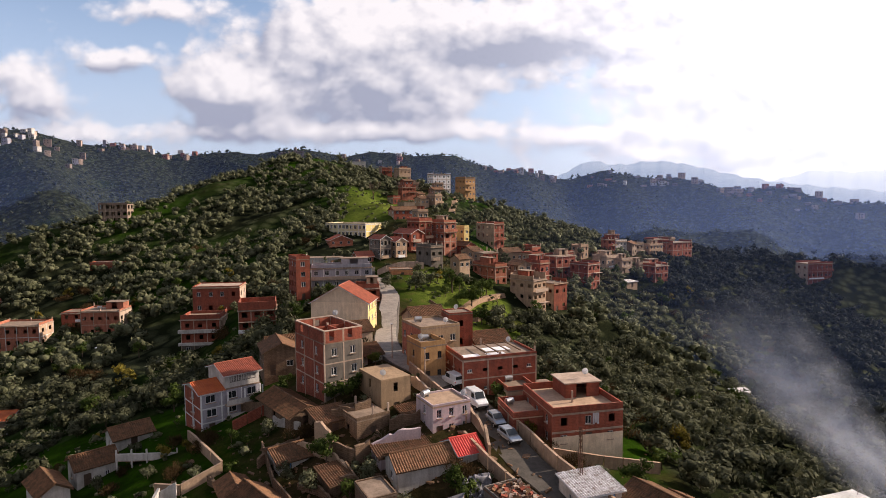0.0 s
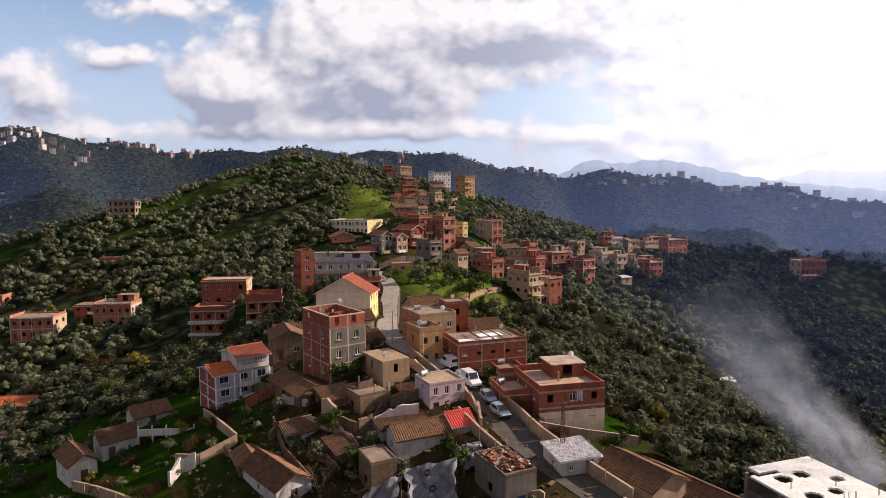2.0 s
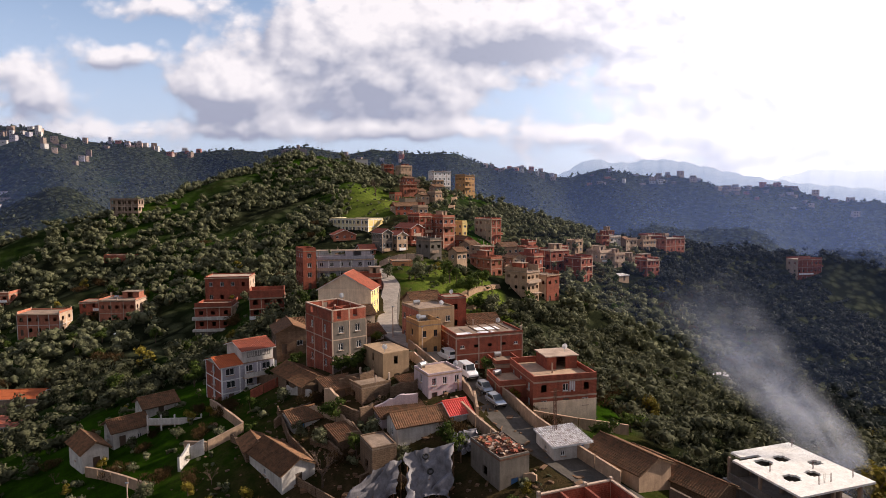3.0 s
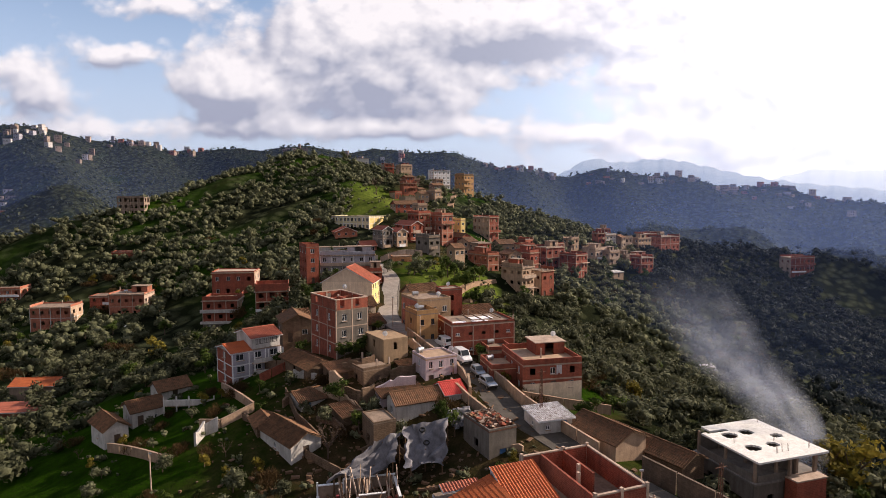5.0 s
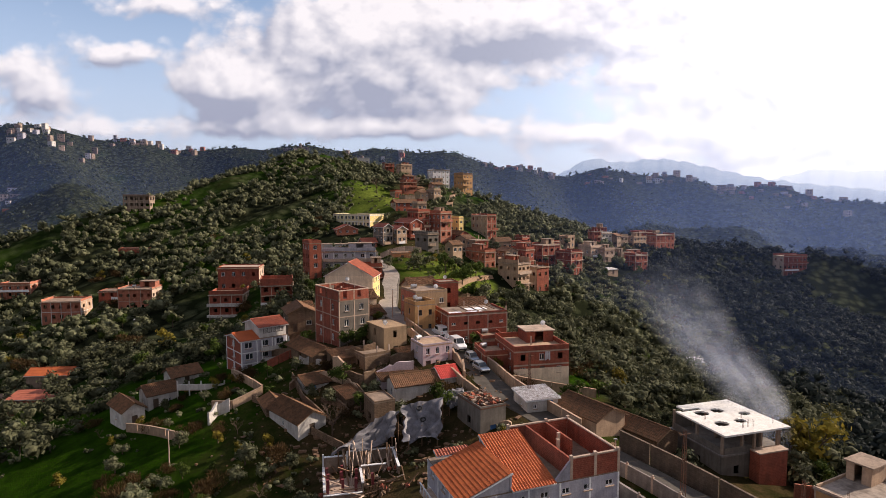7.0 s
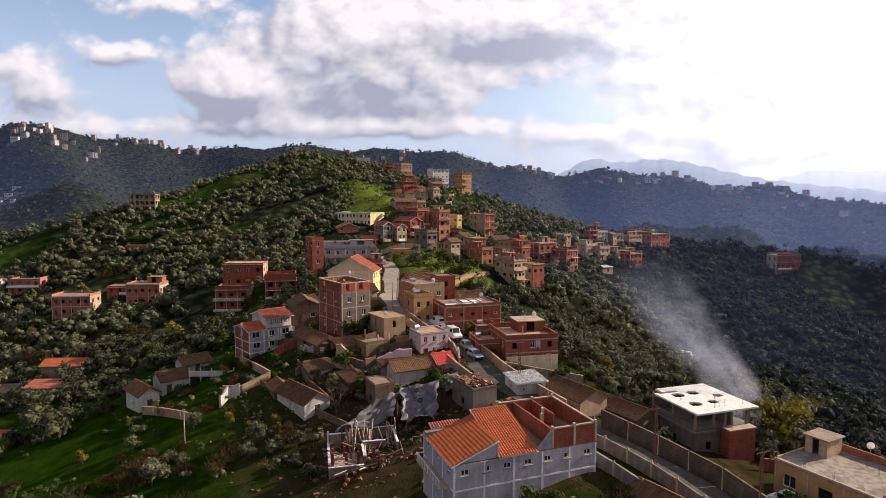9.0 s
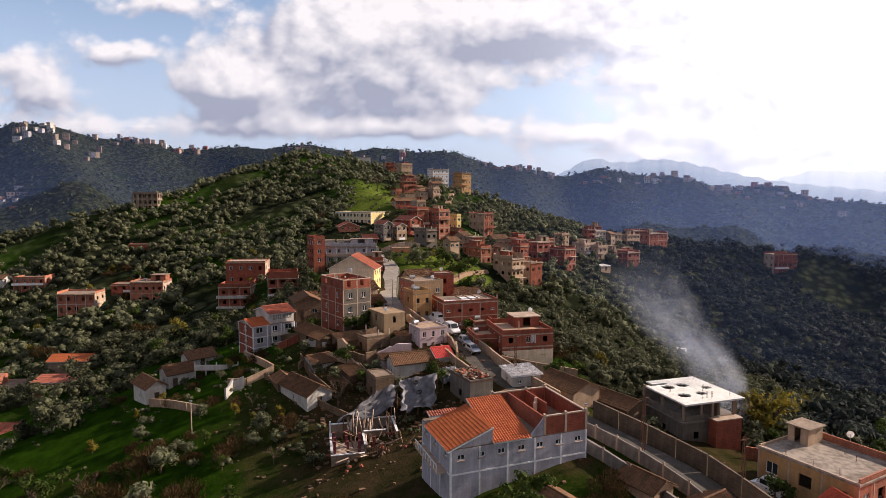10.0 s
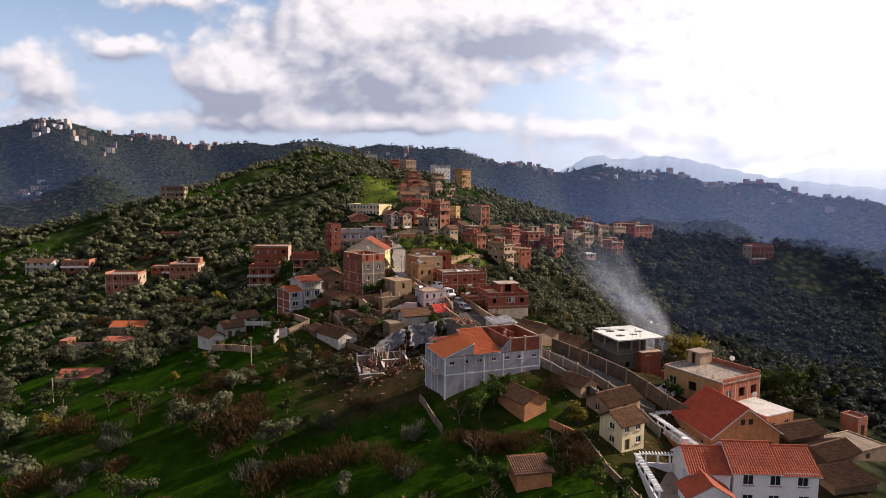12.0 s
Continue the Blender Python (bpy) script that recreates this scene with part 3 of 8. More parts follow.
def bar(bm, a, b, r, sides=6, r2=None):
    """A round bar from a to b."""
    a, b = Vector(a), Vector(b)
    q = (b - a).to_track_quat("Z", "Y")
    rings = []
    for p, rad in ((a, r), (b, r if r2 is None else r2)):
        rings.append([bm.verts.new(p + q @ Vector((rad * math.cos(k * math.tau / sides), rad * math.sin(k * math.tau / sides), 0))) for k in range(sides)])
    for k in range(sides):
        bm.faces.new((rings[0][k], rings[0][(k + 1) % sides], rings[1][(k + 1) % sides], rings[1][k]))
    bm.faces.new(rings[0][::-1])
    bm.faces.new(rings[1])


def one_box(name, mat, parent, x0, y0, z0, x1, y1, z1, label=""):
    bm = bmesh.new()
    box(bm, x0, y0, z0, x1, y1, z1)
    return part(name, bm, mat, parent, label)


WALL = 0.24


def place_on(face, w, d, s, out, z):
    """A place on a wall: s along it from its left end seen from outside, out from its surface."""
    return {"front": (s, -out, z), "right": (w + out, s, z), "back": (w - s, d + out, z), "left": (-out, d - s, z)}[face]


FACE_TURN = {"front": 0, "right": 90, "back": 180, "left": 270}


def wall_panel(face, w, d, z0, z1, holes):
    """A wall with real thickness and openings (s0, s1, z0, z1) cut through it."""
    bm = bmesh.new()
    length = w if face in ("front", "back") else d
    lo, hi = (0, length) if face in ("front", "back") else (WALL, length - WALL)
    ss = sorted({round(min(max(v, lo), hi), 4) for v in (lo, hi, *(v for h in holes for v in h[:2]))})
    zs = sorted({round(min(max(v, z0), z1), 4) for v in (z0, z1, *(v for h in holes for v in h[2:4]))})
    full = [[not any(h[0] - 1e-3 <= ss[i] and ss[i + 1] <= h[1] + 1e-3 and h[2] - 1e-3 <= zs[k] and zs[k + 1] <= h[3] + 1e-3 for h in holes) for k in range(len(zs) - 1)] for i in range(len(ss) - 1)]
    made = {}

    def vert(i, k, deep):
        if (i, k, deep) not in made:
            made[i, k, deep] = bm.verts.new(place_on(face, w, d, ss[i], -WALL * deep, zs[k]))
        return made[i, k, deep]
    solid = lambda i, k: 0 <= i < len(ss) - 1 and 0 <= k < len(zs) - 1 and full[i][k]
    for i in range(len(ss) - 1):
        for k in range(len(zs) - 1):
            if not full[i][k]:
                continue
            bm.faces.new((vert(i, k, 0), vert(i + 1, k, 0), vert(i + 1, k + 1, 0), vert(i, k + 1, 0)))
            bm.faces.new((vert(i, k, 1), vert(i, k + 1, 1), vert(i + 1, k + 1, 1), vert(i + 1, k, 1)))
            if not solid(i - 1, k):
                bm.faces.new((vert(i, k, 0), vert(i, k + 1, 0), vert(i, k + 1, 1), vert(i, k, 1)))
            if not solid(i + 1, k):
                bm.faces.new((vert(i + 1, k, 0), vert(i + 1, k, 1), vert(i + 1, k + 1, 1), vert(i + 1, k + 1, 0)))
            if not solid(i, k - 1):
                bm.faces.new((vert(i, k, 0), vert(i, k, 1), vert(i + 1, k, 1), vert(i + 1, k, 0)))
            if not solid(i, k + 1):
                bm.faces.new((vert(i, k + 1, 0), vert(i + 1, k + 1, 0), vert(i + 1, k + 1, 1), vert(i, k + 1, 1)))
    return bm


SHARED = {}


def window_mesh(w, h, kind):
    key = ("window", round(w, 2), round(h, 2), kind)
    if key not in SHARED:
        bm = bmesh.new()
        t = 0.07
        box(bm, 0, 0, 0, w, 0.08, t)
        box(bm, 0, 0, h - t, w, 0.08, h)
        box(bm, 0, 0, t, t, 0.08, h - t)
        box(bm, w - t, 0, t, w, 0.08, h - t)
        box(bm, w / 2 - t / 2, 0.01, t, w / 2 + t / 2, 0.07, h - t)
        me = bpy.data.meshes.new("window")
        bm.to_mesh(me)
        bm.free()
        me.materials.append(DARKFRAME if kind == "dark" else TRIM)
        bm = bmesh.new()
        box(bm, t, 0.035, t, w - t, 0.05, h - t)
        glass = bpy.data.meshes.new("pane")
        bm.to_mesh(glass)
        bm.free()
        glass.materials.append(GLASS)
        SHARED[key] = (me, glass)
    return SHARED[key]


def window(parent, face, w, d, s, z, ww, wh, kind="white", sill=True):
    m = Matrix.Translation(place_on(face, w, d, s, -0.09, z)) @ pose(0, 0, 0, 0, 0, FACE_TURN[face])
    frame_me, glass = window_mesh(ww, wh, kind)
    ob = shared("window", frame_me, parent, m)
    shared("pane", glass, ob, Matrix())
    if sill:
        key = ("sill", round(ww, 2))
        if key not in SHARED:
            bm = bmesh.new()
            box(bm, -0.08, -0.16, -0.09, ww + 0.08, -0.003, -0.004)
            me = bpy.data.meshes.new("window_sill")
            bm.to_mesh(me)
            bm.free()
            me.materials.append(PALECONCRETE)
            SHARED[key] = me
        shared("window_sill", SHARED[key], parent, Matrix.Translation(place_on(face, w, d, s, 0.0, z)) @ pose(0, 0, 0, 0, 0, FACE_TURN[face]))
    return ob


def door(parent, face, w, d, s, z, dw, dh, mat=BROWNDOOR):
    bm = bmesh.new()
    box(bm, 0, 0, 0, dw, 0.06, dh)
    box(bm, 0.1, -0.02, 0.15, dw - 0.1, 0.0, dh * 0.45)
    box(bm, 0.1, -0.02, dh * 0.52, dw - 0.1, 0.0, dh - 0.12)
    ob = part("door", bm, mat, parent)
    ob.matrix_basis = Matrix.Translation(place_on(face, w, d, s, -0.12, z)) @ pose(0, 0, 0, 0, 0, FACE_TURN[face])
    bm = bmesh.new()
    box(bm, dw - 0.14, -0.07, dh * 0.47, dw - 0.10, -0.02, dh * 0.53)
    part("door_handle", bm, METAL, ob)
    return ob


def tile_slope(parent, a, b, run, mat, name="roof_slope", near=True, course=0.42, pitch=0.30):
    """A slope of roof tiles between the ridge line a-b and the eaves, run away from it: rounded channels in lapped courses, on a deck."""
    a, b, run = Vector(a), Vector(b), Vector(run)
    along, length, fall = (b - a).normalized(), (b - a).length, run.length
    normal = along.cross(run.normalized())
    if normal.z < 0:
        normal = -normal
    if not near:
        course, pitch = 1.0, 0.6
    rows, waves = max(2, int(fall / course)), max(2, int(length / pitch))
    per = 4 if near else 2
    cols = waves * per + 1
    wob = random.Random(int(abs(a.x * 13 + a.y * 7 + a.z * 5) * 10))
    verts, faces = [], []
    for r in range(rows):
        for end in (0, 1):
            for c in range(cols):
                wave = 0.045 * math.cos(c / per * math.tau) if near else 0.05 * (c % 2)
                lift = 0.05 + wave + (0.035 if end else 0.0) + wob.uniform(-0.008, 0.008)
                verts.append(a + along * (length * c / (cols - 1)) + run * ((r + end) / rows) + normal * lift)
    faces = [(o + c, o + c + 1, o + cols + c + 1, o + cols + c) for o in range(0, (rows * 2 - 1) * cols, cols) for c in range(cols - 1)]
    me = mesh_from(name, verts, faces, mat)
    ob = new(name, me)
    ob.parent = parent
    bm = bmesh.new()
    low = [bm.verts.new(p - normal * 0.14) for p in (a, b, b + run, a + run)]
    high = [bm.verts.new(p - normal * 0.015) for p in (a, b, b + run, a + run)]
    bm.faces.new(low)
    bm.faces.new(high[::-1])
    for k in range(4):
        bm.faces.new((low[k], high[k], high[(k + 1) % 4], low[(k + 1) % 4]))
    bmesh.ops.recalc_face_normals(bm, faces=bm.faces)
    part("roof_deck", bm, WOOD if mat is OLDTILE else TRIM, parent)
    return ob


def gable_roof(parent, x0, y0, x1, y1, z, rise, ridge, mat, over=0.4, near=True, wall=None):
    """A pitched roof over a rectangle, its ridge along x or y, with the gable walls under it."""
    if ridge == "x":
        m = (y0 + y1) / 2
        half = m - y0
        k = (half + over) / half
        a, b = (x0 - over, m, z + rise), (x1 + over, m, z + rise)
        runs = ((0, -half * k, -rise * k), (0, half * k, -rise * k))
        ends = [((x, y0, z), (x, y1, z), (x, m, z + rise - 0.1)) for x in (x0 + WALL / 2, x1 - WALL / 2)]
        thick = Vector((WALL / 2, 0, 0))
    else:
        m = (x0 + x1) / 2
        half = m - x0
        k = (half + over) / half
        a, b = (m, y0 - over, z + rise), (m, y1 + over, z + rise)
        runs = ((-half * k, 0, -rise * k), (half * k, 0, -rise * k))
        ends = [((x0, y, z), (x1, y, z), (m, y, z + rise - 0.1)) for y in (y0 + WALL / 2, y1 - WALL / 2)]
        thick = Vector((0, WALL / 2, 0))
    for run in runs:
        tile_slope(parent, a, b, run, mat, near=near)
    for tri in ends:
        bm = bmesh.new()
        lo = [bm.verts.new(Vector(p) - thick) for p in tri]
        hi = [bm.verts.new(Vector(p) + thick) for p in tri]
        bm.faces.new(lo)
        bm.faces.new(hi[::-1])
        for k2 in range(3):
            bm.faces.new((lo[k2], hi[k2], hi[(k2 + 1) % 3], lo[(k2 + 1) % 3]))
        bmesh.ops.recalc_face_normals(bm, faces=bm.faces)
        part("gable", bm, wall or WHITE, parent)
    bm = bmesh.new()
    bar(bm, Vector(a) + Vector((0, 0, 0.07)), Vector(b) + Vector((0, 0, 0.07)), 0.13, 6)
    part("ridge_cap", bm, mat, parent)


def shed_roof(parent, x0, y0, x1, y1, z, rise, mat, over=0.35, near=True):
    tile_slope(parent, (x0 - over, y1 + over * 0.5, z + rise), (x1 + over, y1 + over * 0.5, z + rise), (0, -(y1 - y0) - over * 1.5, -rise), mat, near=near)


def flat_roof(parent, w, d, h, top=CONCRETE, parapet=0.0, rim=None, over=0.0, thick=0.2):
    """A concrete roof slab and, round it, a parapet."""
    one_box("roof_slab", top, parent, -over - 0.02, -over - 0.02, h, w + over + 0.02, d + over + 0.02, h + thick)
    if parapet:
        z0, z1, t = h + thick, h + thick + parapet, 0.16
        for x0, y0, x1, y1 in ((0, 0, w, t), (0, d - t, w, d), (0, t, t, d - t), (w - t, t, w, d - t)):
            one_box("parapet", rim or top, parent, x0, y0, z0, x1, y1, z1)


def rebars(parent, points, z, rng):
    for x, y in points:
        bm = bmesh.new()
        for ox, oy in ((-.07, -.07), (.07, -.07), (.07, .07), (-.07, .07)):
            bar(bm, (x + ox, y + oy, z), (x + ox + rng.uniform(-.1, .1), y + oy + rng.uniform(-.1, .1), z + rng.uniform(.5, 1.1)), 0.012, 4)
        part("rebar", bm, RUST, parent, "rusty reinforcing bars")


def column(parent, x, y, z0, z1, mat=PALECONCRETE, r=0.15):
    key = ("column", round(z1 - z0, 2), mat.name, r)
    if key not in SHARED:
        bm = bmesh.new()
        box(bm, -r, -r, 0, r, r, z1 - z0)
        me = bpy.data.meshes.new("column")
        bm.to_mesh(me)
        bm.free()
        me.materials.append(mat)
        SHARED[key] = me
    return shared("column", SHARED[key], parent, Matrix.Translation((x, y, z0)))


def water_tank(parent_pos, yaw, label="galvanised water tank on a flat roof"):
    t = thing("water_tank", *parent_pos, yaw, label, "water tank", "roof tanks")
    bm = bmesh.new()
    bar(bm, (-0.6, 0, 0.55), (0.6, 0, 0.55), 0.4, 14)
    part("drum", bm, METAL, t)
    for x in (-0.4, 0.4):
        one_box("leg", METAL, t, x - 0.04, -0.3, 0, x + 0.04, 0.3, 0.2)
    return t


def openings(rng, length, h, storeys, count, ww, wh, ground_door):
    """Where the openings of a wall are: (s0, s1, z0, z1, storey, what)."""
    out = []
    each = h / storeys
    for k in range(storeys):
        for i in range(count):
            c = length * (i + 0.5) / count + rng.uniform(-0.15, 0.15)
            half = min(ww, length / count * 0.62) / 2
            if k == 0 and ground_door and i == ground_door - 1:
                out.append((c - 0.48, c + 0.48, 0.05, min(2.05, each - 0.3), k, "door"))
            else:
                z = k * each + each * 0.34
                out.append((c - half, c + half, z, min(z + wh, (k + 1) * each - 0.28), k, "window"))
    return out


ROOF_OF = {}


def house(name, label, x, y, z, yaw, w, d, h, storeys, wall, roof="flat", front=3, side=2, glazed=True, frame_lines=None, top=None, door_at=1, door_mat=BROWNDOOR,
          near=True, wide=1.0, tall=1.1, rise=1.4, tile=None, parapet=0.9, side_wall=None, frame_kind="white", rim=None, category="house", below=2.6, upper_only=False, lower=None):
    """A house with walls, floor bands, openings, windows and roof. roof: flat, x or y (a pitched roof with that ridge), shed, bare (unfinished upper walls), open."""
    rng = random.Random(name + label + str(x))
    t = thing(name, x, y, z, yaw, label, category)
    each = h / storeys
    if not near:
        wide, tall = wide * rng.uniform(1.0, 1.5), tall * rng.uniform(0.95, 1.3)
        if wall in (BRICK, PINKBRICK) and not side_wall:
            side_wall = rng.choice((None, PINKBRICK, PLASTER, PALECONCRETE, BRICK))
    for face, n in (("front", front), ("left", side), ("right", side), ("back", 0)):
        length = w if face in ("front", "back") else d
        holes = openings(rng, length, h, storeys, n, wide, tall, door_at if face == "front" else 0) if n else []
        if upper_only:
            holes = [(a, b, c + 0.55, e + 0.55, k, what) for a, b, c, e, k, what in holes if k]
        mat = (side_wall or wall) if face in ("left", "right") else wall
        if lower and face != "back":
            part("wall", wall_panel(face, w, d, -below, lower[0], [q for q in holes if q[2] < lower[0]]), lower[1], t)
            part("wall", wall_panel(face, w, d, lower[0], h, [q for q in holes if q[3] > lower[0]]), mat, t)
        else:
            part("wall", wall_panel(face, w, d, -below, h, holes), mat, t)
        for s0, s1, z0, z1, k, what in holes:
            if what == "door":
                door(t, face, w, d, s0, z0, s1 - s0, z1 - z0, door_mat)
            elif glazed and not (glazed == "some" and rng.random() < 0.5):
                window(t, face, w, d, s0, z0, s1 - s0, z1 - z0, frame_kind, near)
    one_box("floor", CONCRETE, t, WALL, WALL, -0.2, w - WALL, d - WALL, -0.02)
    for k in range(1, storeys):
        one_box("floor_slab", CONCRETE, t, WALL, WALL, k * each - 0.2, w - WALL, d - WALL, k * each - 0.02)
    if frame_lines:
        for k in range(1, storeys + (1 if roof in ("bare", "flat") else 0)):
            zz = k * each
            bm = bmesh.new()
            p = 0.025
            box(bm, -p, -p, zz - 0.18, w + p, 0, zz)
            box(bm, -p, 0, zz - 0.18, 0, d, zz)
            box(bm, w, 0, zz - 0.18, w + p, d, zz)
            part("floor_band", bm, frame_lines, t)
        nx, ny = max(1, round(w / 3.6)), max(1, round(d / 3.8))
        spots = [(w * i / nx, 0.0) for i in range(nx + 1)] + [(0.0, d * j / ny) for j in range(1, ny + 1)] + [(w, d * j / ny) for j in range(1, ny + 1)]
        for cx, cy in spots:
            px = min(max(cx, 0.07), w - 0.07)
            py = min(max(cy, 0.07), d - 0.07)
            column(t, px, py, -below, h + (0.0 if roof != "bare" else 0.0), frame_lines, 0.1)
    if not near and storeys > 1 and w > 4:
        edge = rng.choice((PALECONCRETE, PLASTER, CONCRETE))
        for k in range(1, storeys):
            if rng.random() < 0.65:
                a = rng.choice((0.0, 0.0, w * 0.4))
                b = w if a else rng.choice((w, w * 0.6))
                out = rng.uniform(0.9, 1.5)
                one_box("balcony", edge, t, a, -out, k * each - 0.16, b, -0.03, k * each)
                if rng.random() < 0.7:
                    one_box("balcony_wall", rng.choice((edge, TRIM, wall)), t, a, -out, k * each, b, -out + 0.12, k * each + 0.85)
        if roof in ("flat", "bare"):
            for e in ((-0.3, -0.35, w + 0.3, -0.03), (-0.3, -0.03, -0.03, d), (w + 0.03, -0.03, w + 0.3, d)):
                one_box("roof_edge", edge, t, e[0], e[1], h - 0.2, e[2], e[3], h - 0.02)
            if rng.random() < 0.45:
                stair_room(t, w * 0.5, d * 0.5, w * 0.95, d * 0.95, h + 0.19, 2.1, rng.choice((wall, PLASTER, BRICK)))
    if roof == "flat":
        flat_roof(t, w, d, h, top or CONCRETE, parapet, rim or wall)
    elif roof in ("x", "y"):
        gable_roof(t, 0, 0, w, d, h, rise, roof, tile or TILE, near=near, wall=wall)
        one_box("ceiling_slab", CONCRETE, t, WALL, WALL, h - 0.15, w - WALL, d - WALL, h - 0.02)
    elif roof == "shed":
        part("wall", wall_panel("back", w, d, h, h + rise, []), wall, t)
        shed_roof(t, 0, 0, w, d, h, rise, tile or OLDTILE, near=near)
    elif roof == "bare":
        one_box("roof_slab", top or CONCRETE, t, 0.03, 0.03, h, w - 0.03, d - 0.03, h + 0.18)
        z0 = h + 0.18
        for x0, y0, x1, y1 in ((0, 0, w, .2), (0, d - .2, w, d), (0, .2, .2, d - .2), (w - .2, .2, w, d - .2)):
            if rng.random() < 0.75 and parapet:
                one_box("unfinished_wall", rim or wall, t, x0, y0, z0, x1, y1, z0 + parapet * rng.uniform(0.5, 1.2))
        pts = [(0.2, 0.2), (w - 0.2, 0.2), (w - 0.2, d - 0.2), (0.2, d - 0.2), (w / 2, 0.2), (w / 2, d - 0.2)]
        for cx, cy in pts:
            if rng.random() < 0.7:
                column(t, cx, cy, z0, z0 + rng.choice((0.7, 1.1, 1.5)), PALECONCRETE, 0.12)
        if near:
            rebars(t, [p for p in pts if rng.random() < 0.5], z0 + 1.0, rng)
    return t


def stair_room(t, x0, y0, x1, y1, z, h, wall, roofmat=CONCRETE):
    """A small room on a roof, with its slab and doorway."""
    for a in ((x0, y0, x0 + 0.9 * (x1 - x0) * 0.35, y0 + .2), (x0 + (x1 - x0) * 0.62, y0, x1, y0 + .2), (x0, y1 - .2, x1, y1), (x0, y0 + .2, x0 + .2, y1 - .2), (x1 - .2, y0 + .2, x1, y1 - .2)):
        one_box("roof_room_wall", wall, t, a[0], a[1], z, a[2], a[3], z + h)
    one_box("roof_room_slab", roofmat, t, x0 - .25, y0 - .25, z + h, x1 + .25, y1 + .25, z + h + .16)


# ---- the village: houses of the near quarter ----
def tall_house():
    w, d, h = 6.4, 10.5, 8.6
    t = house("apartment_house", "tall unfinished brick and grey cement apartment house", -17.2, 87.3, 12.0, 36, w, d, h, 3, GREYRENDER, "none", 2, 2,
              side_wall=BRICK, frame_lines=PALECONCRETE, door_at=0, wide=0.9, tall=1.2, below=3)
    one_box("roof_slab", CONCRETE, t, 0.02, 0.02, h, w - 0.02, d - 0.02, h + 0.18)
    z, top = h + 0.18, h + 1.95
    part("unfinished_wall", wall_panel("front", w, d, z, top, [(0.9, 1.7, z + 0.3, top), (3.9, 4.7, z + 0.4, top)]), BRICK, t)
    for face in ("left", "right", "back"):
        part("unfinished_wall", wall_panel(face, w, d, z, top, [(2.2, 3.0, z + 0.5, z + 1.5)]), BRICK, t)
    one_box("inner_wall", BRICK, t, 0.3, 5.2, z, w - 0.3, 5.4, top - 0.3)
    one_box("inner_wall", BRICK, t, 3.1, 0.3, z, 3.3, 5.2, top - 0.2)
    for x in (0.15, 3.2, w - 0.15):
        for y in (0.15, 5.3, d - 0.15):
            column(t, x, y, z, top + 0.12)
    for a in ((-0.03, -0.03, w + 0.03, 0.27), (-0.03, d - 0.27, w + 0.03, d + 0.03), (-0.03, 0.27, 0.27, d - 0.27), (w - 0.27, 0.27, w + 0.03, d - 0.27)):
        one_box("ring_beam", PALECONCRETE, t, a[0], a[1], top, a[2], a[3], top + 0.16)
    return t


def white_house():
    t = house("house", "three-storey white house with brick side wall and red tiled roof", -36.6, 90.2, 5.7, 40, 9.5, 7.6, 6.6, 3, GREYPAINT, "none", 3, 1,
              side_wall=BRICK, frame_lines=TRIM, wide=1.5, tall=1.2, below=3)
    w, d, h = 9.5, 7.6, 6.6
    one_box("roof_slab", CONCRETE, t, 0.02, 0.02, h, w, d, h + 0.15)
    gable_roof(t, 0.0, 0.2, 3.4, d - 0.4, h + 0.15, 1.0, "x", ORANGETILE, wall=WHITE)
    x0 = 3.9
    for a in ((x0, 0.4, w, 0.62), (x0, d - 0.22, w, d), (x0, 0.62, x0 + 0.22, d - 0.22), (w - 0.22, 0.62, w, d - 0.22)):
        one_box("upper_wall", WHITE, t, a[0], a[1], h + 0.15, a[2], a[3], h + 2.3)
    for k in range(5):
        window(t, "front", w, d, x0 + 0.8 + k * 0.85, h + 0.95, 0.75, 1.1, "dark", False).matrix_basis.translation.y = 0.37
    gable_roof(t, x0, 0.3, w, d, h + 2.3, 1.1, "x", TILE, wall=WHITE)
    for a in ((0.2, -4.8, 8.6, -4.58), (8.38, -4.58, 8.6, -1.2), (0.2, -4.58, 0.42, -0.05)):
        one_box("yard_wall", BRICK, t, a[0], a[1], -4.5, a[2], a[3], 0.7)
    one_box("yard_floor", CONCRETE, t, 0.44, -4.56, -1.2, 8.36, -0.05, -0.9)
    one_box("yard_wall", GREYRENDER, t, 8.62, -4.8, -4.5, 10.6, -4.56, 0.9)
    for k in range(5):
        one_box("yard_post", PALECONCRETE, t, 0.15 + k * 2.0, -4.86, -4.5, 0.4 + k * 2.0, -4.801, 0.78)
    for x in (3.7, 6.4, 9.3):
        one_box("balcony_post", TRIM, t, x, -1.08, 0, x + 0.2, -0.9, h)
    for k in (1, 2):
        z = h / 3 * k
        one_box("balcony", PALECONCRETE, t, 3.6, -1.1, z - 0.15, w, -0.03, z)
        one_box("balcony_wall", WHITE, t, 3.6, -1.1, z, w, -0.98, z + 0.75)
    return t


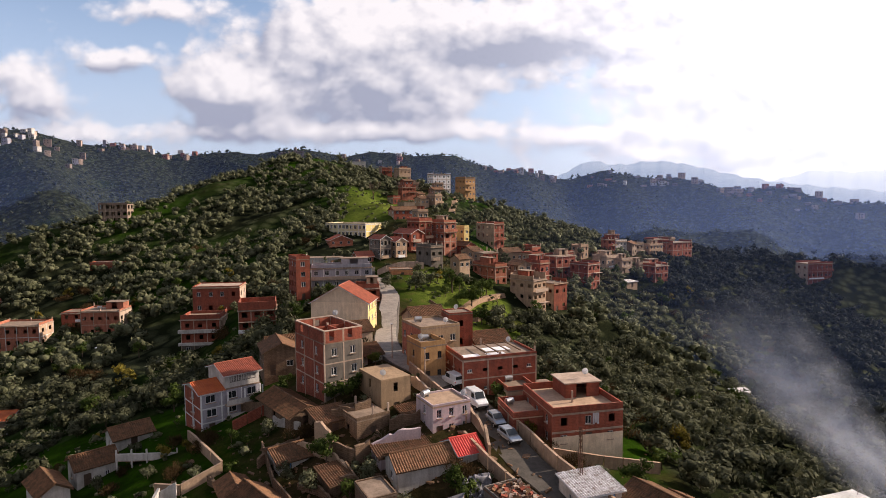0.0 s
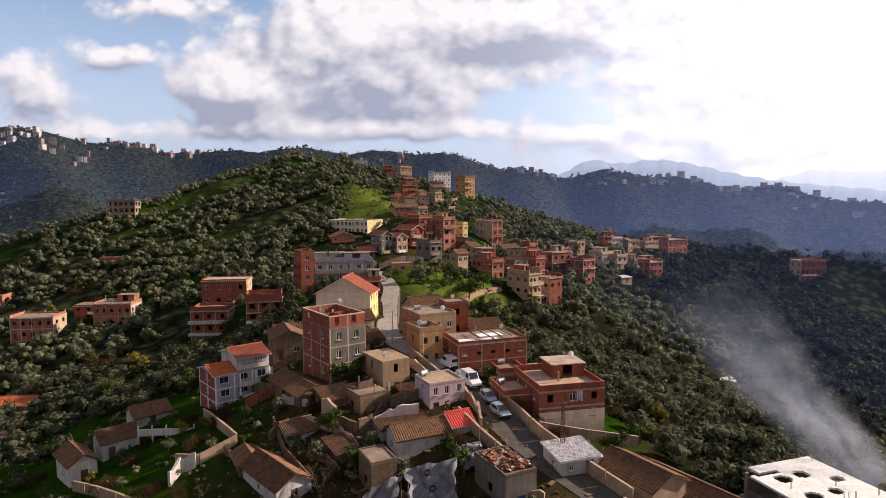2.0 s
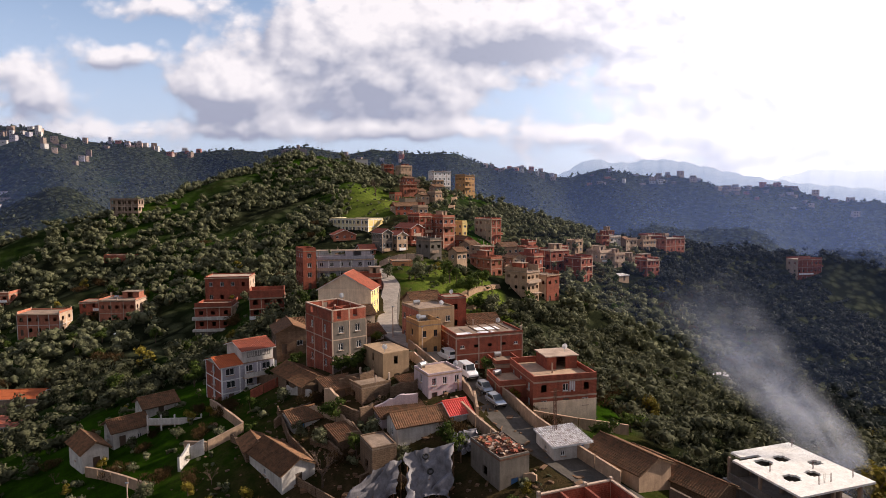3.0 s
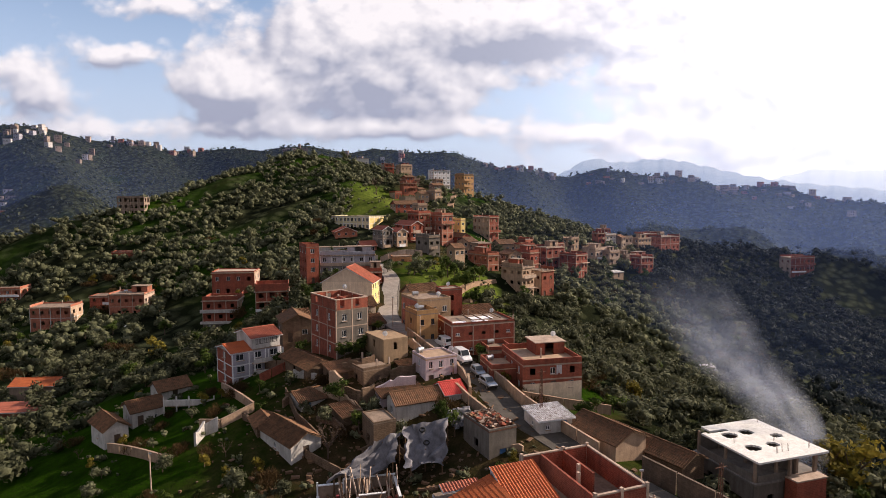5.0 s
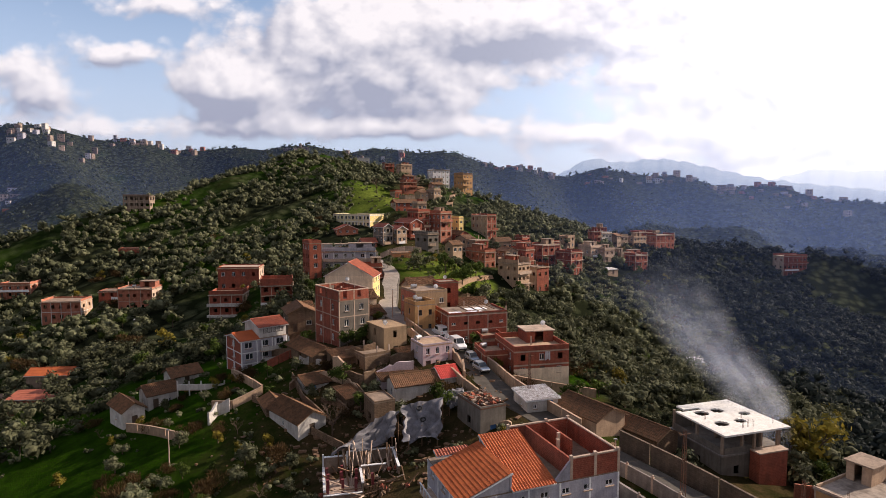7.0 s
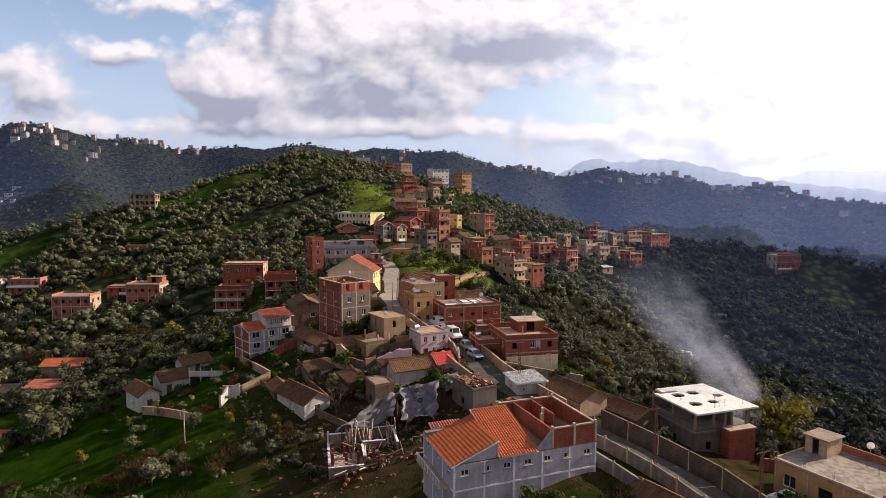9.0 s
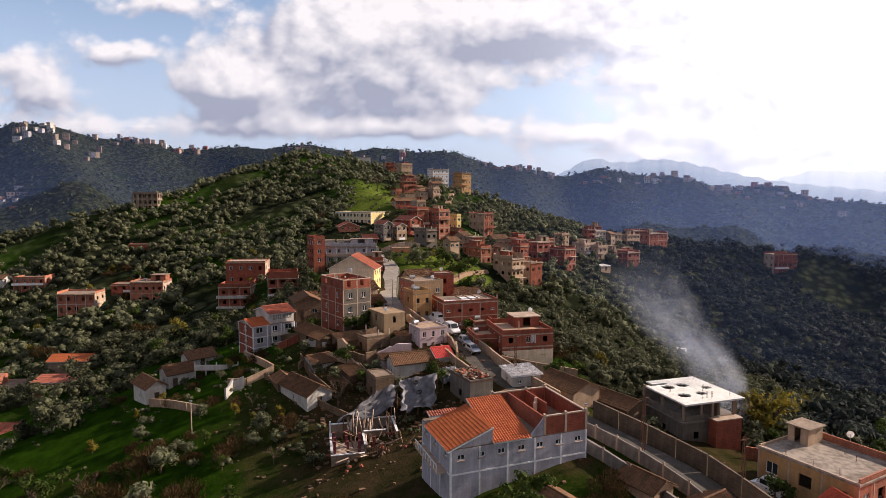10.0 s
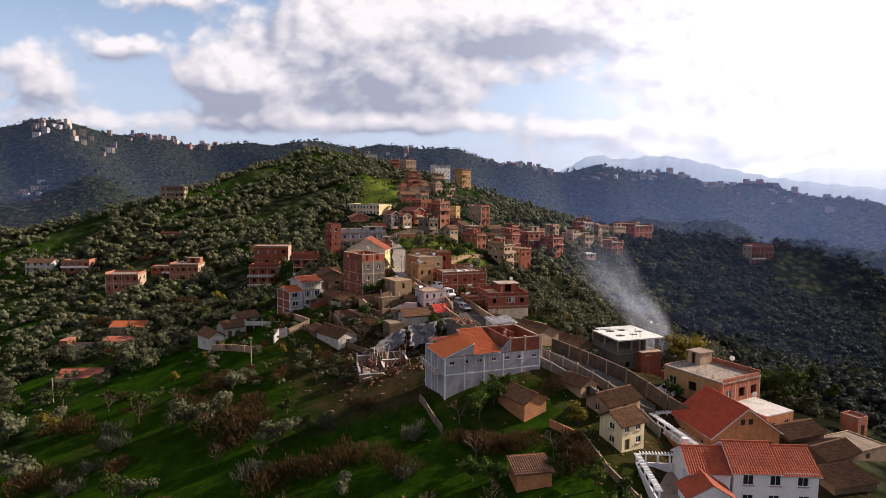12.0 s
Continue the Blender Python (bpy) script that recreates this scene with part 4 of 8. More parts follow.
def red_terrace_house():
    w, d, h = 10.0, 10.5, 4.6
    t = house("house", "unfinished red brick house with roof terrace and cream ground floor", 14.0, 75.5, 9.4, 12, w, d, h, 2, BRICK, "none", 3, 3, door_at=2,
              wide=0.9, tall=1.1, glazed="some", below=3)
    one_box("ground_floor_render", CREAM, t, -0.02, -0.03, -3, w + 0.02, -0.003, 1.7)
    one_box("floor_band", PALECONCRETE, t, -0.03, -0.05, 2.15, w + 0.03, 0.0, 2.4)
    one_box("floor_band", PALECONCRETE, t, -0.03, -0.05, h - 0.1, w + 0.03, 0.0, h + 0.12)
    one_box("roof_slab", PLASTER, t, 0.02, 0.02, h, w - 0.02, d - 0.02, h + 0.15)
    z = h + 0.15
    for a in ((0, 0, w, .2, .85), (0, .2, .2, d, .9), (w - .2, .2, w, d - .2, .8), (.2, d - .2, w, d, .9)):
        one_box("parapet", BRICK, t, a[0], a[1], z, a[2], a[3], z + a[4])
    stair_room(t, 4.3, 5.4, 9.4, 9.8, z, 2.0, BRICK, PALECONCRETE)
    one_box("column", PALECONCRETE, t, 4.4, 3.6, z, 4.6, 3.8, z + 1.6)
    # the lower wing along the street
    one_box("side_wing", BRICK, t, -4.2, 3.0, -3, -0.03, 9.5, 3.4)
    one_box("side_wing_roof", PLASTER, t, -4.25, 2.95, 3.4, -0.03, 9.55, 3.55)
    for a in ((-4.2, 3.0, -0.03, 3.2), (-4.2, 9.3, -0.03, 9.5), (-4.2, 3.2, -4.0, 9.3)):
        one_box("parapet", BRICK, t, a[0], a[1], 3.55, a[2], a[3], 4.3)
    bm = bmesh.new()
    for k in range(3):
        box(bm, 5.6 + k * 0.32, -0.12, 3.0 + (k % 2) * 0.2, 5.86 + k * 0.32, -0.09, 4.5)
    part("laundry", bm, CLOTH, t, "white laundry on the wall")
    water_tank(tuple(t.matrix_basis @ Vector((-2.9, 8.2, 3.56))), 30)
    return t


def grey_house():
    w, d, h = 17.4, 9.6, 5.4
    t = house("house", "long blue-grey house with white trim, red roof and unfinished brick storey", 3.3, 30.55, 6.5, 20, w, d, h, 2, GREYPAINT, "none", 7, 3,
              frame_lines=TRIM, wide=0.9, tall=0.62, door_at=0, below=6, upper_only=True)
    one_box("roof_slab", CONCRETE, t, 0.02, 0.02, h, w - 0.02, d - 0.02, h + 0.15)
    z = h + 0.15
    # two single slopes over the west half: one falling to the west, one to the front
    back = d - 2.2
    tile_slope(t, (5.0, -0.45, z + 2.0), (5.0, back, z + 2.0), (-5.5, 0, -2.05), ORANGETILE)
    tile_slope(t, (5.02, back + 0.3, z + 2.6), (9.75, back + 0.3, z + 2.6), (0, -back - 0.8, -2.45), ORANGETILE)
    tile_slope(t, (0.3, back + 1.4, z + 1.2), (4.2, back + 1.4, z + 1.2), (0, -1.2, -0.3), TILE)

    def side_wall(axis, at, lo, hi, low_end, high_end):
        """A wedge of wall under a slope."""
        bm = bmesh.new()
        rings = []
        for off in (-0.11, 0.11):
            ring = []
            for along, zz in ((lo, z), (hi, z), (hi, z + high_end), (lo, z + low_end)):
                ring.append(bm.verts.new((along, at + off, zz) if axis == "x" else (at + off, along, zz)))
            rings.append(ring)
        bm.faces.new(rings[0])
        bm.faces.new(rings[1][::-1])
        for k in range(4):
            bm.faces.new((rings[0][k], rings[1][k], rings[1][(k + 1) % 4], rings[0][(k + 1) % 4]))
        bmesh.ops.recalc_face_normals(bm, faces=bm.faces)
        part("gable", bm, GREYPAINT, t)
    side_wall("x", 0.12, 0.0, 4.85, 0.03, 1.8)
    side_wall("x", back - 0.15, 0.0, 4.85, 0.03, 1.8)
    side_wall("y", 5.0, 0.02, back - 0.05, 1.78, 1.78)
    side_wall("y", 9.55, 0.02, back, 0.03, 2.3)
    one_box("back_wall", GREYPAINT, t, 5.12, back, z, 9.66, back + 0.2, z + 2.4)
    # unfinished brick rooms over the east half
    x0 = 11.6
    for a in ((x0, 0, w, .22), (x0, d - .22, w, d), (x0, .22, x0 + .22, d - .22), (w - .22, .22, w, d - .22), (14.2, 4.0, 14.42, d - .22)):
        one_box("unfinished_wall", BRICK, t, a[0], a[1], z, a[2], a[3], z + 2.1)
    one_box("unfinished_wall", BRICK, t, 9.4, d - .22, z, x0, d, z + 2.1)
    one_box("ring_beam", PALECONCRETE, t, x0 - .02, -.03, z + 2.1, w + .03, .25, z + 2.24)
    one_box("ring_beam", PALECONCRETE, t, 9.4, d - .25, z + 2.1, w + .03, d + .03, z + 2.24)
    one_box("ring_beam", PALECONCRETE, t, w - .25, .25, z + 2.1, w + .03, d - .25, z + 2.24)
    for x, y in ((x0 + .1, .1), (14.5, .1), (w - .1, .1), (12.6, 4.0), (13.6, 5.5), (14.4, d - .1), (w - .1, d - .1), (9.5, d - .1)):
        column(t, x, y, z, z + 2.45)
    bm = bmesh.new()
    vs = [bm.verts.new(p) for p in ((9.7, 0, z), (x0 - .02, 0, z), (x0 - .02, 0, z + 2.0), (9.7, .22, z), (x0 - .02, .22, z), (x0 - .02, .22, z + 2.0))]
    for q in ((0, 1, 2), (5, 4, 3), (0, 3, 4, 1), (1, 4, 5, 2), (2, 5, 3, 0)):
        bm.faces.new([vs[i] for i in q])
    part("gable", bm, GREYPAINT, t)
    # balcony on the west side
    one_box("balcony", PALECONCRETE, t, -1.3, 1.0, 2.5, -0.03, d - 1, 2.7)
    for k in range(9):
        one_box("baluster", TRIM, t, -1.28, 1.05 + k * 0.9, 2.7, -1.2, 1.13 + k * 0.9, 3.5)
    one_box("rail", TRIM, t, -1.3, 1.0, 3.5, -1.18, d - 1, 3.58)
    return t


def slab_house():
    t = thing("house", 37.1, 50.2, 3.0, 17, "unfinished concrete house with pale holed roof slab", "house")
    w, d = 9.6, 9.4
    for face in ("front", "left", "right", "back"):
        holes = [(2.0, 2.9, 1.6, 2.7), (4.8, 5.7, 1.6, 2.7)] if face != "back" else []
        part("wall", wall_panel(face, w, d, -3, 4.2, holes), GREYRENDER, t)
    one_box("floor_slab", ROADWALL, t, -0.3, -0.3, 4.2, w + 0.3, d + 0.3, 4.4)
    for x in (0.2, 3.3, 6.4, w - 0.2):
        for y in (0.2, 4.7, d - 0.2):
            column(t, x, y, 4.4, 7.1, CONCRETE)
    one_box("wall", GREYRENDER, t, 0.1, d - 0.3, 4.4, w - 0.1, d - 0.1, 6.4)
    one_box("wall", GREYRENDER, t, 3.4, 4.6, 4.4, 6.3, 4.8, 7.1)
    # the roof slab with its round openings
    bm = bmesh.new()
    nx, ny = 48, 48
    holes = ((2.2, 2.5, .95), (5.3, 2.6, .8), (2.4, 6.4, 1.0), (5.2, 6.6, .9), (8.0, 4.6, .8))
    x0, x1, y0, y1 = -0.5, w + 0.4, -1.0, d + 0.5
    inside = lambda px, py: any(abs((px - hx) / r) ** 2.6 + abs((py - hy) / (r * 0.8)) ** 2.6 < 1 for hx, hy, r in holes) or (px < 1.0 and py > 8.0) or (0.2 < px < 3.4 and 7.7 < py < 8.2)
    for i in range(nx):
        for j in range(ny):
            a, b = x0 + (x1 - x0) * i / nx, x0 + (x1 - x0) * (i + 1) / nx
            c, e = y0 + (y1 - y0) * j / ny, y0 + (y1 - y0) * (j + 1) / ny
            if not inside((a + b) / 2, (c + e) / 2):
                box(bm, a, c, 7.1, b, e, 7.33)
    bmesh.ops.remove_doubles(bm, verts=bm.verts, dist=0.001)
    seen = {}
    for fa in bm.faces:
        seen.setdefault(tuple(round(v, 2) for v in fa.calc_center_median()), []).append(fa)
    bmesh.ops.delete(bm, geom=[fa for some in seen.values() if len(some) > 1 for fa in some], context="FACES")
    part("roof_slab", bm, material("bright new concrete", (0.78, 0.76, 0.72), (0.58, 0.56, 0.52)), t, "bright new concrete roof slab with round holes")
    for x, y in ((3.6, 0.4), (4.6, 0.6), (5.4, 0.5), (6.3, 3.4), (8.6, 0.5), (1.2, 4.4), (9.3, 8.8)):
        bm = bmesh.new()
        for ox in (-.06, .06):
            bar(bm, (x + ox, y, 7.33), (x + ox * 1.6, y + .05, 8.3), 0.02, 4)
        part("rebar", bm, RUST, t)
    # the red brick annexe
    one_box("annexe", BRICK, t, 4.2, -1.9, -3, w - 0.9, -0.32, 4.7)
    one_box("annexe_roof", PALECONCRETE, t, 4.1, -2.0, 4.7, w - 0.8, -0.32, 4.86)
    for x in (4.6, w - 1.2):
        column(t, x, -0.5, 4.86, 7.1, CONCRETE)
    # half walls of the open storey
    one_box("half_wall", GREYRENDER, t, -0.05, 0.4, 4.4, 0.12, d - 0.4, 5.3)
    one_box("half_wall", GREYRENDER, t, 0.4, -0.05, 4.4, 4.6, 0.12, 5.2)
    one_box("inner_wall", GREYRENDER, t, 6.3, 0.4, 4.4, 6.5, d - 0.4, 7.1)
    return t


def villa():
    t = house("villa", "white villa with red tiled roofs and a slatted white terrace", 38.9, 7.9, -0.85, -3.5, 10.2, 7.0, 5.1, 2, VILLAWHITE, "none", 3, 2, wide=1.3, tall=1.3, frame_kind="white", category="villa", door_at=0)
    one_box("ceiling_slab", CONCRETE, t, WALL, WALL, 4.95, 9.9, 6.7, 5.08)
    gable_roof(t, 0.0, -0.1, 5.4, 7.1, 5.2, 2.3, "x", VILLATILE, wall=VILLAWHITE, over=0.35)
    gable_roof(t, 5.8, 0.0, 10.2, 7.0, 5.0, 2.1, "x", VILLATILE, wall=VILLAWHITE, over=0.35)
    for face_box in ((-5.2, 0.3, -0.26, 0.54), (-5.2, 6.5, -0.26, 6.74), (-5.2, 0.54, -4.96, 6.5)):
        one_box("wing_wall", VILLAWHITE, t, face_box[0], face_box[1], -2, face_box[2], face_box[3], 4.7)
    gable_roof(t, -5.2, 0.3, -0.3, 6.74, 4.7, 2.0, "x", VILLATILE, wall=VILLAWHITE, over=0.3)
    window(t, "left", 0, 0, 0, 3.2, 1.1, 1.5, "dark", False).matrix_basis = Matrix.Translation((-5.22, 2.6, 2.6)) @ pose(0, 0, 0, 0, 0, 270)
    for a in ((-6.6, -3.4, -1.2, -3.2), (-6.6, -3.2, -6.4, 0.28), (-1.4, -3.2, -1.2, 0.28)):
        one_box("porch_wall", VILLAWHITE, t, a[0], a[1], -2, a[2], a[3], 3.3)
    gable_roof(t, -6.6, -3.4, -1.2, 0.2, 3.3, 1.6, "y", VILLATILE, wall=VILLAWHITE, over=0.35)
    window(t, "front", 0, 0, 0, 0, 1.2, 1.2, "dark", False).matrix_basis = Matrix.Translation((-3.4, -3.45, 1.5))
    # the terrace with its slatted edge
    one_box("terrace_floor", CONCRETE, t, -10.1, -4.0, 1.6, -5.24, 6.2, 1.8)
    for a in ((-10.3, -4.0, -10.1, 6.4), (-10.1, 6.2, -5.24, 6.4)):
        one_box("terrace_wall", VILLAWHITE, t, a[0], a[1], -2.5, a[2], a[3], 3.0)
    one_box("terrace_beam", VILLAWHITE, t, -10.3, -4.0, 4.1, -10.1, 6.4, 4.25)
    one_box("terrace_beam", VILLAWHITE, t, -10.1, 6.2, 4.1, -5.24, 6.4, 4.25)
    for k in range(6):
        one_box("post", VILLAWHITE, t, -10.3, -4.0 + k * 2.0, 3.0, -10.1, -3.8 + k * 2.0, 4.1)
    for k in range(3):
        one_box("post", VILLAWHITE, t, -9.0 + k * 1.6, 6.2, 3.0, -8.8 + k * 1.6, 6.4, 4.1)
    for k in range(24):
        one_box("slat", VILLAWHITE, t, -10.6, -4.0 + k * 0.43, 4.25, -9.8, -3.88 + k * 0.43, 4.42)
    for k in range(11):
        one_box("slat", VILLAWHITE, t, -9.7 + k * 0.42, 5.9, 4.25, -9.58 + k * 0.42, 6.7, 4.42)
    one_box("chimney", VILLAWHITE, t, -4.2, 6.0, 4.7, -3.6, 6.6, 6.6)
    return t


tall_house()
white_house()
red_terrace_house()
grey_house()
slab_house()
t = house("house", "ochre single-storey house with stained flat concrete roof and brick parapet", 42.6, 40.4, 3.9, -62, 11.6, 9.6, 4.0, 1, OCHRE, "none", 3, 3, side_wall=PINKBRICK,
          frame_lines=PALECONCRETE, door_at=0, wide=1.5, tall=1.5, below=7, glazed="some")
one_box("roof_slab", material("stained roof concrete", (0.36, 0.30, 0.25), (0.17, 0.135, 0.11), 0.6, 0.9, stain=0.9), t, -0.15, -0.15, 4.0, 11.75, 9.7, 4.2, "stained concrete roof slab")
one_box("kerb", PALECONCRETE, t, -0.1, -0.1, 4.2, 11.7, 0.12, 4.38)
one_box("parapet", PINKBRICK, t, 0, 9.4, 4.2, 11.6, 9.6, 5.1)
one_box("parapet", PINKBRICK, t, 11.4, 0.2, 4.2, 11.6, 9.4, 4.8)
one_box("parapet", PLASTER, t, 0, 0.2, 4.2, 0.18, 9.4, 4.5)
stair_room(t, 0.4, 5.4, 3.0, 8.6, 4.2, 2.1, PLASTER, CONCRETE)
rebars(t, [(3.2, 0.4), (6.4, 0.5), (9.4, 0.5), (6.5, 7.2), (8.3, 6.0)], 4.2, random.Random(12))
house("barn", "pale plastered barn with brown tiled gable roof", 22.5, 55.2, 7.8, 30, 5.4, 8.2, 2.3, 1, PLASTER, "y", 0, 0, tile=OLDTILE, rise=1.2, category="barn")
house("barn", "long stone barn with brown tiled roof", 30.0, 53.3, 6.0, 32, 4.4, 12.5, 2.2, 1, STONE, "y", 0, 1, tile=OLDTILE, rise=1.0, glazed=False, category="barn")
house("house", "small white house with crumpled sheet metal roof and blue door", 14.0, 60.4, 9.0, 18, 4.9, 4.6, 2.0, 1, WHITE, "shed", 2, 1, tile=TIN, rise=0.5, door_at=2, door_mat=BLUEDOOR, wide=0.6, tall=0.6)
t = house("house", "pale pink two-storey house with flat roof beside the street", -1.3, 76.6, 10.4, 26, 5.6, 5.2, 4.3, 2, PINK, "flat", 3, 1, top=PLASTER, parapet=0.25, wide=0.7, tall=1.2)
water_tank(tuple(t.matrix_basis @ Vector((0.9, 4.2, 4.5))), 50)
t = house("house", "long white house with brown and bright red tiled roof", -5.2, 66.7, 8.0, 24, 7.6, 4.4, 3.2, 1, WHITE, "x", 0, 1, tile=OLDTILE, rise=1.1)
house("house", "short white house with bright red tiled roof", 1.86, 69.85, 8.3, 24, 3.0, 4.4, 3.3, 1, WHITE, "x", 0, 0, tile=REDTILE, rise=1.1)
house("house", "pink lean-to wing with tiled roof", -7.6, 71.0, 8.7, 26, 7.0, 3.0, 2.0, 1, PINK, "shed", 1, 1, tile=OLDTILE, rise=0.6)
t = house("house", "weathered beige house with flat cement roof and outside steps", -8.5, 82.9, 11.0, 32, 4.7, 7.2, 5.4, 2, BEIGE, "flat", 1, 1, parapet=0.0, top=BEIGE, wide=0.7, tall=1.3, glazed=False)
house("house", "large cream house with red tiled roof and yellow street front", -27.0, 125.4, 13.0, -8, 12.3, 7.5, 7.6, 3, CREAM, "y", 0, 3, tile=TILE, rise=3.5, side_wall=YELLOW, below=5)
house("house", "tiled house stepping down beside the cream house", -17.0, 111, 13.8, 24, 4.6, 7.5, 3.4, 1, CREAM, "x", 1, 1, tile=OLDTILE, rise=1.3)
house("house", "low white house with old tiled roof below the cream house", -13.9, 98.9, 13.2, 30, 4.6, 6.5, 2.6, 1, WHITE, "x", 1, 1, tile=OLDTILE, rise=1.2)
house("house", "tan house with brown hipped tile roof", -31.9, 111.3, 9.0, 28, 5.2, 6.0, 5.3, 2, BEIGE, "x", 2, 1, tile=OLDTILE, rise=1.5, frame_kind="dark")
t = house("apartment_house", "unfinished brick apartment house with white balcony bands", -70.6, 162.6, -3.6, 6, 10.4, 9, 13.2, 4, BRICK, "bare", 3, 2, lower=(6.6, GREYRENDER), glazed="some", frame_lines=PALECONCRETE, parapet=1.2, near=False)
one_box("balcony_band", WHITE, t, -0.5, -1.0, 9.6, 10.9, -0.03, 10.5)
one_box("balcony_band", WHITE, t, -0.5, -1.0, 6.2, 10.9, -0.03, 6.9)
house("house", "brick house with pale flat roof behind the balconies", -73.3, 178, 4.0, 6, 13.6, 9, 12.2, 3, BRICK, "flat", 4, 2, glazed="some", top=PALECONCRETE, parapet=0.3, near=False)
house("house", "roofless red brick house under construction", -50.6, 150.2, 6.0, 14, 9.2, 9, 8.2, 3, BRICK, "bare", 3, 2, glazed=False, frame_lines=PALECONCRETE, parapet=1.8, near=False)
house("house", "narrow red brick block beside the grey terrace house", -39.9, 167.9, 13.7, 28, 4.0, 8, 11.6, 4, BRICK, "flat", 1, 3, near=False, glazed="some")
t = house("house", "grey house with wide pale balconies", -36.5, 172, 13.0, 10, 17.5, 9, 9.4, 3, GREYPAINT, "bare", 6, 2, near=False, frame_lines=TRIM, parapet=0.8)
for k in (1, 2):
    one_box("balcony", PALECONCRETE, t, 0, -1.4, 3.13 * k - 0.15, 17.5, -0.03, 3.13 * k)
    one_box("balcony_wall", PALECONCRETE, t, 0, -1.4, 3.13 * k, 17.5, -1.28, 3.13 * k + 0.9)
t = house("school", "long pale yellow school with white window bands", -47.9, 258.6, 26.6, -35, 23.0, 14.0, 5.8, 2, PALEYELLOW, "flat", 10, 0, near=True, frame_lines=TRIM, parapet=0.3, wide=1.5, tall=1.5, category="school", side_wall=YELLOW, door_at=0, below=5)
house("house", "brick house with red tiled roof under the school", -42.1, 234.6, 22, 21, 9.4, 7.1, 4.6, 2, PINKBRICK, "y", 3, 2, tile=TILE, rise=2.0, near=False)
house("house", "low white walled house below the red roof", -47.5, 214, 17.5, 6, 20, 6, 4.0, 1, WHITE, "bare", 5, 2, near=False, parapet=0.8)
house("house", "tall grey house with tiled roof and white trim", -18.5, 194.8, 20.1, 37, 4.2, 6.9, 9.4, 3, GREYRENDER, "y", 3, 3, tile=TILE, rise=1.2, near=False, frame_lines=PALECONCRETE, glazed="some")
house("house", "plastered house with red tiled roof beside the grey one", -13.5, 196.9, 20.6, 37, 4.4, 6.2, 8, 3, PLASTER, "y", 2, 2, tile=TILE, rise=1.2, near=False)
house("house", "red brick house with tiled gable roof on the slope", -8.8, 204.1, 22.2, 39, 5.5, 10.3, 8.6, 3, BRICK, "y", 2, 3, tile=TILE, rise=1.4, near=False, glazed="some")
house("house", "grey unfinished block above the green bank", -1.9, 183.4, 19.5, 37, 4.7, 7.8, 8, 2, GREYRENDER, "bare", 2, 2, near=False, glazed=False)
house("apartment_house", "high unfinished brick block with pale balconies", 2.8, 214.7, 20.4, 37, 5.6, 8.7, 13.6, 4, PINKBRICK, "bare", 2, 3, near=False, glazed="some", frame_lines=PALECONCRETE)
house("house", "narrow yellow house beside the brick block", 10.5, 223.0, 20.5, 37, 2.4, 6.4, 11, 4, YELLOW, "flat", 1, 2, near=False)
house("house", "square red brick house with a bare concrete frame", 24.5, 250, 22.0, 34, 5.6, 12.0, 10.0, 3, BRICK, "bare", 2, 4, near=False, glazed=False, frame_lines=PALECONCRETE, parapet=0.6)
house("hut", "small brick hut at the bend of the street", -13.2, 169.1, 19.4, 12, 6.2, 5, 2.7, 1, ORANGEBRICK, "flat", 1, 1, near=False, parapet=0.1, category="hut")
house("house", "plastered house with tiled roof above the lane", 6.8, 179.4, 17, 37, 4.1, 4.6, 7.2, 2, PLASTER, "x", 2, 1, tile=OLDTILE, rise=1.2, near=False)
house("house", "brick house with open terrace beside the lane", 18.4, 187.5, 14.5, 32, 4.8, 12, 6.2, 2, PINKBRICK, "bare", 2, 4, near=False, glazed=False, frame_lines=PALECONCRETE)
house("house", "roofless plastered house with broken walls", 28.9, 177.3, 7.4, 43, 6.3, 9.1, 10.2, 3, PLASTER, "bare", 3, 3, near=False, glazed=False, parapet=1.6)
house("house", "red brick house with pale roof edge", 34.5, 197.3, 12.5, 37, 4.6, 7.7, 8.2, 2, BRICK, "flat", 2, 2, near=False, glazed="some")
house("house", "two-storey red brick house with terrace", 47.3, 232.8, 11, 31, 10.4, 7.5, 8.6, 2, BRICK, "bare", 3, 2, near=False, glazed="some", frame_lines=PALECONCRETE)
house("house", "concrete-framed brick house with open floors", 58.6, 227.4, 7.2, 37, 7.3, 9.0, 9.6, 3, BRICK, "bare", 3, 3, near=False, glazed=False, frame_lines=PALECONCRETE)
house("house", "pale flat-roofed house on the spur", 76.5, 263.7, 7.4, 35, 8.8, 8.3, 8.6, 2, PALECONCRETE, "flat", 3, 2, near=False)
house("house", "grey concrete house on the spur", 94.3, 272.5, 5, 35, 7.4, 9.0, 7, 2, CONCRETE, "flat", 3, 2, near=False, glazed=False)
house("house", "pinkish brick house on the spur", 98.3, 276.3, 5.4, 29, 14.7, 7.8, 5.4, 2, PINKBRICK, "flat", 4, 2, near=False, glazed="some")
house("house", "small red brick house among shrubs", 36.6, 184.2, 6.6, 37, 6.1, 6.5, 9, 2, BRICK, "bare", 2, 2, near=False, glazed=False)
house("house", "white house with flat roof on the arm", 92.4, 301.3, 14.7, 29, 7.7, 7.2, 6, 2, WHITE, "bare", 3, 2, near=False)
house("house", "concrete house on the arm", 104.8, 307.4, 12, 29, 5.7, 6.9, 6.8, 2, CONCRETE, "flat", 2, 2, near=False, glazed=False)
house("house", "pale house on the arm", 114.5, 314.2, 12, 29, 10.5, 6.7, 5.6, 2, PLASTER, "bare", 4, 2, near=False)
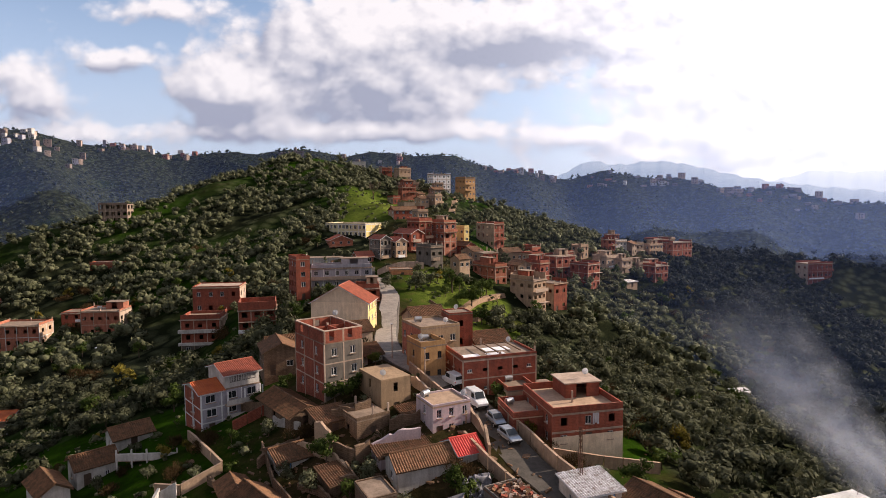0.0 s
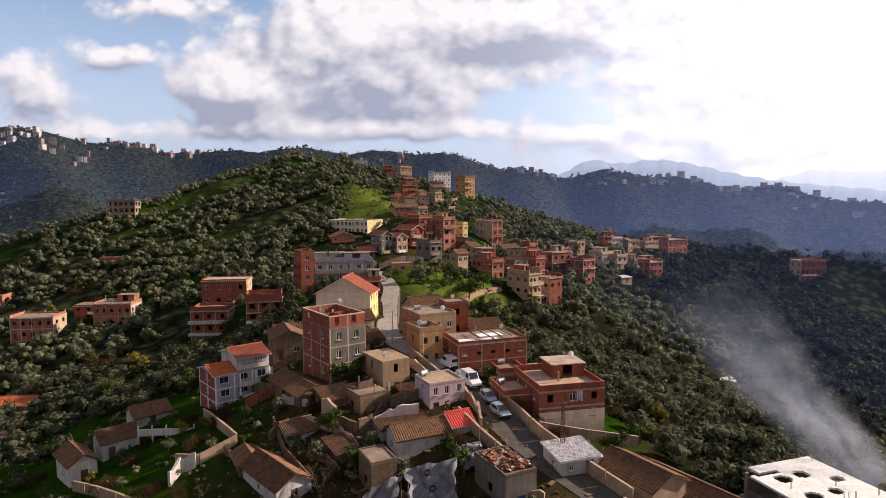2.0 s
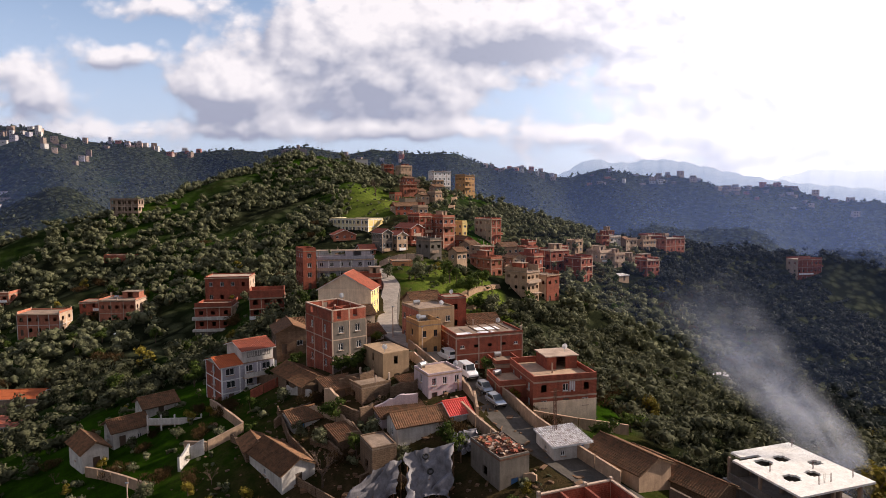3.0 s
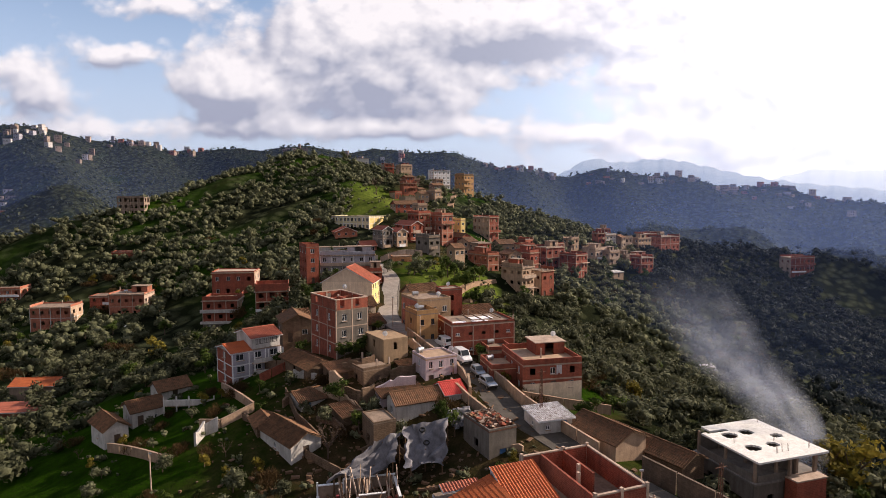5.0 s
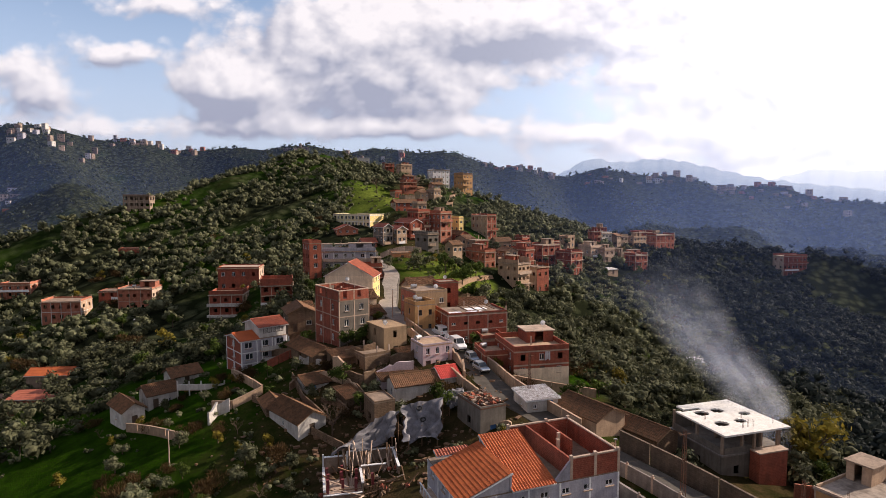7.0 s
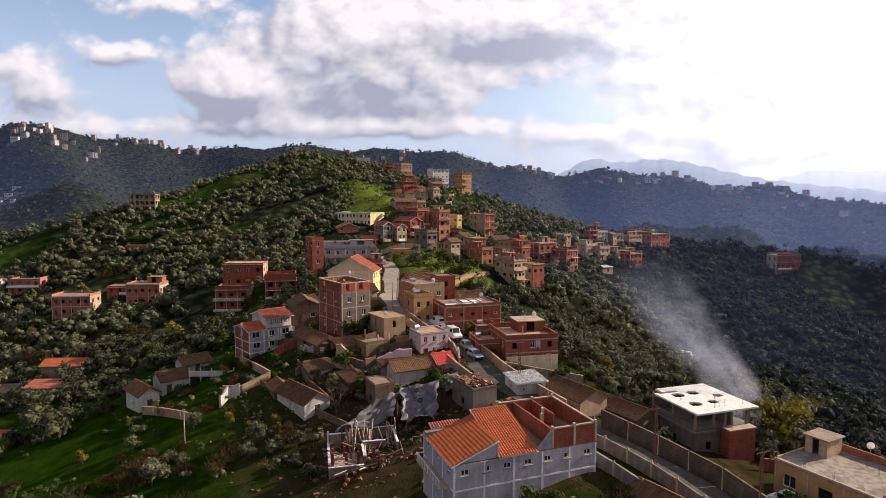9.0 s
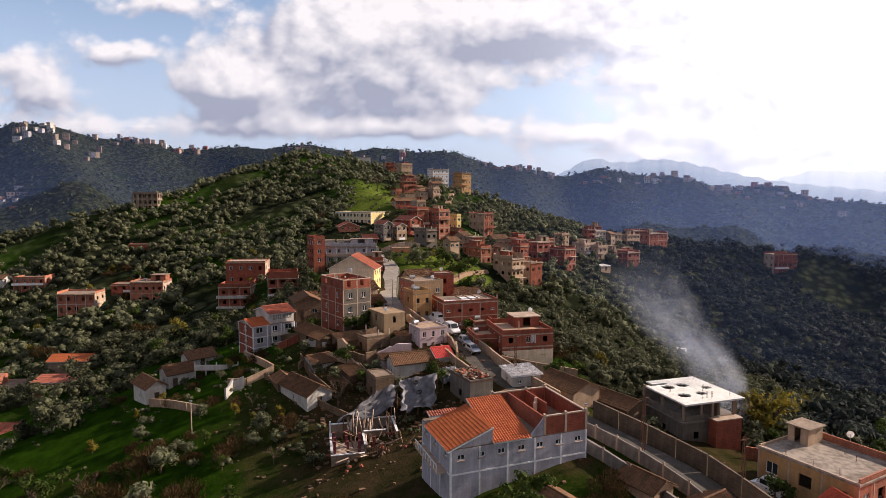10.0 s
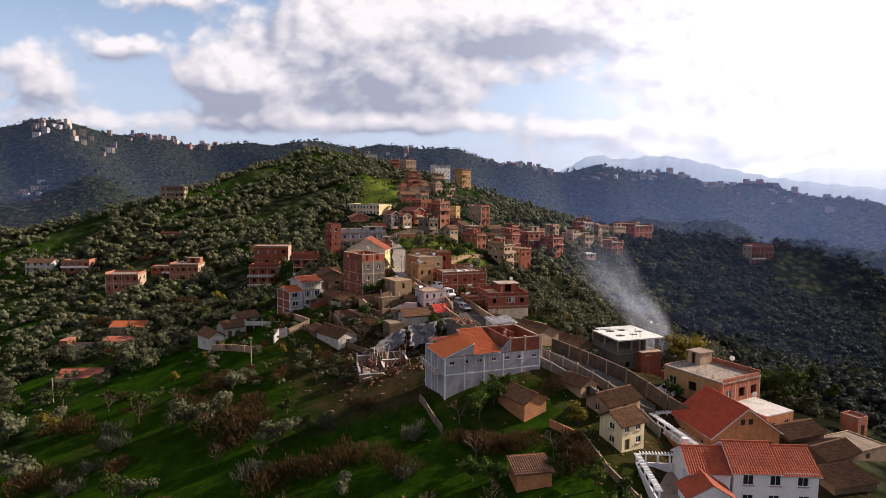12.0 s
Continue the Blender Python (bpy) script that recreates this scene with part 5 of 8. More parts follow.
house("apartment_house", "long unfinished brick house at the end of the arm", 131.9, 325.9, 9.6, 29, 16.0, 8.7, 8.4, 2, BRICK, "bare", 5, 2, near=False, glazed=False, frame_lines=PALECONCRETE)
house("house", "low sandy house with flat roof on the arm", 75.7, 277.8, 13, 29, 10.2, 5.8, 4.4, 1, PLASTER, "flat", 4, 1, near=False, parapet=0.2)
house("house", "tall plastered house near the hilltop", -23.4, 394.7, 52, 33, 8.9, 7.5, 11.4, 3, PLASTER, "bare", 3, 2, near=False, glazed=False, frame_lines=PALECONCRETE)
house("apartment_house", "white four-storey house near the hilltop", -1.1, 391.1, 46.5, 27, 13.2, 8.5, 13.4, 4, VILLAWHITE, "bare", 4, 3, near=False, frame_lines=PALECONCRETE)
house("apartment_house", "ochre three-storey house near the hilltop", 18.9, 368.4, 44.5, 37, 8.1, 9.9, 11.6, 3, OCHRE, "bare", 3, 3, near=False, glazed="some")
house("house", "low white house on the hilltop", -58, 412, 64.5, 8, 10.5, 7, 5.0, 1, WHITE, "flat", 3, 1, near=False, parapet=0.2)
house("house", "small brick house on the hilltop", -35.6, 403.8, 60.5, 25, 7.1, 6.2, 4.8, 2, BRICK, "bare", 2, 1, near=False, glazed=False)
house("house", "long concrete house with open arches", -23.2, 373.8, 45.6, 25, 14.6, 8.5, 7.6, 2, CONCRETE, "bare", 6, 2, near=False, glazed=False)
house("house", "small grey house with tiled roof by the upper road", -0.5, 352.0, 43, 29, 7.1, 7.1, 6, 2, CONCRETE, "x", 3, 2, tile=OLDTILE, rise=1.2, near=False)
house("house", "sandy flat-roofed house by the upper road", -0.1, 312.2, 37.6, 37, 4.7, 7.8, 7, 2, PLASTER, "flat", 2, 2, near=False)
house("house", "sandy house with tiled roof by the upper road", -7.7, 309.7, 36.6, 29, 5.0, 7.5, 6.8, 2, PLASTER, "x", 2, 2, tile=OLDTILE, rise=1.2, near=False)
house("house", "low grey house by the upper road", -15.6, 296.8, 36.6, 29, 6.0, 7.7, 4.8, 1, CONCRETE, "flat", 2, 2, near=False, parapet=0.2)
house("house", "sandy block between the lanes", -7.4, 243.8, 31, 29, 4.7, 5.3, 6.6, 2, PLASTER, "flat", 2, 1, near=False)
house("house", "brick house behind the school", -18.2, 261.1, 33, 25, 12.2, 7.5, 5, 2, BRICK, "x", 4, 2, tile=OLDTILE, rise=1.6, near=False)
# ---- houses on the west slope ----
house("apartment_house", "two-storey pale brick house with open roof storey", -112.0, 186.3, -0.4, 2, 12.0, 8, 8.2, 2, PINKBRICK, "bare", 5, 3, near=False, glazed=False, frame_lines=PALECONCRETE, parapet=0.7)
house("house", "red brick wing with flat roof", -126.0, 199.0, -0.4, 4, 12.5, 7, 5.4, 2, BRICK, "flat", 4, 1, near=False, glazed=False, parapet=0.2)
house("house", "pale brick house with roof terrace and white ground floor", -139.7, 187.0, -4.0, 4, 13.6, 8, 7.2, 2, PINKBRICK, "bare", 5, 2, near=False, glazed=False, frame_lines=WHITE, parapet=0.9)
house("house", "brick and white house among olives", -177.8, 218.0, -0.6, 6, 12.6, 8, 5.4, 2, PINKBRICK, "bare", 4, 2, near=False, glazed="some", frame_lines=PALECONCRETE)
house("house", "white house with tiled roof among olives", -198, 222, -1.0, 6, 12, 8, 5.0, 2, WHITE, "x", 4, 2, near=False, tile=OLDTILE)
house("apartment_house", "bare concrete and brick skeleton on the west spur", -164, 291.7, 31.6, 10, 13.0, 9, 9.8, 3, CONCRETE, "bare", 5, 2, near=False, glazed=False, wide=1.9, tall=1.9, frame_lines=PALECONCRETE)
house("house", "low brick house with pale flat roof on the slope", -145.2, 249.8, 13.2, 4, 13.0, 6, 3.6, 1, BRICK, "flat", 3, 1, near=False, top=PALECONCRETE, parapet=0.3)
house("house", "concrete block house with orange tiled roof in the olive grove", -105.9, 129.5, -10.8, 4, 10.8, 6, 4.8, 1, CONCRETE, "x", 1, 1, tile=ORANGETILE, rise=1.2, near=False)
house("shed", "red tiled lean-to below the grove house", -102, 117, -10.6, 4, 10.2, 5, 2.4, 1, BRICK, "shed", 2, 1, tile=TILE, rise=0.8, near=False, category="shed")
t = house("house", "flat-roofed pale house at the foot of the grove", -122, 126.0, -16.7, 6, 11.5, 8, 3.6, 1, PALECONCRETE, "flat", 3, 1, near=False, glazed=False, parapet=0.4, below=4)
one_box("upper_wall", PINKBRICK, t, 0.1, 2.0, 3.8, 2.8, 7.5, 6.2)
house("house", "plastered cottage with worn red tiled roof below the grove", -95.5, 86, -12.3, 4, 10, 6, 3.0, 1, PLASTER, "x", 2, 1, tile=TILE, rise=1.4, near=False, below=4)
house("cottage", "white cottage with brown tiled roof on the terrace", -52.3, 76.3, 0.6, 46, 3.6, 6.5, 3.2, 1, WHITE, "y", 1, 1, tile=OLDTILE, rise=1.2, category="cottage", wide=0.6, tall=0.7)
house("cottage", "white cottage with tiled roof behind the terrace", -50.6, 81.7, 1.8, 44, 5.2, 4.8, 3.0, 1, WHITE, "x", 2, 1, tile=OLDTILE, rise=1.2, category="cottage", wide=0.6, tall=0.7)
house("cottage", "white cottage with brick-red tiled roof above the balustrade", -50.4, 91.2, 2.8, 44, 5.6, 4.8, 2.4, 1, WHITE, "x", 1, 1, tile=OLDTILE, rise=1.2, category="cottage", wide=0.6, tall=0.7)
house("cottage", "white gabled cottage with long brown tiled roof", -19.0, 61.2, 4.9, 42, 4.6, 9.0, 2.7, 1, WHITE, "y", 1, 1, tile=OLDTILE, rise=1.3, category="cottage", wide=0.7, tall=0.8)
house("shed", "low white shed with tiled roof and blue door", -20.2, 72.5, 7.4, 36, 4.0, 5.3, 2.2, 1, WHITE, "x", 2, 1, tile=OLDTILE, rise=0.9, door_at=1, door_mat=BLUEDOOR, category="shed", wide=0.5, tall=0.5)
house("shed", "small stone shed with rusty tiled roof", -13.0, 67.7, 7.0, 34, 3.0, 4.2, 2.0, 1, STONE, "shed", 1, 0, tile=OLDTILE, rise=0.7, category="shed")
house("house", "long stone house with old brown tiled roof below the brick block", -21.0, 81.5, 9.6, 38, 5.0, 11.0, 2.4, 1, STONE, "y", 1, 1, tile=OLDTILE, rise=1.1, glazed=False)
house("house", "roofless stone ruin with mossy walls", -11.2, 77.0, 9.8, 34, 5.0, 5.5, 3.0, 1, STONE, "bare", 1, 1, glazed=False, parapet=0.5)
house("hut", "square grey stone hut with flat roof", -8.0, 61.5, 5.6, 26, 3.2, 4.6, 4.6, 1, STONE, "flat", 1, 1, glazed=False, parapet=0.15, category="hut")
house("hut", "grey cement hut with rubble on its roof and blue door", 6.9, 55.6, 7.0, 26, 4.0, 6.6, 4.4, 1, GREYRENDER, "flat", 1, 1, glazed=False, parapet=0.2, door_mat=BLUEDOOR, category="hut", top=RUST)
house("apartment_house", "half-built brick house on the far spur", 219.0, 342.7, -9.6, 12, 17.4, 9, 13.4, 3, BRICK, "bare", 6, 2, near=False, glazed=False, frame_lines=PALECONCRETE)
# ---- houses along the lower road ----
villa()
t = house("house", "ochre brick house with broad red tiled gable roof", 42.0, 20.5, 0.4, 10, 11.2, 9.6, 3.0, 1, ORANGEBRICK, "y", 4, 2, tile=GABLETILE, rise=3.9, glazed=False, tall=0.5, wide=0.7, door_at=0)
for a, b in ((4.6, 5.3), (5.9, 6.6)):
    one_box("attic_opening", GLASS, t, a, -0.06, 4.4, b, 0.1, 5.2)
one_box("veranda", ORANGEBRICK, t, -3.8, -2.0, -3, -0.02, 10.4, 1.0)
one_box("veranda_floor", PALECONCRETE, t, -3.9, -2.1, 1.0, -0.02, 10.5, 1.2)
for k in range(7):
    one_box("veranda_post", VILLAWHITE, t, -3.8, -2.0 + k * 2.02, 1.2, -3.6, -1.8 + k * 2.02, 2.6)
for k in range(2):
    one_box("veranda_post", VILLAWHITE, t, -2.4 + k * 1.4, 10.2, 1.2, -2.2 + k * 1.4, 10.4, 2.6)
one_box("veranda_beam", VILLAWHITE, t, -3.82, -2.0, 2.6, -3.58, 10.4, 2.8)
one_box("veranda_beam", VILLAWHITE, t, -3.58, 10.2, 2.6, 0.3, 10.4, 2.8)
for k in range(28):
    one_box("slat", VILLAWHITE, t, -4.2, -1.9 + k * 0.44, 2.8, -3.3, -1.78 + k * 0.44, 2.96)
for k in range(8):
    one_box("slat", VILLAWHITE, t, -3.0 + k * 0.42, 9.9, 2.8, -2.88 + k * 0.42, 10.8, 2.96)
one_box("veranda_rail", VILLAWHITE, t, -3.82, -1.9, 1.8, -3.6, 10.2, 1.95)
house("house", "small yellow house with tiled roof and garden stair", 27.6, 16.3, 2.9, 30, 4.4, 4.2, 3.8, 2, PALEYELLOW, "x", 2, 1, tile=OLDTILE, rise=1.3)
house("shed", "plastered shed with worn tiled roof", 24.9, 28.9, 6.2, 32, 3.5, 4.6, 1.8, 1, PLASTER, "y", 1, 0, tile=OLDTILE, rise=0.9, category="shed")
house("shed", "long plastered shed with worn tiled roof", 27.8, 23.4, 4.6, 32, 7.0, 4.6, 2.3, 1, PLASTER, "x", 1, 1, tile=OLDTILE, rise=1.2, category="shed")
house("shed", "ochre brick shed with tiled gable roof", 15.2, 23.5, 4.2, 32, 4.3, 6.5, 3.0, 1, ORANGEBRICK, "y", 0, 0, tile=OLDTILE, rise=1.1, category="shed")
house("shed", "small brick shed with tiled lean-to roof in the garden", 12.2, 8.8, 0.8, 10, 4.6, 3.4, 2.6, 1, ORANGEBRICK, "shed", 0, 0, tile=OLDTILE, rise=0.8, category="shed")
house("house", "brick house with bright flat white roof", 52.6, 25.3, 1.2, 24, 6.2, 8.0, 3.2, 1, ORANGEBRICK, "flat", 2, 1, top=WHITE, parapet=0.0)
house("house", "stone house with collapsing tiled roof", 55.2, 23.4, 0.9, 20, 7.2, 5.0, 1.1, 1, STONE, "x", 0, 0, tile=OLDTILE, rise=1.0)
house("house", "old stone house with ragged tiled roof", 57.0, 17.6, 0.2, 24, 7.3, 4.6, 1.1, 1, STONE, "x", 0, 0, tile=OLDTILE, rise=1.0)
house("house", "low stone house with a half-fallen tiled roof", 54.2, 11.6, -0.6, 14, 7.0, 4.4, 0.9, 1, STONE, "shed", 0, 0, tile=OLDTILE, rise=0.8)
house("hut", "brick hut on a concrete yard", 73.0, 33.7, -2.4, 24, 2.6, 3.0, 2.9, 1, PINKBRICK, "flat", 1, 0, parapet=0.4, category="hut")
house("house", "flat concrete roofed house beside the road", 62.5, 21.1, -1.0, 22, 9.0, 6.0, 1.2, 1, PLASTER, "flat", 1, 1, parapet=0.15)
# ---- the row on the east side of the street ----
t = house("house", "long red brick house with an unfinished roof terrace", 3.2, 88.6, 12.0, 18, 12.3, 8.0, 5.6, 2, BRICK, "bare", 5, 3, glazed="some", frame_lines=PALECONCRETE, parapet=0.5, door_at=0, wide=0.8, tall=0.5)
for a in ((0.5, 0.6, 3.4, 2.6), (4.6, 1.2, 7.6, 2.4), (5.2, 3.4, 9.5, 5.6)):
    one_box("roof_sheet", VILLAWHITE, t, a[0], a[1], 5.8, a[2], a[3], 5.86)
for k in range(4):
    one_box("beam", WOOD, t, 4.0 + k * 1.9, 0.5, 6.3, 4.15 + k * 1.9, 6.5, 6.45)
t = house("house", "yellow-brown corner house with roof terrace and balustrade", -3.1, 91.3, 13.2, 26, 4.2, 5.5, 5.8, 2, OCHRE, "flat", 2, 1, parapet=0.7, frame_kind="dark", wide=0.7)
t = house("house", "weathered street house with cracked flat concrete roof", -3.2, 96.8, 13.6, 26, 7.2, 8.0, 7.0, 2, BEIGE, "flat", 3, 3, parapet=0.3, side_wall=PINKBRICK)
house("house", "plastered house with steep brown tiled roof", -4.3, 107, 13.4, 26, 6.2, 6.5, 6.8, 2, PLASTER, "x", 2, 2, tile=OLDTILE, rise=1.8)
house("house", "red brick stair tower rising over the roofs", 1.6, 104, 12.0, 18, 4.4, 4.2, 9.6, 3, BRICK, "flat", 1, 1, parapet=0.2, glazed=False)
house("house", "low brick house with tiled slope towards the valley", 6.5, 104, 11.0, 18, 6.5, 7, 5.6, 2, PINKBRICK, "x", 2, 1, tile=OLDTILE, rise=1.3)
t = house("carport", "open timber-framed shelter at the end of the brick house", 15.6, 91.5, 9.5, 18, 2.6, 3.4, 3.0, 1, BRICK, "flat", 0, 0, parapet=0.0, category="carport")
t = house("house", "brick yard building with water tank beside the street", 9.6, 86.2, 10.4, 14, 4.4, 6.0, 3.2, 1, PLASTER, "flat", 1, 0, parapet=0.6, rim=BRICK)
house("shed", "tumbledown shed with mossy tiled roof", -16.2, 78.4, 9.8, 32, 4.6, 4.6, 2.4, 1, STONE, "shed", 1, 1, tile=OLDTILE, rise=0.7, category="shed", glazed=False)
house("hut", "small pale hut in the olive slope", 77.9, 150, -11.5, 10, 4.5, 4, 2.6, 1, WHITE, "shed", 1, 0, tile=TIN, rise=0.4, near=False, category="hut")
# ---- more of the village on the crest and the arm ----
t = house("house", "plastered house with brown tiled roof on the crest", 28.6, 243.5, 16.4, 20, 7.8, 8, 4.2, 1, PLASTER, "x", 3, 2, tile=OLDTILE, rise=1.6, near=False, below=4)
house("house", "pale plastered house on the arm below the ridge", 83.3, 263.4, 8.6, 29, 6.7, 7.1, 6.2, 2, PALECONCRETE, "flat", 2, 2, near=False, glazed="some", below=5)
house("house", "red brick house under the arm", 98.1, 262.3, 6, 29, 8.4, 7.3, 6.2, 2, BRICK, "bare", 3, 2, near=False, glazed=False, frame_lines=PALECONCRETE, below=5)
house("shed", "long low shed with pale roof in the shrubs", 80.8, 248.5, 4.6, 29, 6.3, 4.7, 2.4, 1, PLASTER, "shed", 1, 0, tile=TIN, rise=0.4, near=False, category="shed", below=4)
house("apartment_house", "tall unfinished red brick block with open storeys", -6.2, 212.5, 22.6, 35, 5.6, 7.9, 12, 4, BRICK, "bare", 2, 3, near=False, glazed=False, frame_lines=CONCRETE, parapet=1.0, below=5)
house("house", "plastered house with sagging tiled roof by the lane", 12.5, 203.4, 19, 39, 4.5, 6.3, 5.6, 2, PLASTER, "x", 2, 2, tile=OLDTILE, rise=1.3, near=False, below=5)
house("house", "low house with red roof by the upper road", -19.0, 344.5, 44.5, 25, 8.7, 6.4, 5.6, 2, PINKBRICK, "bare", 4, 2, near=False, glazed=False, parapet=1.4, below=5)
house("house", "brick house at the far end of the arm", 124.7, 335.3, 14, 25, 11.1, 7.4, 5.2, 2, BRICK, "bare", 4, 2, near=False, glazed=False, below=5)
house("house", "small brick house on top of the arm", 85.6, 292.1, 16.6, 25, 4.6, 5.1, 5.6, 2, BRICK, "bare", 2, 1, near=False, glazed=False, below=5)
house("house", "brick house with tiled roof above the grey terrace house", -25.7, 192.3, 18.6, 23, 5.4, 5.9, 5.4, 2, PINKBRICK, "x", 2, 2, tile=TILE, rise=1.4, near=False, below=5)
house("house", "low stone house with tiled roof behind the grey terrace house", -34.7, 199.4, 17, 21, 8.2, 5.4, 3.4, 1, STONE, "x", 3, 1, tile=OLDTILE, rise=1.3, near=False, below=5)
house("house", "brick house with flat roof behind the cream house", -20.5, 146.5, 14.6, 8, 6.0, 7, 5.6, 2, BRICK, "bare", 2, 2, near=False, glazed="some", below=5)
house("house", "stone house with mossy tiled roof behind the brick block", -31.5, 106.0, 10.4, 22, 6.2, 8, 4.4, 1, STONE, "y", 2, 2, tile=OLDTILE, rise=1.5, near=False, below=4)
house("shed", "tumbledown lean-to against the brick block", -4.8, 80.0, 10.2, 30, 3.6, 3.4, 2.2, 1, STONE, "shed", 0, 0, tile=OLDTILE, rise=0.6, category="shed")
house("shed", "low stone shed with a broken tiled roof", -25.5, 68.0, 5.6, 30, 3.4, 4.4, 1.9, 1, STONE, "y", 1, 0, tile=OLDTILE, rise=0.8, category="shed", glazed=False)

house("house", "small red brick house with unfinished roof storey on the arm", 42.6, 260.9, 17.9, 42, 6.1, 7.4, 3.2, 1, BRICK, "bare", 2, 2, near=False, glazed=False, parapet=1.0, below=5)
house("house", "small sandy plastered house with unfinished roof storey on the arm", 66.7, 271.1, 15.1, 37, 5.4, 5.6, 5.6, 2, PLASTER, "bare", 2, 2, near=False, glazed="some", parapet=0.6, below=5)
house("house", "small red brick house with unfinished roof storey on the arm", 103.1, 342.8, 15.7, 26, 5.3, 6.9, 6.2, 2, BRICK, "bare", 2, 2, near=False, glazed=False, parapet=0.3, below=5)
house("house", "small grey concrete house with an old tiled roof on the arm", 101.6, 303.4, 13.8, 48, 4.9, 5.5, 5.6, 2, CONCRETE, "x", 2, 2, near=False, glazed=False, tile=OLDTILE, rise=1.2, below=5)
house("house", "small grey concrete house with a flat roof on the arm", 139.0, 346.2, 13.0, 41, 4.9, 7.4, 6.2, 2, CONCRETE, "flat", 2, 2, near=False, glazed="some", parapet=0.6, below=5)
house("house", "small sandy plastered house with unfinished roof storey on the arm", 145.9, 341.7, 11.3, 26, 4.8, 5.4, 5.8, 2, PLASTER, "bare", 2, 2, near=False, glazed=True, parapet=1.0, below=5)
house("house", "small red brick house with unfinished roof storey on the crest", 15.8, 199.4, 17.9, 32, 6.1, 6.2, 6.2, 2, BRICK, "bare", 2, 2, near=False, glazed="some", parapet=0.3, below=5)
house("house", "small red brick house with a flat roof on the crest", -23.3, 331.6, 40.9, 33, 4.5, 7.0, 3.2, 1, BRICK, "flat", 2, 2, near=False, glazed=False, parapet=1.0, below=5)
house("house", "small red brick house with an old tiled roof on the crest", -18.4, 363.6, 48.9, 27, 5.7, 7.4, 5.6, 2, BRICK, "x", 2, 2, near=False, glazed=True, tile=OLDTILE, rise=1.2, below=5)
house("house", "small sandy plastered house with an old tiled roof on the crest", -9.8, 356.6, 43.4, 43, 5.2, 6.3, 3.2, 1, PLASTER, "x", 2, 2, near=False, glazed=False, tile=OLDTILE, rise=1.2, below=5)
house("house", "small sandy plastered house with an old tiled roof on the arm", 62.4, 241.0, 9.5, 33, 4.9, 6.3, 5.6, 2, PLASTER, "x", 2, 2, near=False, glazed=True, tile=OLDTILE, rise=1.2, below=5)
house("house", "small red brick house with a flat roof on the arm", 54.9, 248.0, 13.9, 41, 4.7, 5.4, 6.2, 2, BRICK, "flat", 2, 2, near=False, glazed=True, parapet=0.3, below=5)
house("house", "small grey concrete house with an old tiled roof on the crest", 26.4, 192.3, 15.0, 30, 5.6, 6.0, 5.8, 2, CONCRETE, "y", 2, 2, near=False, glazed=True, tile=OLDTILE, rise=1.2, below=5)
house("house", "small red brick house with an old tiled roof on the crest", 10.6, 216.0, 20.0, 39, 4.8, 7.3, 5.6, 2, BRICK, "y", 2, 2, near=False, glazed=True, tile=OLDTILE, rise=1.2, below=5)
house("house", "small red brick house with a flat roof on the arm", 37.2, 230.6, 14.6, 31, 6.0, 6.2, 6.2, 2, BRICK, "flat", 2, 2, near=False, glazed=True, parapet=0.6, below=5)
house("house", "small sandy plastered house with a flat roof on the crest", 0.6, 378.5, 47.4, 26, 5.5, 5.8, 5.8, 2, PLASTER, "flat", 2, 2, near=False, glazed=True, parapet=0.6, below=5)


# ---- road ----
def strip(name, pts, wide, mat, label, lift=0.12, kind="structure", category="road"):
    """A road of even width laid over the land along a line of plan points."""
    line = [Vector((x, y, 0)) for x, y in pts]
    fine = []
    for k in range(len(line) - 1):
        p0, p1, p2, p3 = line[max(k - 1, 0)], line[k], line[k + 1], line[min(k + 2, len(line) - 1)]
        n = max(2, int((p2 - p1).length / 2))
        for i in range(n):
            u = i / n
            fine.append(0.5 * ((2 * p1) + (p2 - p0) * u + (2 * p0 - 5 * p1 + 4 * p2 - p3) * u * u + (3 * p1 - p0 - 3 * p2 + p3) * u ** 3))
    fine.append(line[-1])
    verts, faces = [], []
    for i, p in enumerate(fine):
        q = fine[min(i + 1, len(fine) - 1)] - fine[max(i - 1, 0)]
        side = Vector((q.y, -q.x, 0)).normalized()
        zs = [float(land((p + side * s).x, (p + side * s).y)) for s in (-wide / 2, 0, wide / 2)]
        z = max(zs[1], sum(zs) / 3) + lift
        for s in (-wide / 2 - 0.5, -wide / 2, wide / 2, wide / 2 + 0.5):
            e = p + side * s
            verts.append((e.x, e.y, z - (1.2 if abs(s) > wide / 2 else 0)))
    for i in range(len(fine) - 1):
        for c in range(3):
            faces.append((i * 4 + c, i * 4 + c + 1, i * 4 + c + 5, i * 4 + c + 4))
    return tagged(new(name, mesh_from(name, verts, faces, mat)), label, category, kind=kind)


MAIN = [(38.0, 32.0), (34, 34.2), (26.6, 43), (20, 53), (14, 62.5), (9.5, 71), (6.0, 81), (2.0, 89), (-5.5, 97.5), (-10, 112), (-11.8, 136), (-12.5, 154), (-17, 168), (-21, 190)]
strip("road", MAIN, 4.6, ASPHALT, "worn grey asphalt village street climbing between houses")
strip("street", [(1.2, 90.0), (-5.5, 97.5), (-10, 112), (-11.8, 136), (-12.5, 154), (-17, 168)], 4.2, material("worn concrete paving", (0.34, 0.30, 0.26), (0.22, 0.19, 0.165), 1.2, 0.9), "pale concrete street climbing past the cream house", 0.2)
strip("lane", [(-2, 148), (4, 152), (11, 165), (19, 178)], 2.6, TRACKDIRT, "pale dirt lane under the green bank", 0.3)
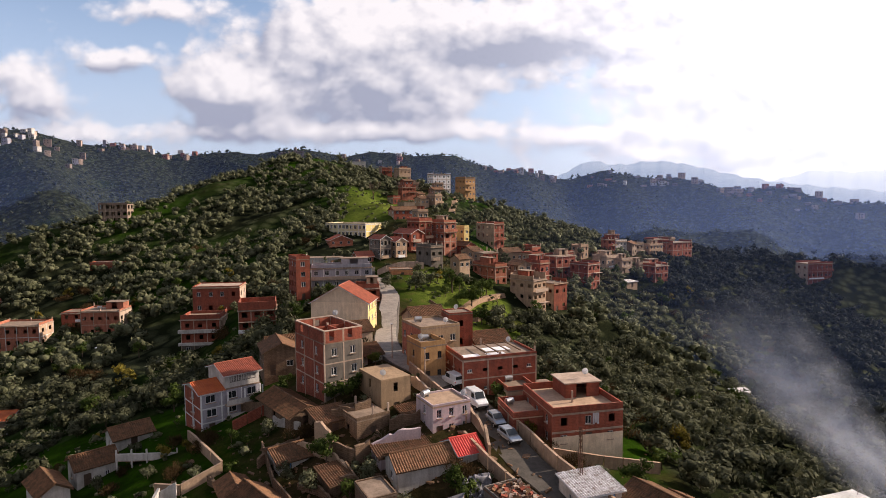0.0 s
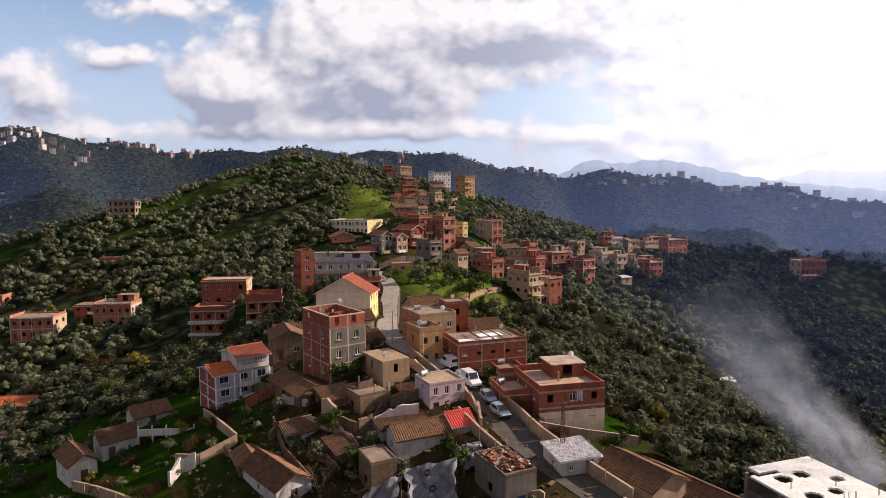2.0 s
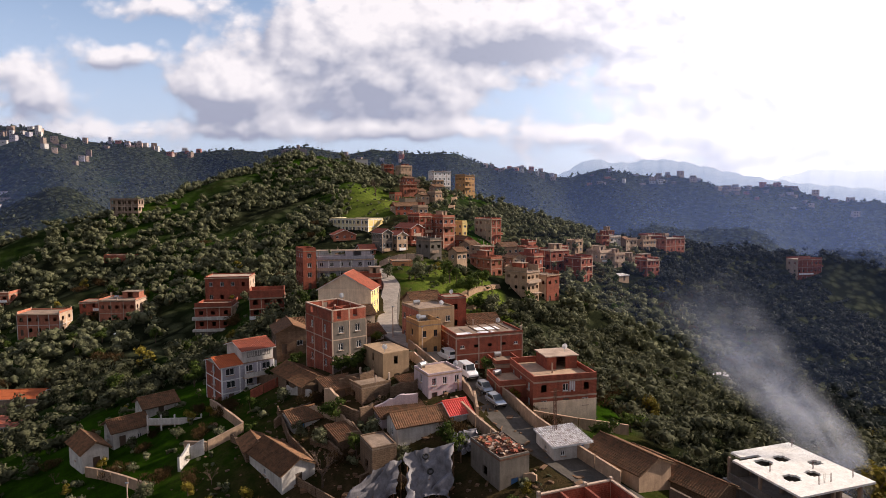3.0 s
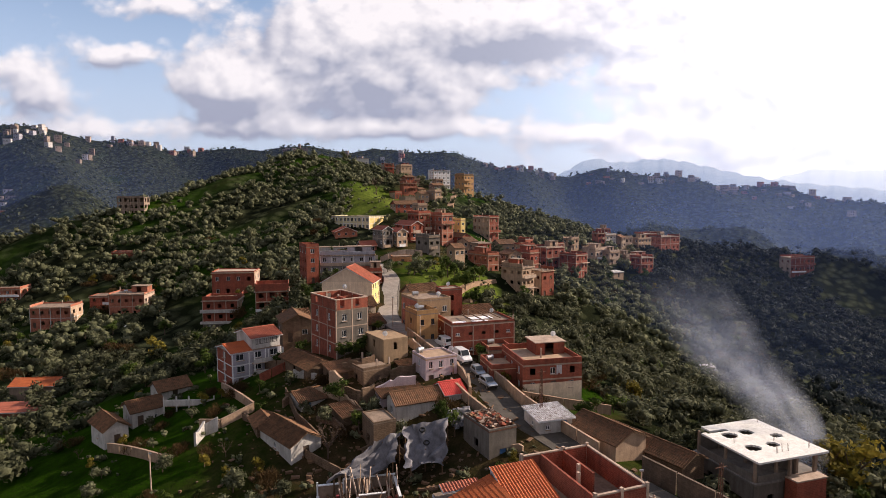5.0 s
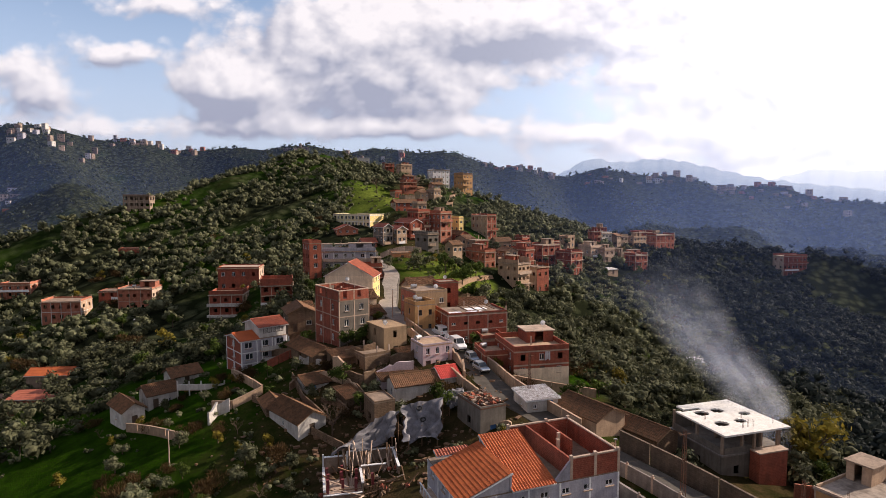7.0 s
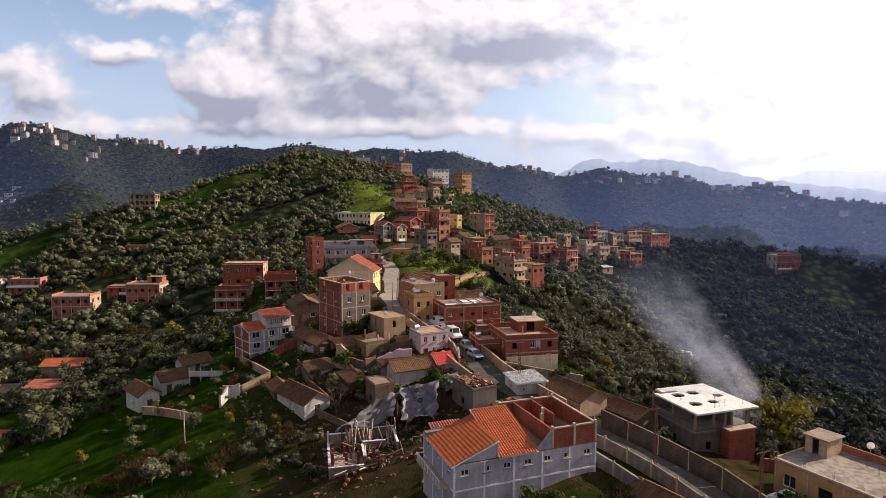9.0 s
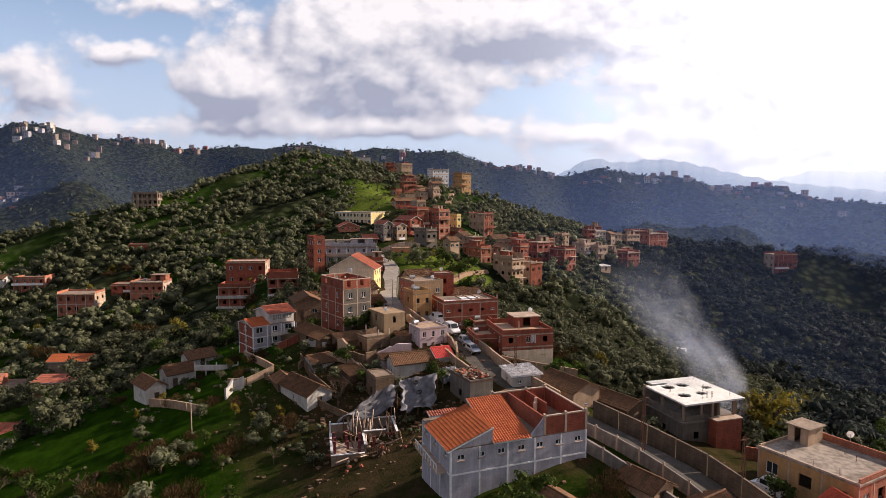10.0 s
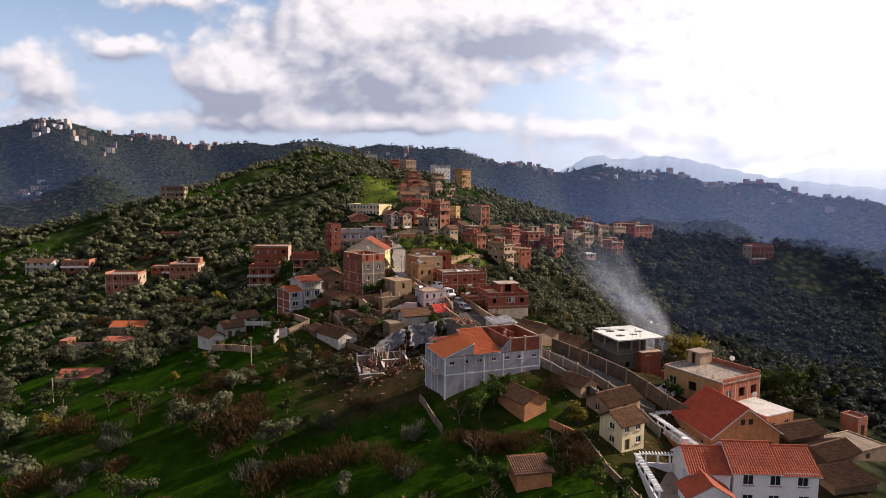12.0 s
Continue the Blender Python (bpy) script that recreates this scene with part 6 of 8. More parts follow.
strip("upper_road", [(8, 298), (10, 330), (13, 358), (10, 372)], 3.0, TRACKDIRT, "grey concrete road climbing to the hilltop", 0.3)


# ---- trees ----
def lump(rng, centre, radius, detail):
    """One uneven mass of foliage."""
    bm = bmesh.new()
    bmesh.ops.create_icosphere(bm, subdivisions=detail, radius=1.0)
    v = np.array([w.co[:] for w in bm.verts])
    f = np.array([[w.index for w in fa.verts] for fa in bm.faces])
    bm.free()
    v = v * rng.uniform(0.66, 1.28, (len(v), 1)) * radius * (1, 1, 0.8)
    return v + centre, f


def crown_mesh(seed, leaves, lobes, spread, high, leaf, detail):
    """A crown: uneven foliage masses with many small leaf sprays standing out of them."""
    rng = np.random.RandomState(seed)
    c = rng.normal(size=(lobes, 3)) * (spread * 0.40, spread * 0.40, high * 0.13)
    c[:, 2] += high * 0.58
    r = rng.uniform(0.36, 0.60, lobes) * spread
    core = r * (0.62 if leaves > 60 else 0.76)
    verts, faces, o = [], [], 0
    for k in range(lobes):
        v, f = lump(rng, c[k], core[k], detail)
        verts.append(v)
        faces += (f + o).tolist()
        o += len(v)
    pick = rng.randint(0, lobes, leaves)
    dirs = rng.normal(size=(leaves, 3))
    dirs /= np.linalg.norm(dirs, axis=1, keepdims=True)
    at = c[pick] + dirs * (r[pick] * rng.uniform(0.66, 1.14, leaves))[:, None] * (1, 1, 0.8)
    nrm = dirs + rng.normal(size=(leaves, 3)) * 0.33
    nrm /= np.linalg.norm(nrm, axis=1, keepdims=True)
    t1 = np.cross(nrm, rng.normal(size=(leaves, 3)))
    t1 /= np.linalg.norm(t1, axis=1, keepdims=True)
    t2 = np.cross(nrm, t1)
    s = (leaf * rng.uniform(0.6, 1.35, leaves))[:, None]
    verts.append(np.stack([at - t1 * s, at + t2 * s * 0.55, at + t1 * s, at - t2 * s * 0.55], 1).reshape(-1, 3))
    faces += (np.arange(leaves * 4).reshape(-1, 4) + o).tolist()
    return np.concatenate(verts), faces


def trunk_bmesh(high, seed, limbs=4, r=0.16):
    rng = random.Random(seed)
    bm = bmesh.new()
    top = Vector((rng.uniform(-.2, .2), rng.uniform(-.2, .2), high * 0.42))
    bar(bm, (0, 0, -0.6), top, r, 7, r * 0.7)
    for k in range(limbs):
        a = k * math.tau / limbs + rng.uniform(-.4, .4)
        out = Vector((math.cos(a), math.sin(a), 0)) * rng.uniform(0.6, 1.1) * high * 0.24
        mid = top + out * 0.5 + Vector((0, 0, high * 0.16))
        bar(bm, top, mid, r * 0.55, 5, r * 0.4)
        bar(bm, mid, top + out + Vector((0, 0, high * rng.uniform(0.25, 0.42))), r * 0.38, 5, r * 0.1)
    return bm


def bare_tree_bmesh(high, seed):
    rng = random.Random(seed)
    bm = bmesh.new()

    def grow(p, way, length, r, depth):
        q = p + way * length
        bar(bm, p, q, r, 5 if depth < 2 else 3, r * 0.65)
        if depth < 4:
            for _ in range(3 if depth else 4):
                w2 = (way + Vector((rng.gauss(0, .5), rng.gauss(0, .5), rng.gauss(0.1, .3)))).normalized()
                grow(q, w2, length * rng.uniform(0.55, 0.8), r * 0.6, depth + 1)
    grow(Vector((0, 0, -0.4)), Vector((0, 0, 1)), high * 0.32, 0.13, 0)
    return bm


KINDS = {}


def tree_kind(kind, name, label, mat, seed, leaves, spread, high, lobes, leaf, solid=True):
    t = thing(name, 0, 0, -500, 0, label, "tree")
    part("trunk", trunk_bmesh(high, seed), BARK, t)
    v, f = crown_mesh(seed, leaves, lobes, spread, high, leaf, 1)
    if not solid:
        v, f = v[lobes * 12:], [[i - lobes * 12 for i in q] for q in f if len(q) == 4]
    ob = new("crown", mesh_from("crown", v.tolist(), f, mat))
    ob.parent = t
    KINDS[kind] = t
    return t


for k in range(4):
    tree_kind(f"olive{k}", "olive_tree", "grey-green olive tree with a rounded ragged crown", OLIVE, 11 + k, 560, 2.3, 4.4, 6 + k, 0.27)
for k in range(2):
    tree_kind(f"green{k}", "leafy_tree", "dark green leafy tree on the slope", GREENLEAF, 31 + k, 540, 2.4, 5.4, 8, 0.28)
tree_kind("yellow0", "yellow_tree", "tree with yellowing autumn leaves", YELLOWLEAF, 41, 620, 2.0, 4.6, 7, 0.26)


def thicket_kind(kind, label, mat, seed, count, spread, high):
    """A winter thicket: many fine upright twigs fanning out from low stems."""
    r = np.random.RandomState(seed)
    hubs = r.normal(size=(7, 2)) * spread * 0.36
    tops = r.uniform(0.55, 1.0, 7) * high
    pick = r.randint(0, 7, count)
    u = r.uniform(0, 1, count) ** 0.8
    a, rad = r.uniform(0, math.tau, count), r.uniform(0.1, 1.0, count) ** 0.6 * spread * 0.5
    bulge = np.sin(np.clip(u, 0.05, 0.97) * math.pi) ** 0.6
    way = np.stack([np.cos(a), np.sin(a), np.zeros(count)], -1)
    at = np.stack([hubs[pick, 0], hubs[pick, 1], u * tops[pick]], -1) + way * (rad * bulge)[:, None]
    grow = way * r.uniform(0.2, 0.9, count)[:, None] + (0, 0, 1) + r.normal(size=(count, 3)) * 0.35
    grow /= np.linalg.norm(grow, axis=1, keepdims=True)
    wide = np.cross(grow, r.normal(size=(count, 3)))
    wide /= np.linalg.norm(wide, axis=1, keepdims=True)
    long, half = r.uniform(0.35, 0.9, count)[:, None], r.uniform(0.03, 0.085, count)[:, None]
    v = np.stack([at - wide * half, at + wide * half, at + grow * long + wide * half * 0.3, at + grow * long - wide * half * 0.3], 1).reshape(-1, 3)
    t = thing("winter_shrub", 0, 0, -500, 0, label, "shrub")
    bm = bmesh.new()
    for h, top in zip(hubs, tops):
        bar(bm, (h[0] * 0.3, h[1] * 0.3, -0.4), (h[0], h[1], top * 0.6), 0.06, 4, 0.02)
    part("stem", bm, BARK, t)
    ob = new("brushwood", mesh_from("brushwood", v.tolist(), np.arange(count * 4).reshape(-1, 4).tolist(), mat))
    ob.parent = t
    KINDS[kind] = t


thicket_kind("brown0", "leafless brown thicket of fine twigs", BROWNLEAF, 51, 1000, 3.4, 3.4)
thicket_kind("brown1", "low tangled thicket of reddish-brown twigs", BROWNLEAF, 52, 850, 4.0, 2.3)
thicket_kind("pale0", "pale grey-green prickly shrub on the grass", PALELEAF, 53, 420, 1.6, 2.4)
tree_kind("poplar0", "tall_tree", "tall dense green and yellow tree beside the house", YELLOWLEAF, 61, 700, 1.9, 8.6, 10, 0.36)
tree_kind("cypress0", "cypress", "slender dark green conifer beside the roofs", GREENLEAF, 71, 600, 1.2, 8.0, 10, 0.3)
bare = thing("bare_tree", 0, 0, -500, 0, "leafless tree with fine grey branches", "tree")
part("bare_crown", bare_tree_bmesh(5.0, 5), BARK, bare)
KINDS["bare0"] = bare
PLANTED = []


def plant(kind, x, y, size=1.0, turn=0.0):
    t = copy_thing(KINDS[kind], Matrix.Translation((x, y, float(land(x, y)) - 0.1)) @ pose(0, 0, 0, 0, 0, turn) @ Matrix.Scale(size, 4))
    PLANTED.append((x, y))
    return t


HOUSE_SPOTS = []
for ob in list(scene.objects):
    if ob.parent is None and ob.type == "EMPTY" and ob.location.z > -400:
        m = ob.matrix_basis
        ext = [c for c in ob.children if c.name.startswith(("wall", "roof"))]
        xs = [v.co for c in ext for v in c.data.vertices]
        if xs:
            lo = (min(p.x for p in xs), min(p.y for p in xs))
            hi = (max(p.x for p in xs), max(p.y for p in xs))
            HOUSE_SPOTS.append((m.inverted(), lo, hi))
HOUSE_SPOTS.append((pose(37.1, 50.2, 0, 0, 0, 17).inverted(), (-3.5, -9), (11, 11)))


def free(x, y, gap=1.5):
    for inv, lo, hi in HOUSE_SPOTS:
        p = inv @ Vector((x, y, 0))
        if lo[0] - gap < p.x < hi[0] + gap and lo[1] - gap < p.y < hi[1] + gap:
            return False
    for (x0, y0), (x1, y1) in zip(MAIN, MAIN[1:]):
        dx, dy = x1 - x0, y1 - y0
        u = min(1, max(0, ((x - x0) * dx + (y - y0) * dy) / (dx * dx + dy * dy)))
        if math.hypot(x - x0 - u * dx, y - y0 - u * dy) < 3.2 + gap:
            return False
    return True


rng = random.Random(77)
# clumps that stand out on the slope
for x, y, kind, size in ((-33.7, 39, "brown0", 1.5), (-29.2, 35.8, "brown0", 1.3), (-32.6, 43.4, "brown0", 1.3), (-30.5, 39.5, "brown1", 1.3), 
                         (-12, 19.8, "brown0", 1.2), (-19, 20.4, "brown0", 1.0), (-71.9, 47.6, "yellow0", 1.3), (-67.4, 47.4, "brown0", 1.2),
                         (-64.4, 31.7, "brown0", 1.2), (-42.5, 40.9, "olive0", 1.4), (-37.8, 40.6, "olive1", 1.4), 
                         (-82.4, 50.8, "olive0", 1.5), (-69.9, 34.2, "olive1", 1.5), (-73.1, 80.5, "olive2", 1.4), (-56, 27.4, "pale0", 1.1), (9.1, 18.9, "brown1", 0.9),
                         (11.0, 28.3, "green0", 0.9), (-55.6, 49.9, "green1", 0.9), (-16.4, 32.2, "pale0", 1.1), (-1.1, 23.3, "pale0", 1.1), (-1.9, 13.9, "pale0", 0.9), (-25.7, 21.9, "pale0", 1.3),
                         (-55.1, 38.8, "pale0", 1.3), (-55.6, 32.8, "pale0", 1.0), (-58.5, 44, "pale0", 1.2), (-19.5, 31.7, "green0", 0.7), (-10.9, 36.9, "brown1", 0.8), (20.5, 13.4, "brown0", 1.1),
                         (18.0, 15.2, "bare0", 1.0), (21.0, 17.4, "brown0", 0.8), (17.4, 11.4, "green1", 0.6), (9.5, 10.5, "green0", 0.8), (11.3, 17.2, "brown1", 1.0), (14.5, 17.9, "brown1", 0.9),
                         (23.0, 22.2, "yellow0", 0.8), (22.0, 9.0, "green1", 0.8), (24.4, 6.0, "green0", 0.8), (39.0, 34.0, "green0", 0.75), (41.4, 34.2, "green1", 0.7), (65.4, 43.5, "green1", 1.5),
                         (68.2, 46.0, "green0", 1.5), (8.6, 25.6, "green1", 0.9), (12.8, 30.6, "green0", 0.8), (18.6, 28.8, "brown1", 0.7), (21.5, 31.6, "brown1", 0.8), (6.0, 20.0, "brown1", 0.9),
                         (6.8, 12.0, "green0", 0.7), (-47, 24, "green1", 0.9)):
    if free(x, y, 0.2):
        plant(kind, x, y, size, x * 7)
# the rough grass slope below the houses
count = 0
while count < 42:
    x, y = rng.uniform(-95, 12), rng.uniform(2, 62)
    if abs(x - 3) > 0.78 * (y + 66) or not free(x, y, 1.0) or (x > -14 and y > 42) or any((x - a) ** 2 + (y - b) ** 2 < 7 for a, b in PLANTED):
        continue
    plant(rng.choice(("brown0", "brown1", "brown1", "brown0", "green0", "green1", "olive1", "bare0", "bare0")), x, y, rng.uniform(0.5, 1.2), rng.uniform(0, 360))
    count += 1
# growth between the cottages
count = 0
while count < 105:
    x, y = (rng.uniform(-62, 30), rng.uniform(50, 112)) if count < 46 else (rng.uniform(-48, 16), rng.uniform(50, 88))
    if not free(x, y, 0.7) or (-16 < x < 6 and y < 59) or any((x - a) ** 2 + (y - b) ** 2 < 6 for a, b in PLANTED):
        continue
    plant(rng.choice(("green0", "brown0", "brown1", "olive1", "olive2", "green1", "bare0", "yellow0")), x, y, rng.uniform(0.35, 0.85) if x > -26 else rng.uniform(0.35, 0.6), rng.uniform(0, 360))
    count += 1
# olives and shrubs on the near flanks
count = 0
while count < 235:
    x, y = rng.uniform(-150, 130), rng.uniform(4, 260)
    west, east = x < -26 - 0.02 * y, x > 24
    if y < 62 and x < 22 or not (west or east):
        continue
    if abs(x) > 0.8 * (y + 62) or (-66 < x < -24 and 60 < y < 102) or (20 < x < 66 and y < 63) or (-142 < x < -92 and 76 < y < 138) or not free(x, y, 2.0) or any((x - a) ** 2 + (y - b) ** 2 < 9 for a, b in PLANTED):
        continue
    p = rng.random()
    low = y < 58 and x < 22
    kind = rng.choice(("brown0", "brown1", "green0", "olive1", "bare0", "olive2")) if low else ("olive%d" % rng.randrange(4) if p < 0.5 else rng.choice(("green0", "green1", "yellow0", "brown0", "brown1")))
    plant(kind, x, y, rng.uniform(0.55, 0.95) if low else rng.uniform(0.7, 1.15), rng.uniform(0, 360))
    count += 1
for x, y, kind, size in ((50.5, 57.5, "poplar0", 1.15), (54, 58, "yellow0", 2.0), (51.5, 61, "yellow0", 1.7), (52, 53, "green0", 0.9), (36, 88, "yellow0", 1.0), (-71, 134, "yellow0", 1.3), (-53, 142, "yellow0", 0.8), (62, 47, "olive1", 1.1),
                         (75, 50, "cypress0", 1.2), (77, 46, "cypress0", 0.9), (2, 158, "green0", 0.7), (6, 164, "green1", 0.8), (10, 170, "green0", 0.75), (-2, 166, "olive1", 0.8), (13, 160, "green1", 0.5), (-14, 160, "olive0", 0.9), (17, 168, "bare0", 0.9), (-6, 174, "olive2", 0.6), (-33, 318, "bare0", 2.6), (4, 162, "green1", 1.3), (9, 158, "green0", 1.4), (12, 165, "green1", 1.2), (-6, 158, "olive2", 1.2), (7, 169, "olive3", 1.1), (14, 171, "green0", 1.1), (0, 170, "yellow0", 0.8), (16, 156, "olive1", 1.1), (11, 150, "green0", 1.0)):
    plant(kind, x, y, size, x * 7)


def woodland(name, label, mat, spots, seed, leaves, leaf, sizes, lobes=5, detail=1, sink=1.0):
    """A wood seen from afar: many small crowns of leaf sprays joined in one mesh."""
    r = np.random.RandomState(seed)
    n = len(spots)
    verts, loops, starts, totals = [], [], [], []
    o = lo = 0
    kind = r.randint(0, 6, n)
    size, tall, turn = r.uniform(*sizes, n), r.uniform(0.75, 1.15, n), r.uniform(0, math.tau, n)
    z = land(spots[:, 0], spots[:, 1]) - 0.2 - sink * size
    for k in range(6):
        v, f = crown_mesh(seed + k, leaves, lobes, 2.4, 4.4, leaf, detail)
        flat = np.array([i for q in f for i in q])
        lens = np.array([len(q) for q in f])
        begin = np.concatenate([[0], np.cumsum(lens)[:-1]])
        mine = np.nonzero(kind == k)[0]
        ca, sa = np.cos(turn[mine])[:, None], np.sin(turn[mine])[:, None]
        b = v[None] * size[mine][:, None, None]
        verts.append(np.stack([b[..., 0] * ca - b[..., 1] * sa + spots[mine, :1], b[..., 0] * sa + b[..., 1] * ca + spots[mine, 1:], b[..., 2] * tall[mine][:, None] + z[mine][:, None]], -1).reshape(-1, 3))
        m = np.arange(len(mine))[:, None]
        loops.append((flat[None] + m * len(v) + o).ravel())
        starts.append((begin[None] + m * len(flat) + lo).ravel())
        totals.append(np.tile(lens, len(mine)))
        o += len(mine) * len(v)
        lo += len(mine) * len(flat)
    verts, loops, starts, totals = (np.concatenate(q) for q in (verts, loops, starts, totals))
    me = bpy.data.meshes.new(name)
    me.vertices.add(len(verts))
    me.vertices.foreach_set("co", verts.astype(np.float32).ravel())
    me.loops.add(len(loops))
    me.loops.foreach_set("vertex_index", loops.astype(np.int32))
    me.polygons.add(len(starts))
    me.polygons.foreach_set("loop_start", starts.astype(np.int32))
    me.polygons.foreach_set("loop_total", totals.astype(np.int32))
    me.materials.append(mat)
    me.update(calc_edges=True)
    return tagged(new(name, me), label, "trees", kind="stuff")


def hill_spots(count, seed):
    r = np.random.RandomState(seed)
    x, y = r.uniform(-430, 430, count), r.uniform(40, 600, count)
    keep = (np.abs(x) < 0.85 * (y + 62)) & (np.hypot(x, y + 20) < 470)
    village = (x > -24 - 0.06 * y) & (x < np.where(y < 172, 17, 22 + 0.1 * y)) & (y < 245)
    upper = (x > -22) & (x < 24) & (y >= 245) & (y < 400)
    arm = (np.abs(y - (205 + 1.25 * (x - 24))) < 22) & (x > 24) & (x < 150)
    meadow = (np.hypot((x + 30) / 16, (y - 300) / 42) < 1) | (np.hypot((x - 248) / 22, (y - 325) / 26) < 1)
    # bare patches between the trees, wider near the village
    patch = np.sin(x * 0.06 + 0.8 * np.sin(y * 0.031)) * np.sin(y * 0.052 + 0.7 * np.sin(x * 0.027))
    near = (y < 250) & (x > -150) & (x < 120)
    keep &= ~meadow & ~(village & (r.uniform(size=count) < 0.97)) & ~(upper & (r.uniform(size=count) < 0.8)) & ~(arm & (r.uniform(size=count) < 0.7))
    keep &= ~((x < 0) & (patch > 0.62)) & ~(near & (x < 0) & (patch > 0.2) & (r.uniform(size=count) < 0.8)) & ~((x < 20) & (y < 70))
    keep &= ~((x > -82) & (x < -52) & (y > 134) & (y < 163))
    keep &= ~((x > -142) & (x < -66) & (y > 60) & (y < 104) & (r.uniform(size=count) < 0.85))
    keep &= ~((y < 112) & (x > -64) & (x < np.where(y > 84, 21, 30)))
    pts = np.stack([x, y], -1)[keep]
    return np.array([p for p in pts if free(p[0], p[1], 1.2)])


def far_spots(count, seed):
    r = np.random.RandomState(seed)
    a, d = r.uniform(-0.80, 0.80, count), np.sqrt(r.uniform(440 ** 2, 1130 ** 2, count))
    return np.stack([d * np.sin(a), d * np.cos(a) - 20], -1)


grove = hill_spots(23600, 5)
# east of this line the trees take the leaf colour with shade in it
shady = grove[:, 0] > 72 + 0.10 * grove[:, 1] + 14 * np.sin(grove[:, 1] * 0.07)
close = np.hypot(grove[:, 0], grove[:, 1] + 20) < 190
woodland("olive_trees", "grey-green olive trees on the flanks below the houses", OLIVE, grove[~shady & close], 4, 190, 0.31, (0.8, 1.6), 4)
woodland("olive_grove", "olive groves covering the village hill", OLIVE, grove[~shady & ~close], 5, 52, 0.44, (0.75, 1.7), 3)
woodland("valley_woodland", "dark green woods in the eastern valley", SHADEDLEAF, grove[shady], 6, 64, 0.42, (0.9, 2.0), 3)


def bank_spots(count, seed):
    """Low growth along the crest, between the houses and on the banks."""
    r = np.random.RandomState(seed)
    y = r.uniform(50, 390, count)
    x = np.where(r.uniform(size=count) < 0.72, r.normal(-4 - 0.03 * (y - 100), 26, count), 24 + (y - 205) / 1.25 + r.normal(0, 16, count))
    pts = np.stack([x, y], -1)
    return np.array([p for p in pts if free(p[0], p[1], 0.4)])


woodland("undergrowth", "low olive-brown shrubs between the houses", OLIVE, bank_spots(1500, 13), 13, 14, 0.6, (0.25, 0.60), 2)
woodland("far_woodland", "dense woods on the hills across the valley", FARLEAF, far_spots(9500, 9), 9, 4, 0.9, (1.0, 2.4), 1, 1, 1.9)
for t in KINDS.values():
    for o in (*t.children_recursive, t):
        bpy.data.objects.remove(o)


# ---- walls, fences and poles ----
def boundary_wall(pts, high, mat, label, step=3.0, posts=True, cap=False):
    """A wall that steps down the slope in panels between posts."""
    x0, y0 = pts[0]
    t = thing("boundary_wall", x0, y0, float(land(x0, y0)), 0, label, "wall")
    base = Vector(t.location)
    for (ax, ay), (bx, by) in zip(pts, pts[1:]):
        length = math.hypot(bx - ax, by - ay)
        n = max(1, round(length / step))
        yaw = math.degrees(math.atan2(by - ay, bx - ax))
        for k in range(n):
            px, py = ax + (bx - ax) * k / n, ay + (by - ay) * k / n
            qx, qy = ax + (bx - ax) * (k + 1) / n, ay + (by - ay) * (k + 1) / n
            z, z2 = float(land(px, py)), float(land(qx, qy))
            n2 = length / n
            bm = bmesh.new()

            def slanted(x0, x1, y0, y1, low, top):
                vs = box(bm, x0, y0, low, x1, y1, top)
                for v in vs:
                    v.co.z += (z2 - z) * v.co.x / n2
            slanted(0.08, n2 - 0.08, -0.1, 0.1, -2.0, high)
            if cap:
                slanted(0.08, n2 - 0.08, -0.16, 0.16, high, high + 0.08)
            ob = part("panel", bm, mat, t)
            ob.matrix_basis = Matrix.Translation(Vector((px, py, z)) - base) @ pose(0, 0, 0, 0, 0, yaw)
            if posts:
                bm = bmesh.new()
                box(bm, -0.13, -0.13, -2.0, 0.13, 0.13, high + 0.12)
                bmesh.ops.create_icosphere(bm, subdivisions=1, radius=0.13, matrix=Matrix.Translation((0, 0, high + 0.22)))
                ob = part("post", bm, PALECONCRETE, t)
                ob.matrix_basis = Matrix.Translation(Vector((px, py, z)) - base) @ pose(0, 0, 0, 0, 0, yaw)
    return t


boundary_wall([(19.6, 46.6), (22.4, 42.2), (30.2, 32.0), (36.0, 24.2)], 1.7, ROADWALL, "grey rendered panel wall with round-capped posts along the road")
boundary_wall([(24.6, 52.0), (30.2, 45.2), (37.4, 34.2), (44.5, 25.8)], 2.6, DARKSTONE, "long brown stone retaining wall below the houses", 4.0, False, True)
boundary_wall([(19.2, 38.6), (24.0, 33.4), (29.4, 26.6)], 1.5, ROADWALL, "grey garden wall with white coping", 3.0, True, True)
boundary_wall([(8.8, 79.6), (11.2, 75.0), (13.4, 69.0), (16.6, 62.4), (20.6, 55.6)], 1.9, PLASTER, "sandy plastered wall along the village street", 3.2, False, True)
boundary_wall([(13.4, 72.2), (20.0, 73.2), (28.0, 75.2)], 1.5, PLASTER, "sandy garden wall in front of the brick house", 3.2, False, True)
boundary_wall([(-5.0, 93.2), (-1.6, 87.8), (1.0, 83.2), (3.2, 78.6)], 1.6, PLASTER, "pale plastered wall beside the street", 2.8, False, True)
boundary_wall([(-38.0, 88.5), (-33.5, 82.2), (-28.3, 75.6)], 1.4, PLASTER, "pale plastered yard wall", 3.4, False, True)
boundary_wall([(-28.3, 75.6), (-32.5, 72.8), (-36.5, 74.5)], 1.3, PLASTER, "pale plastered lower yard wall", 3.4, False, True)
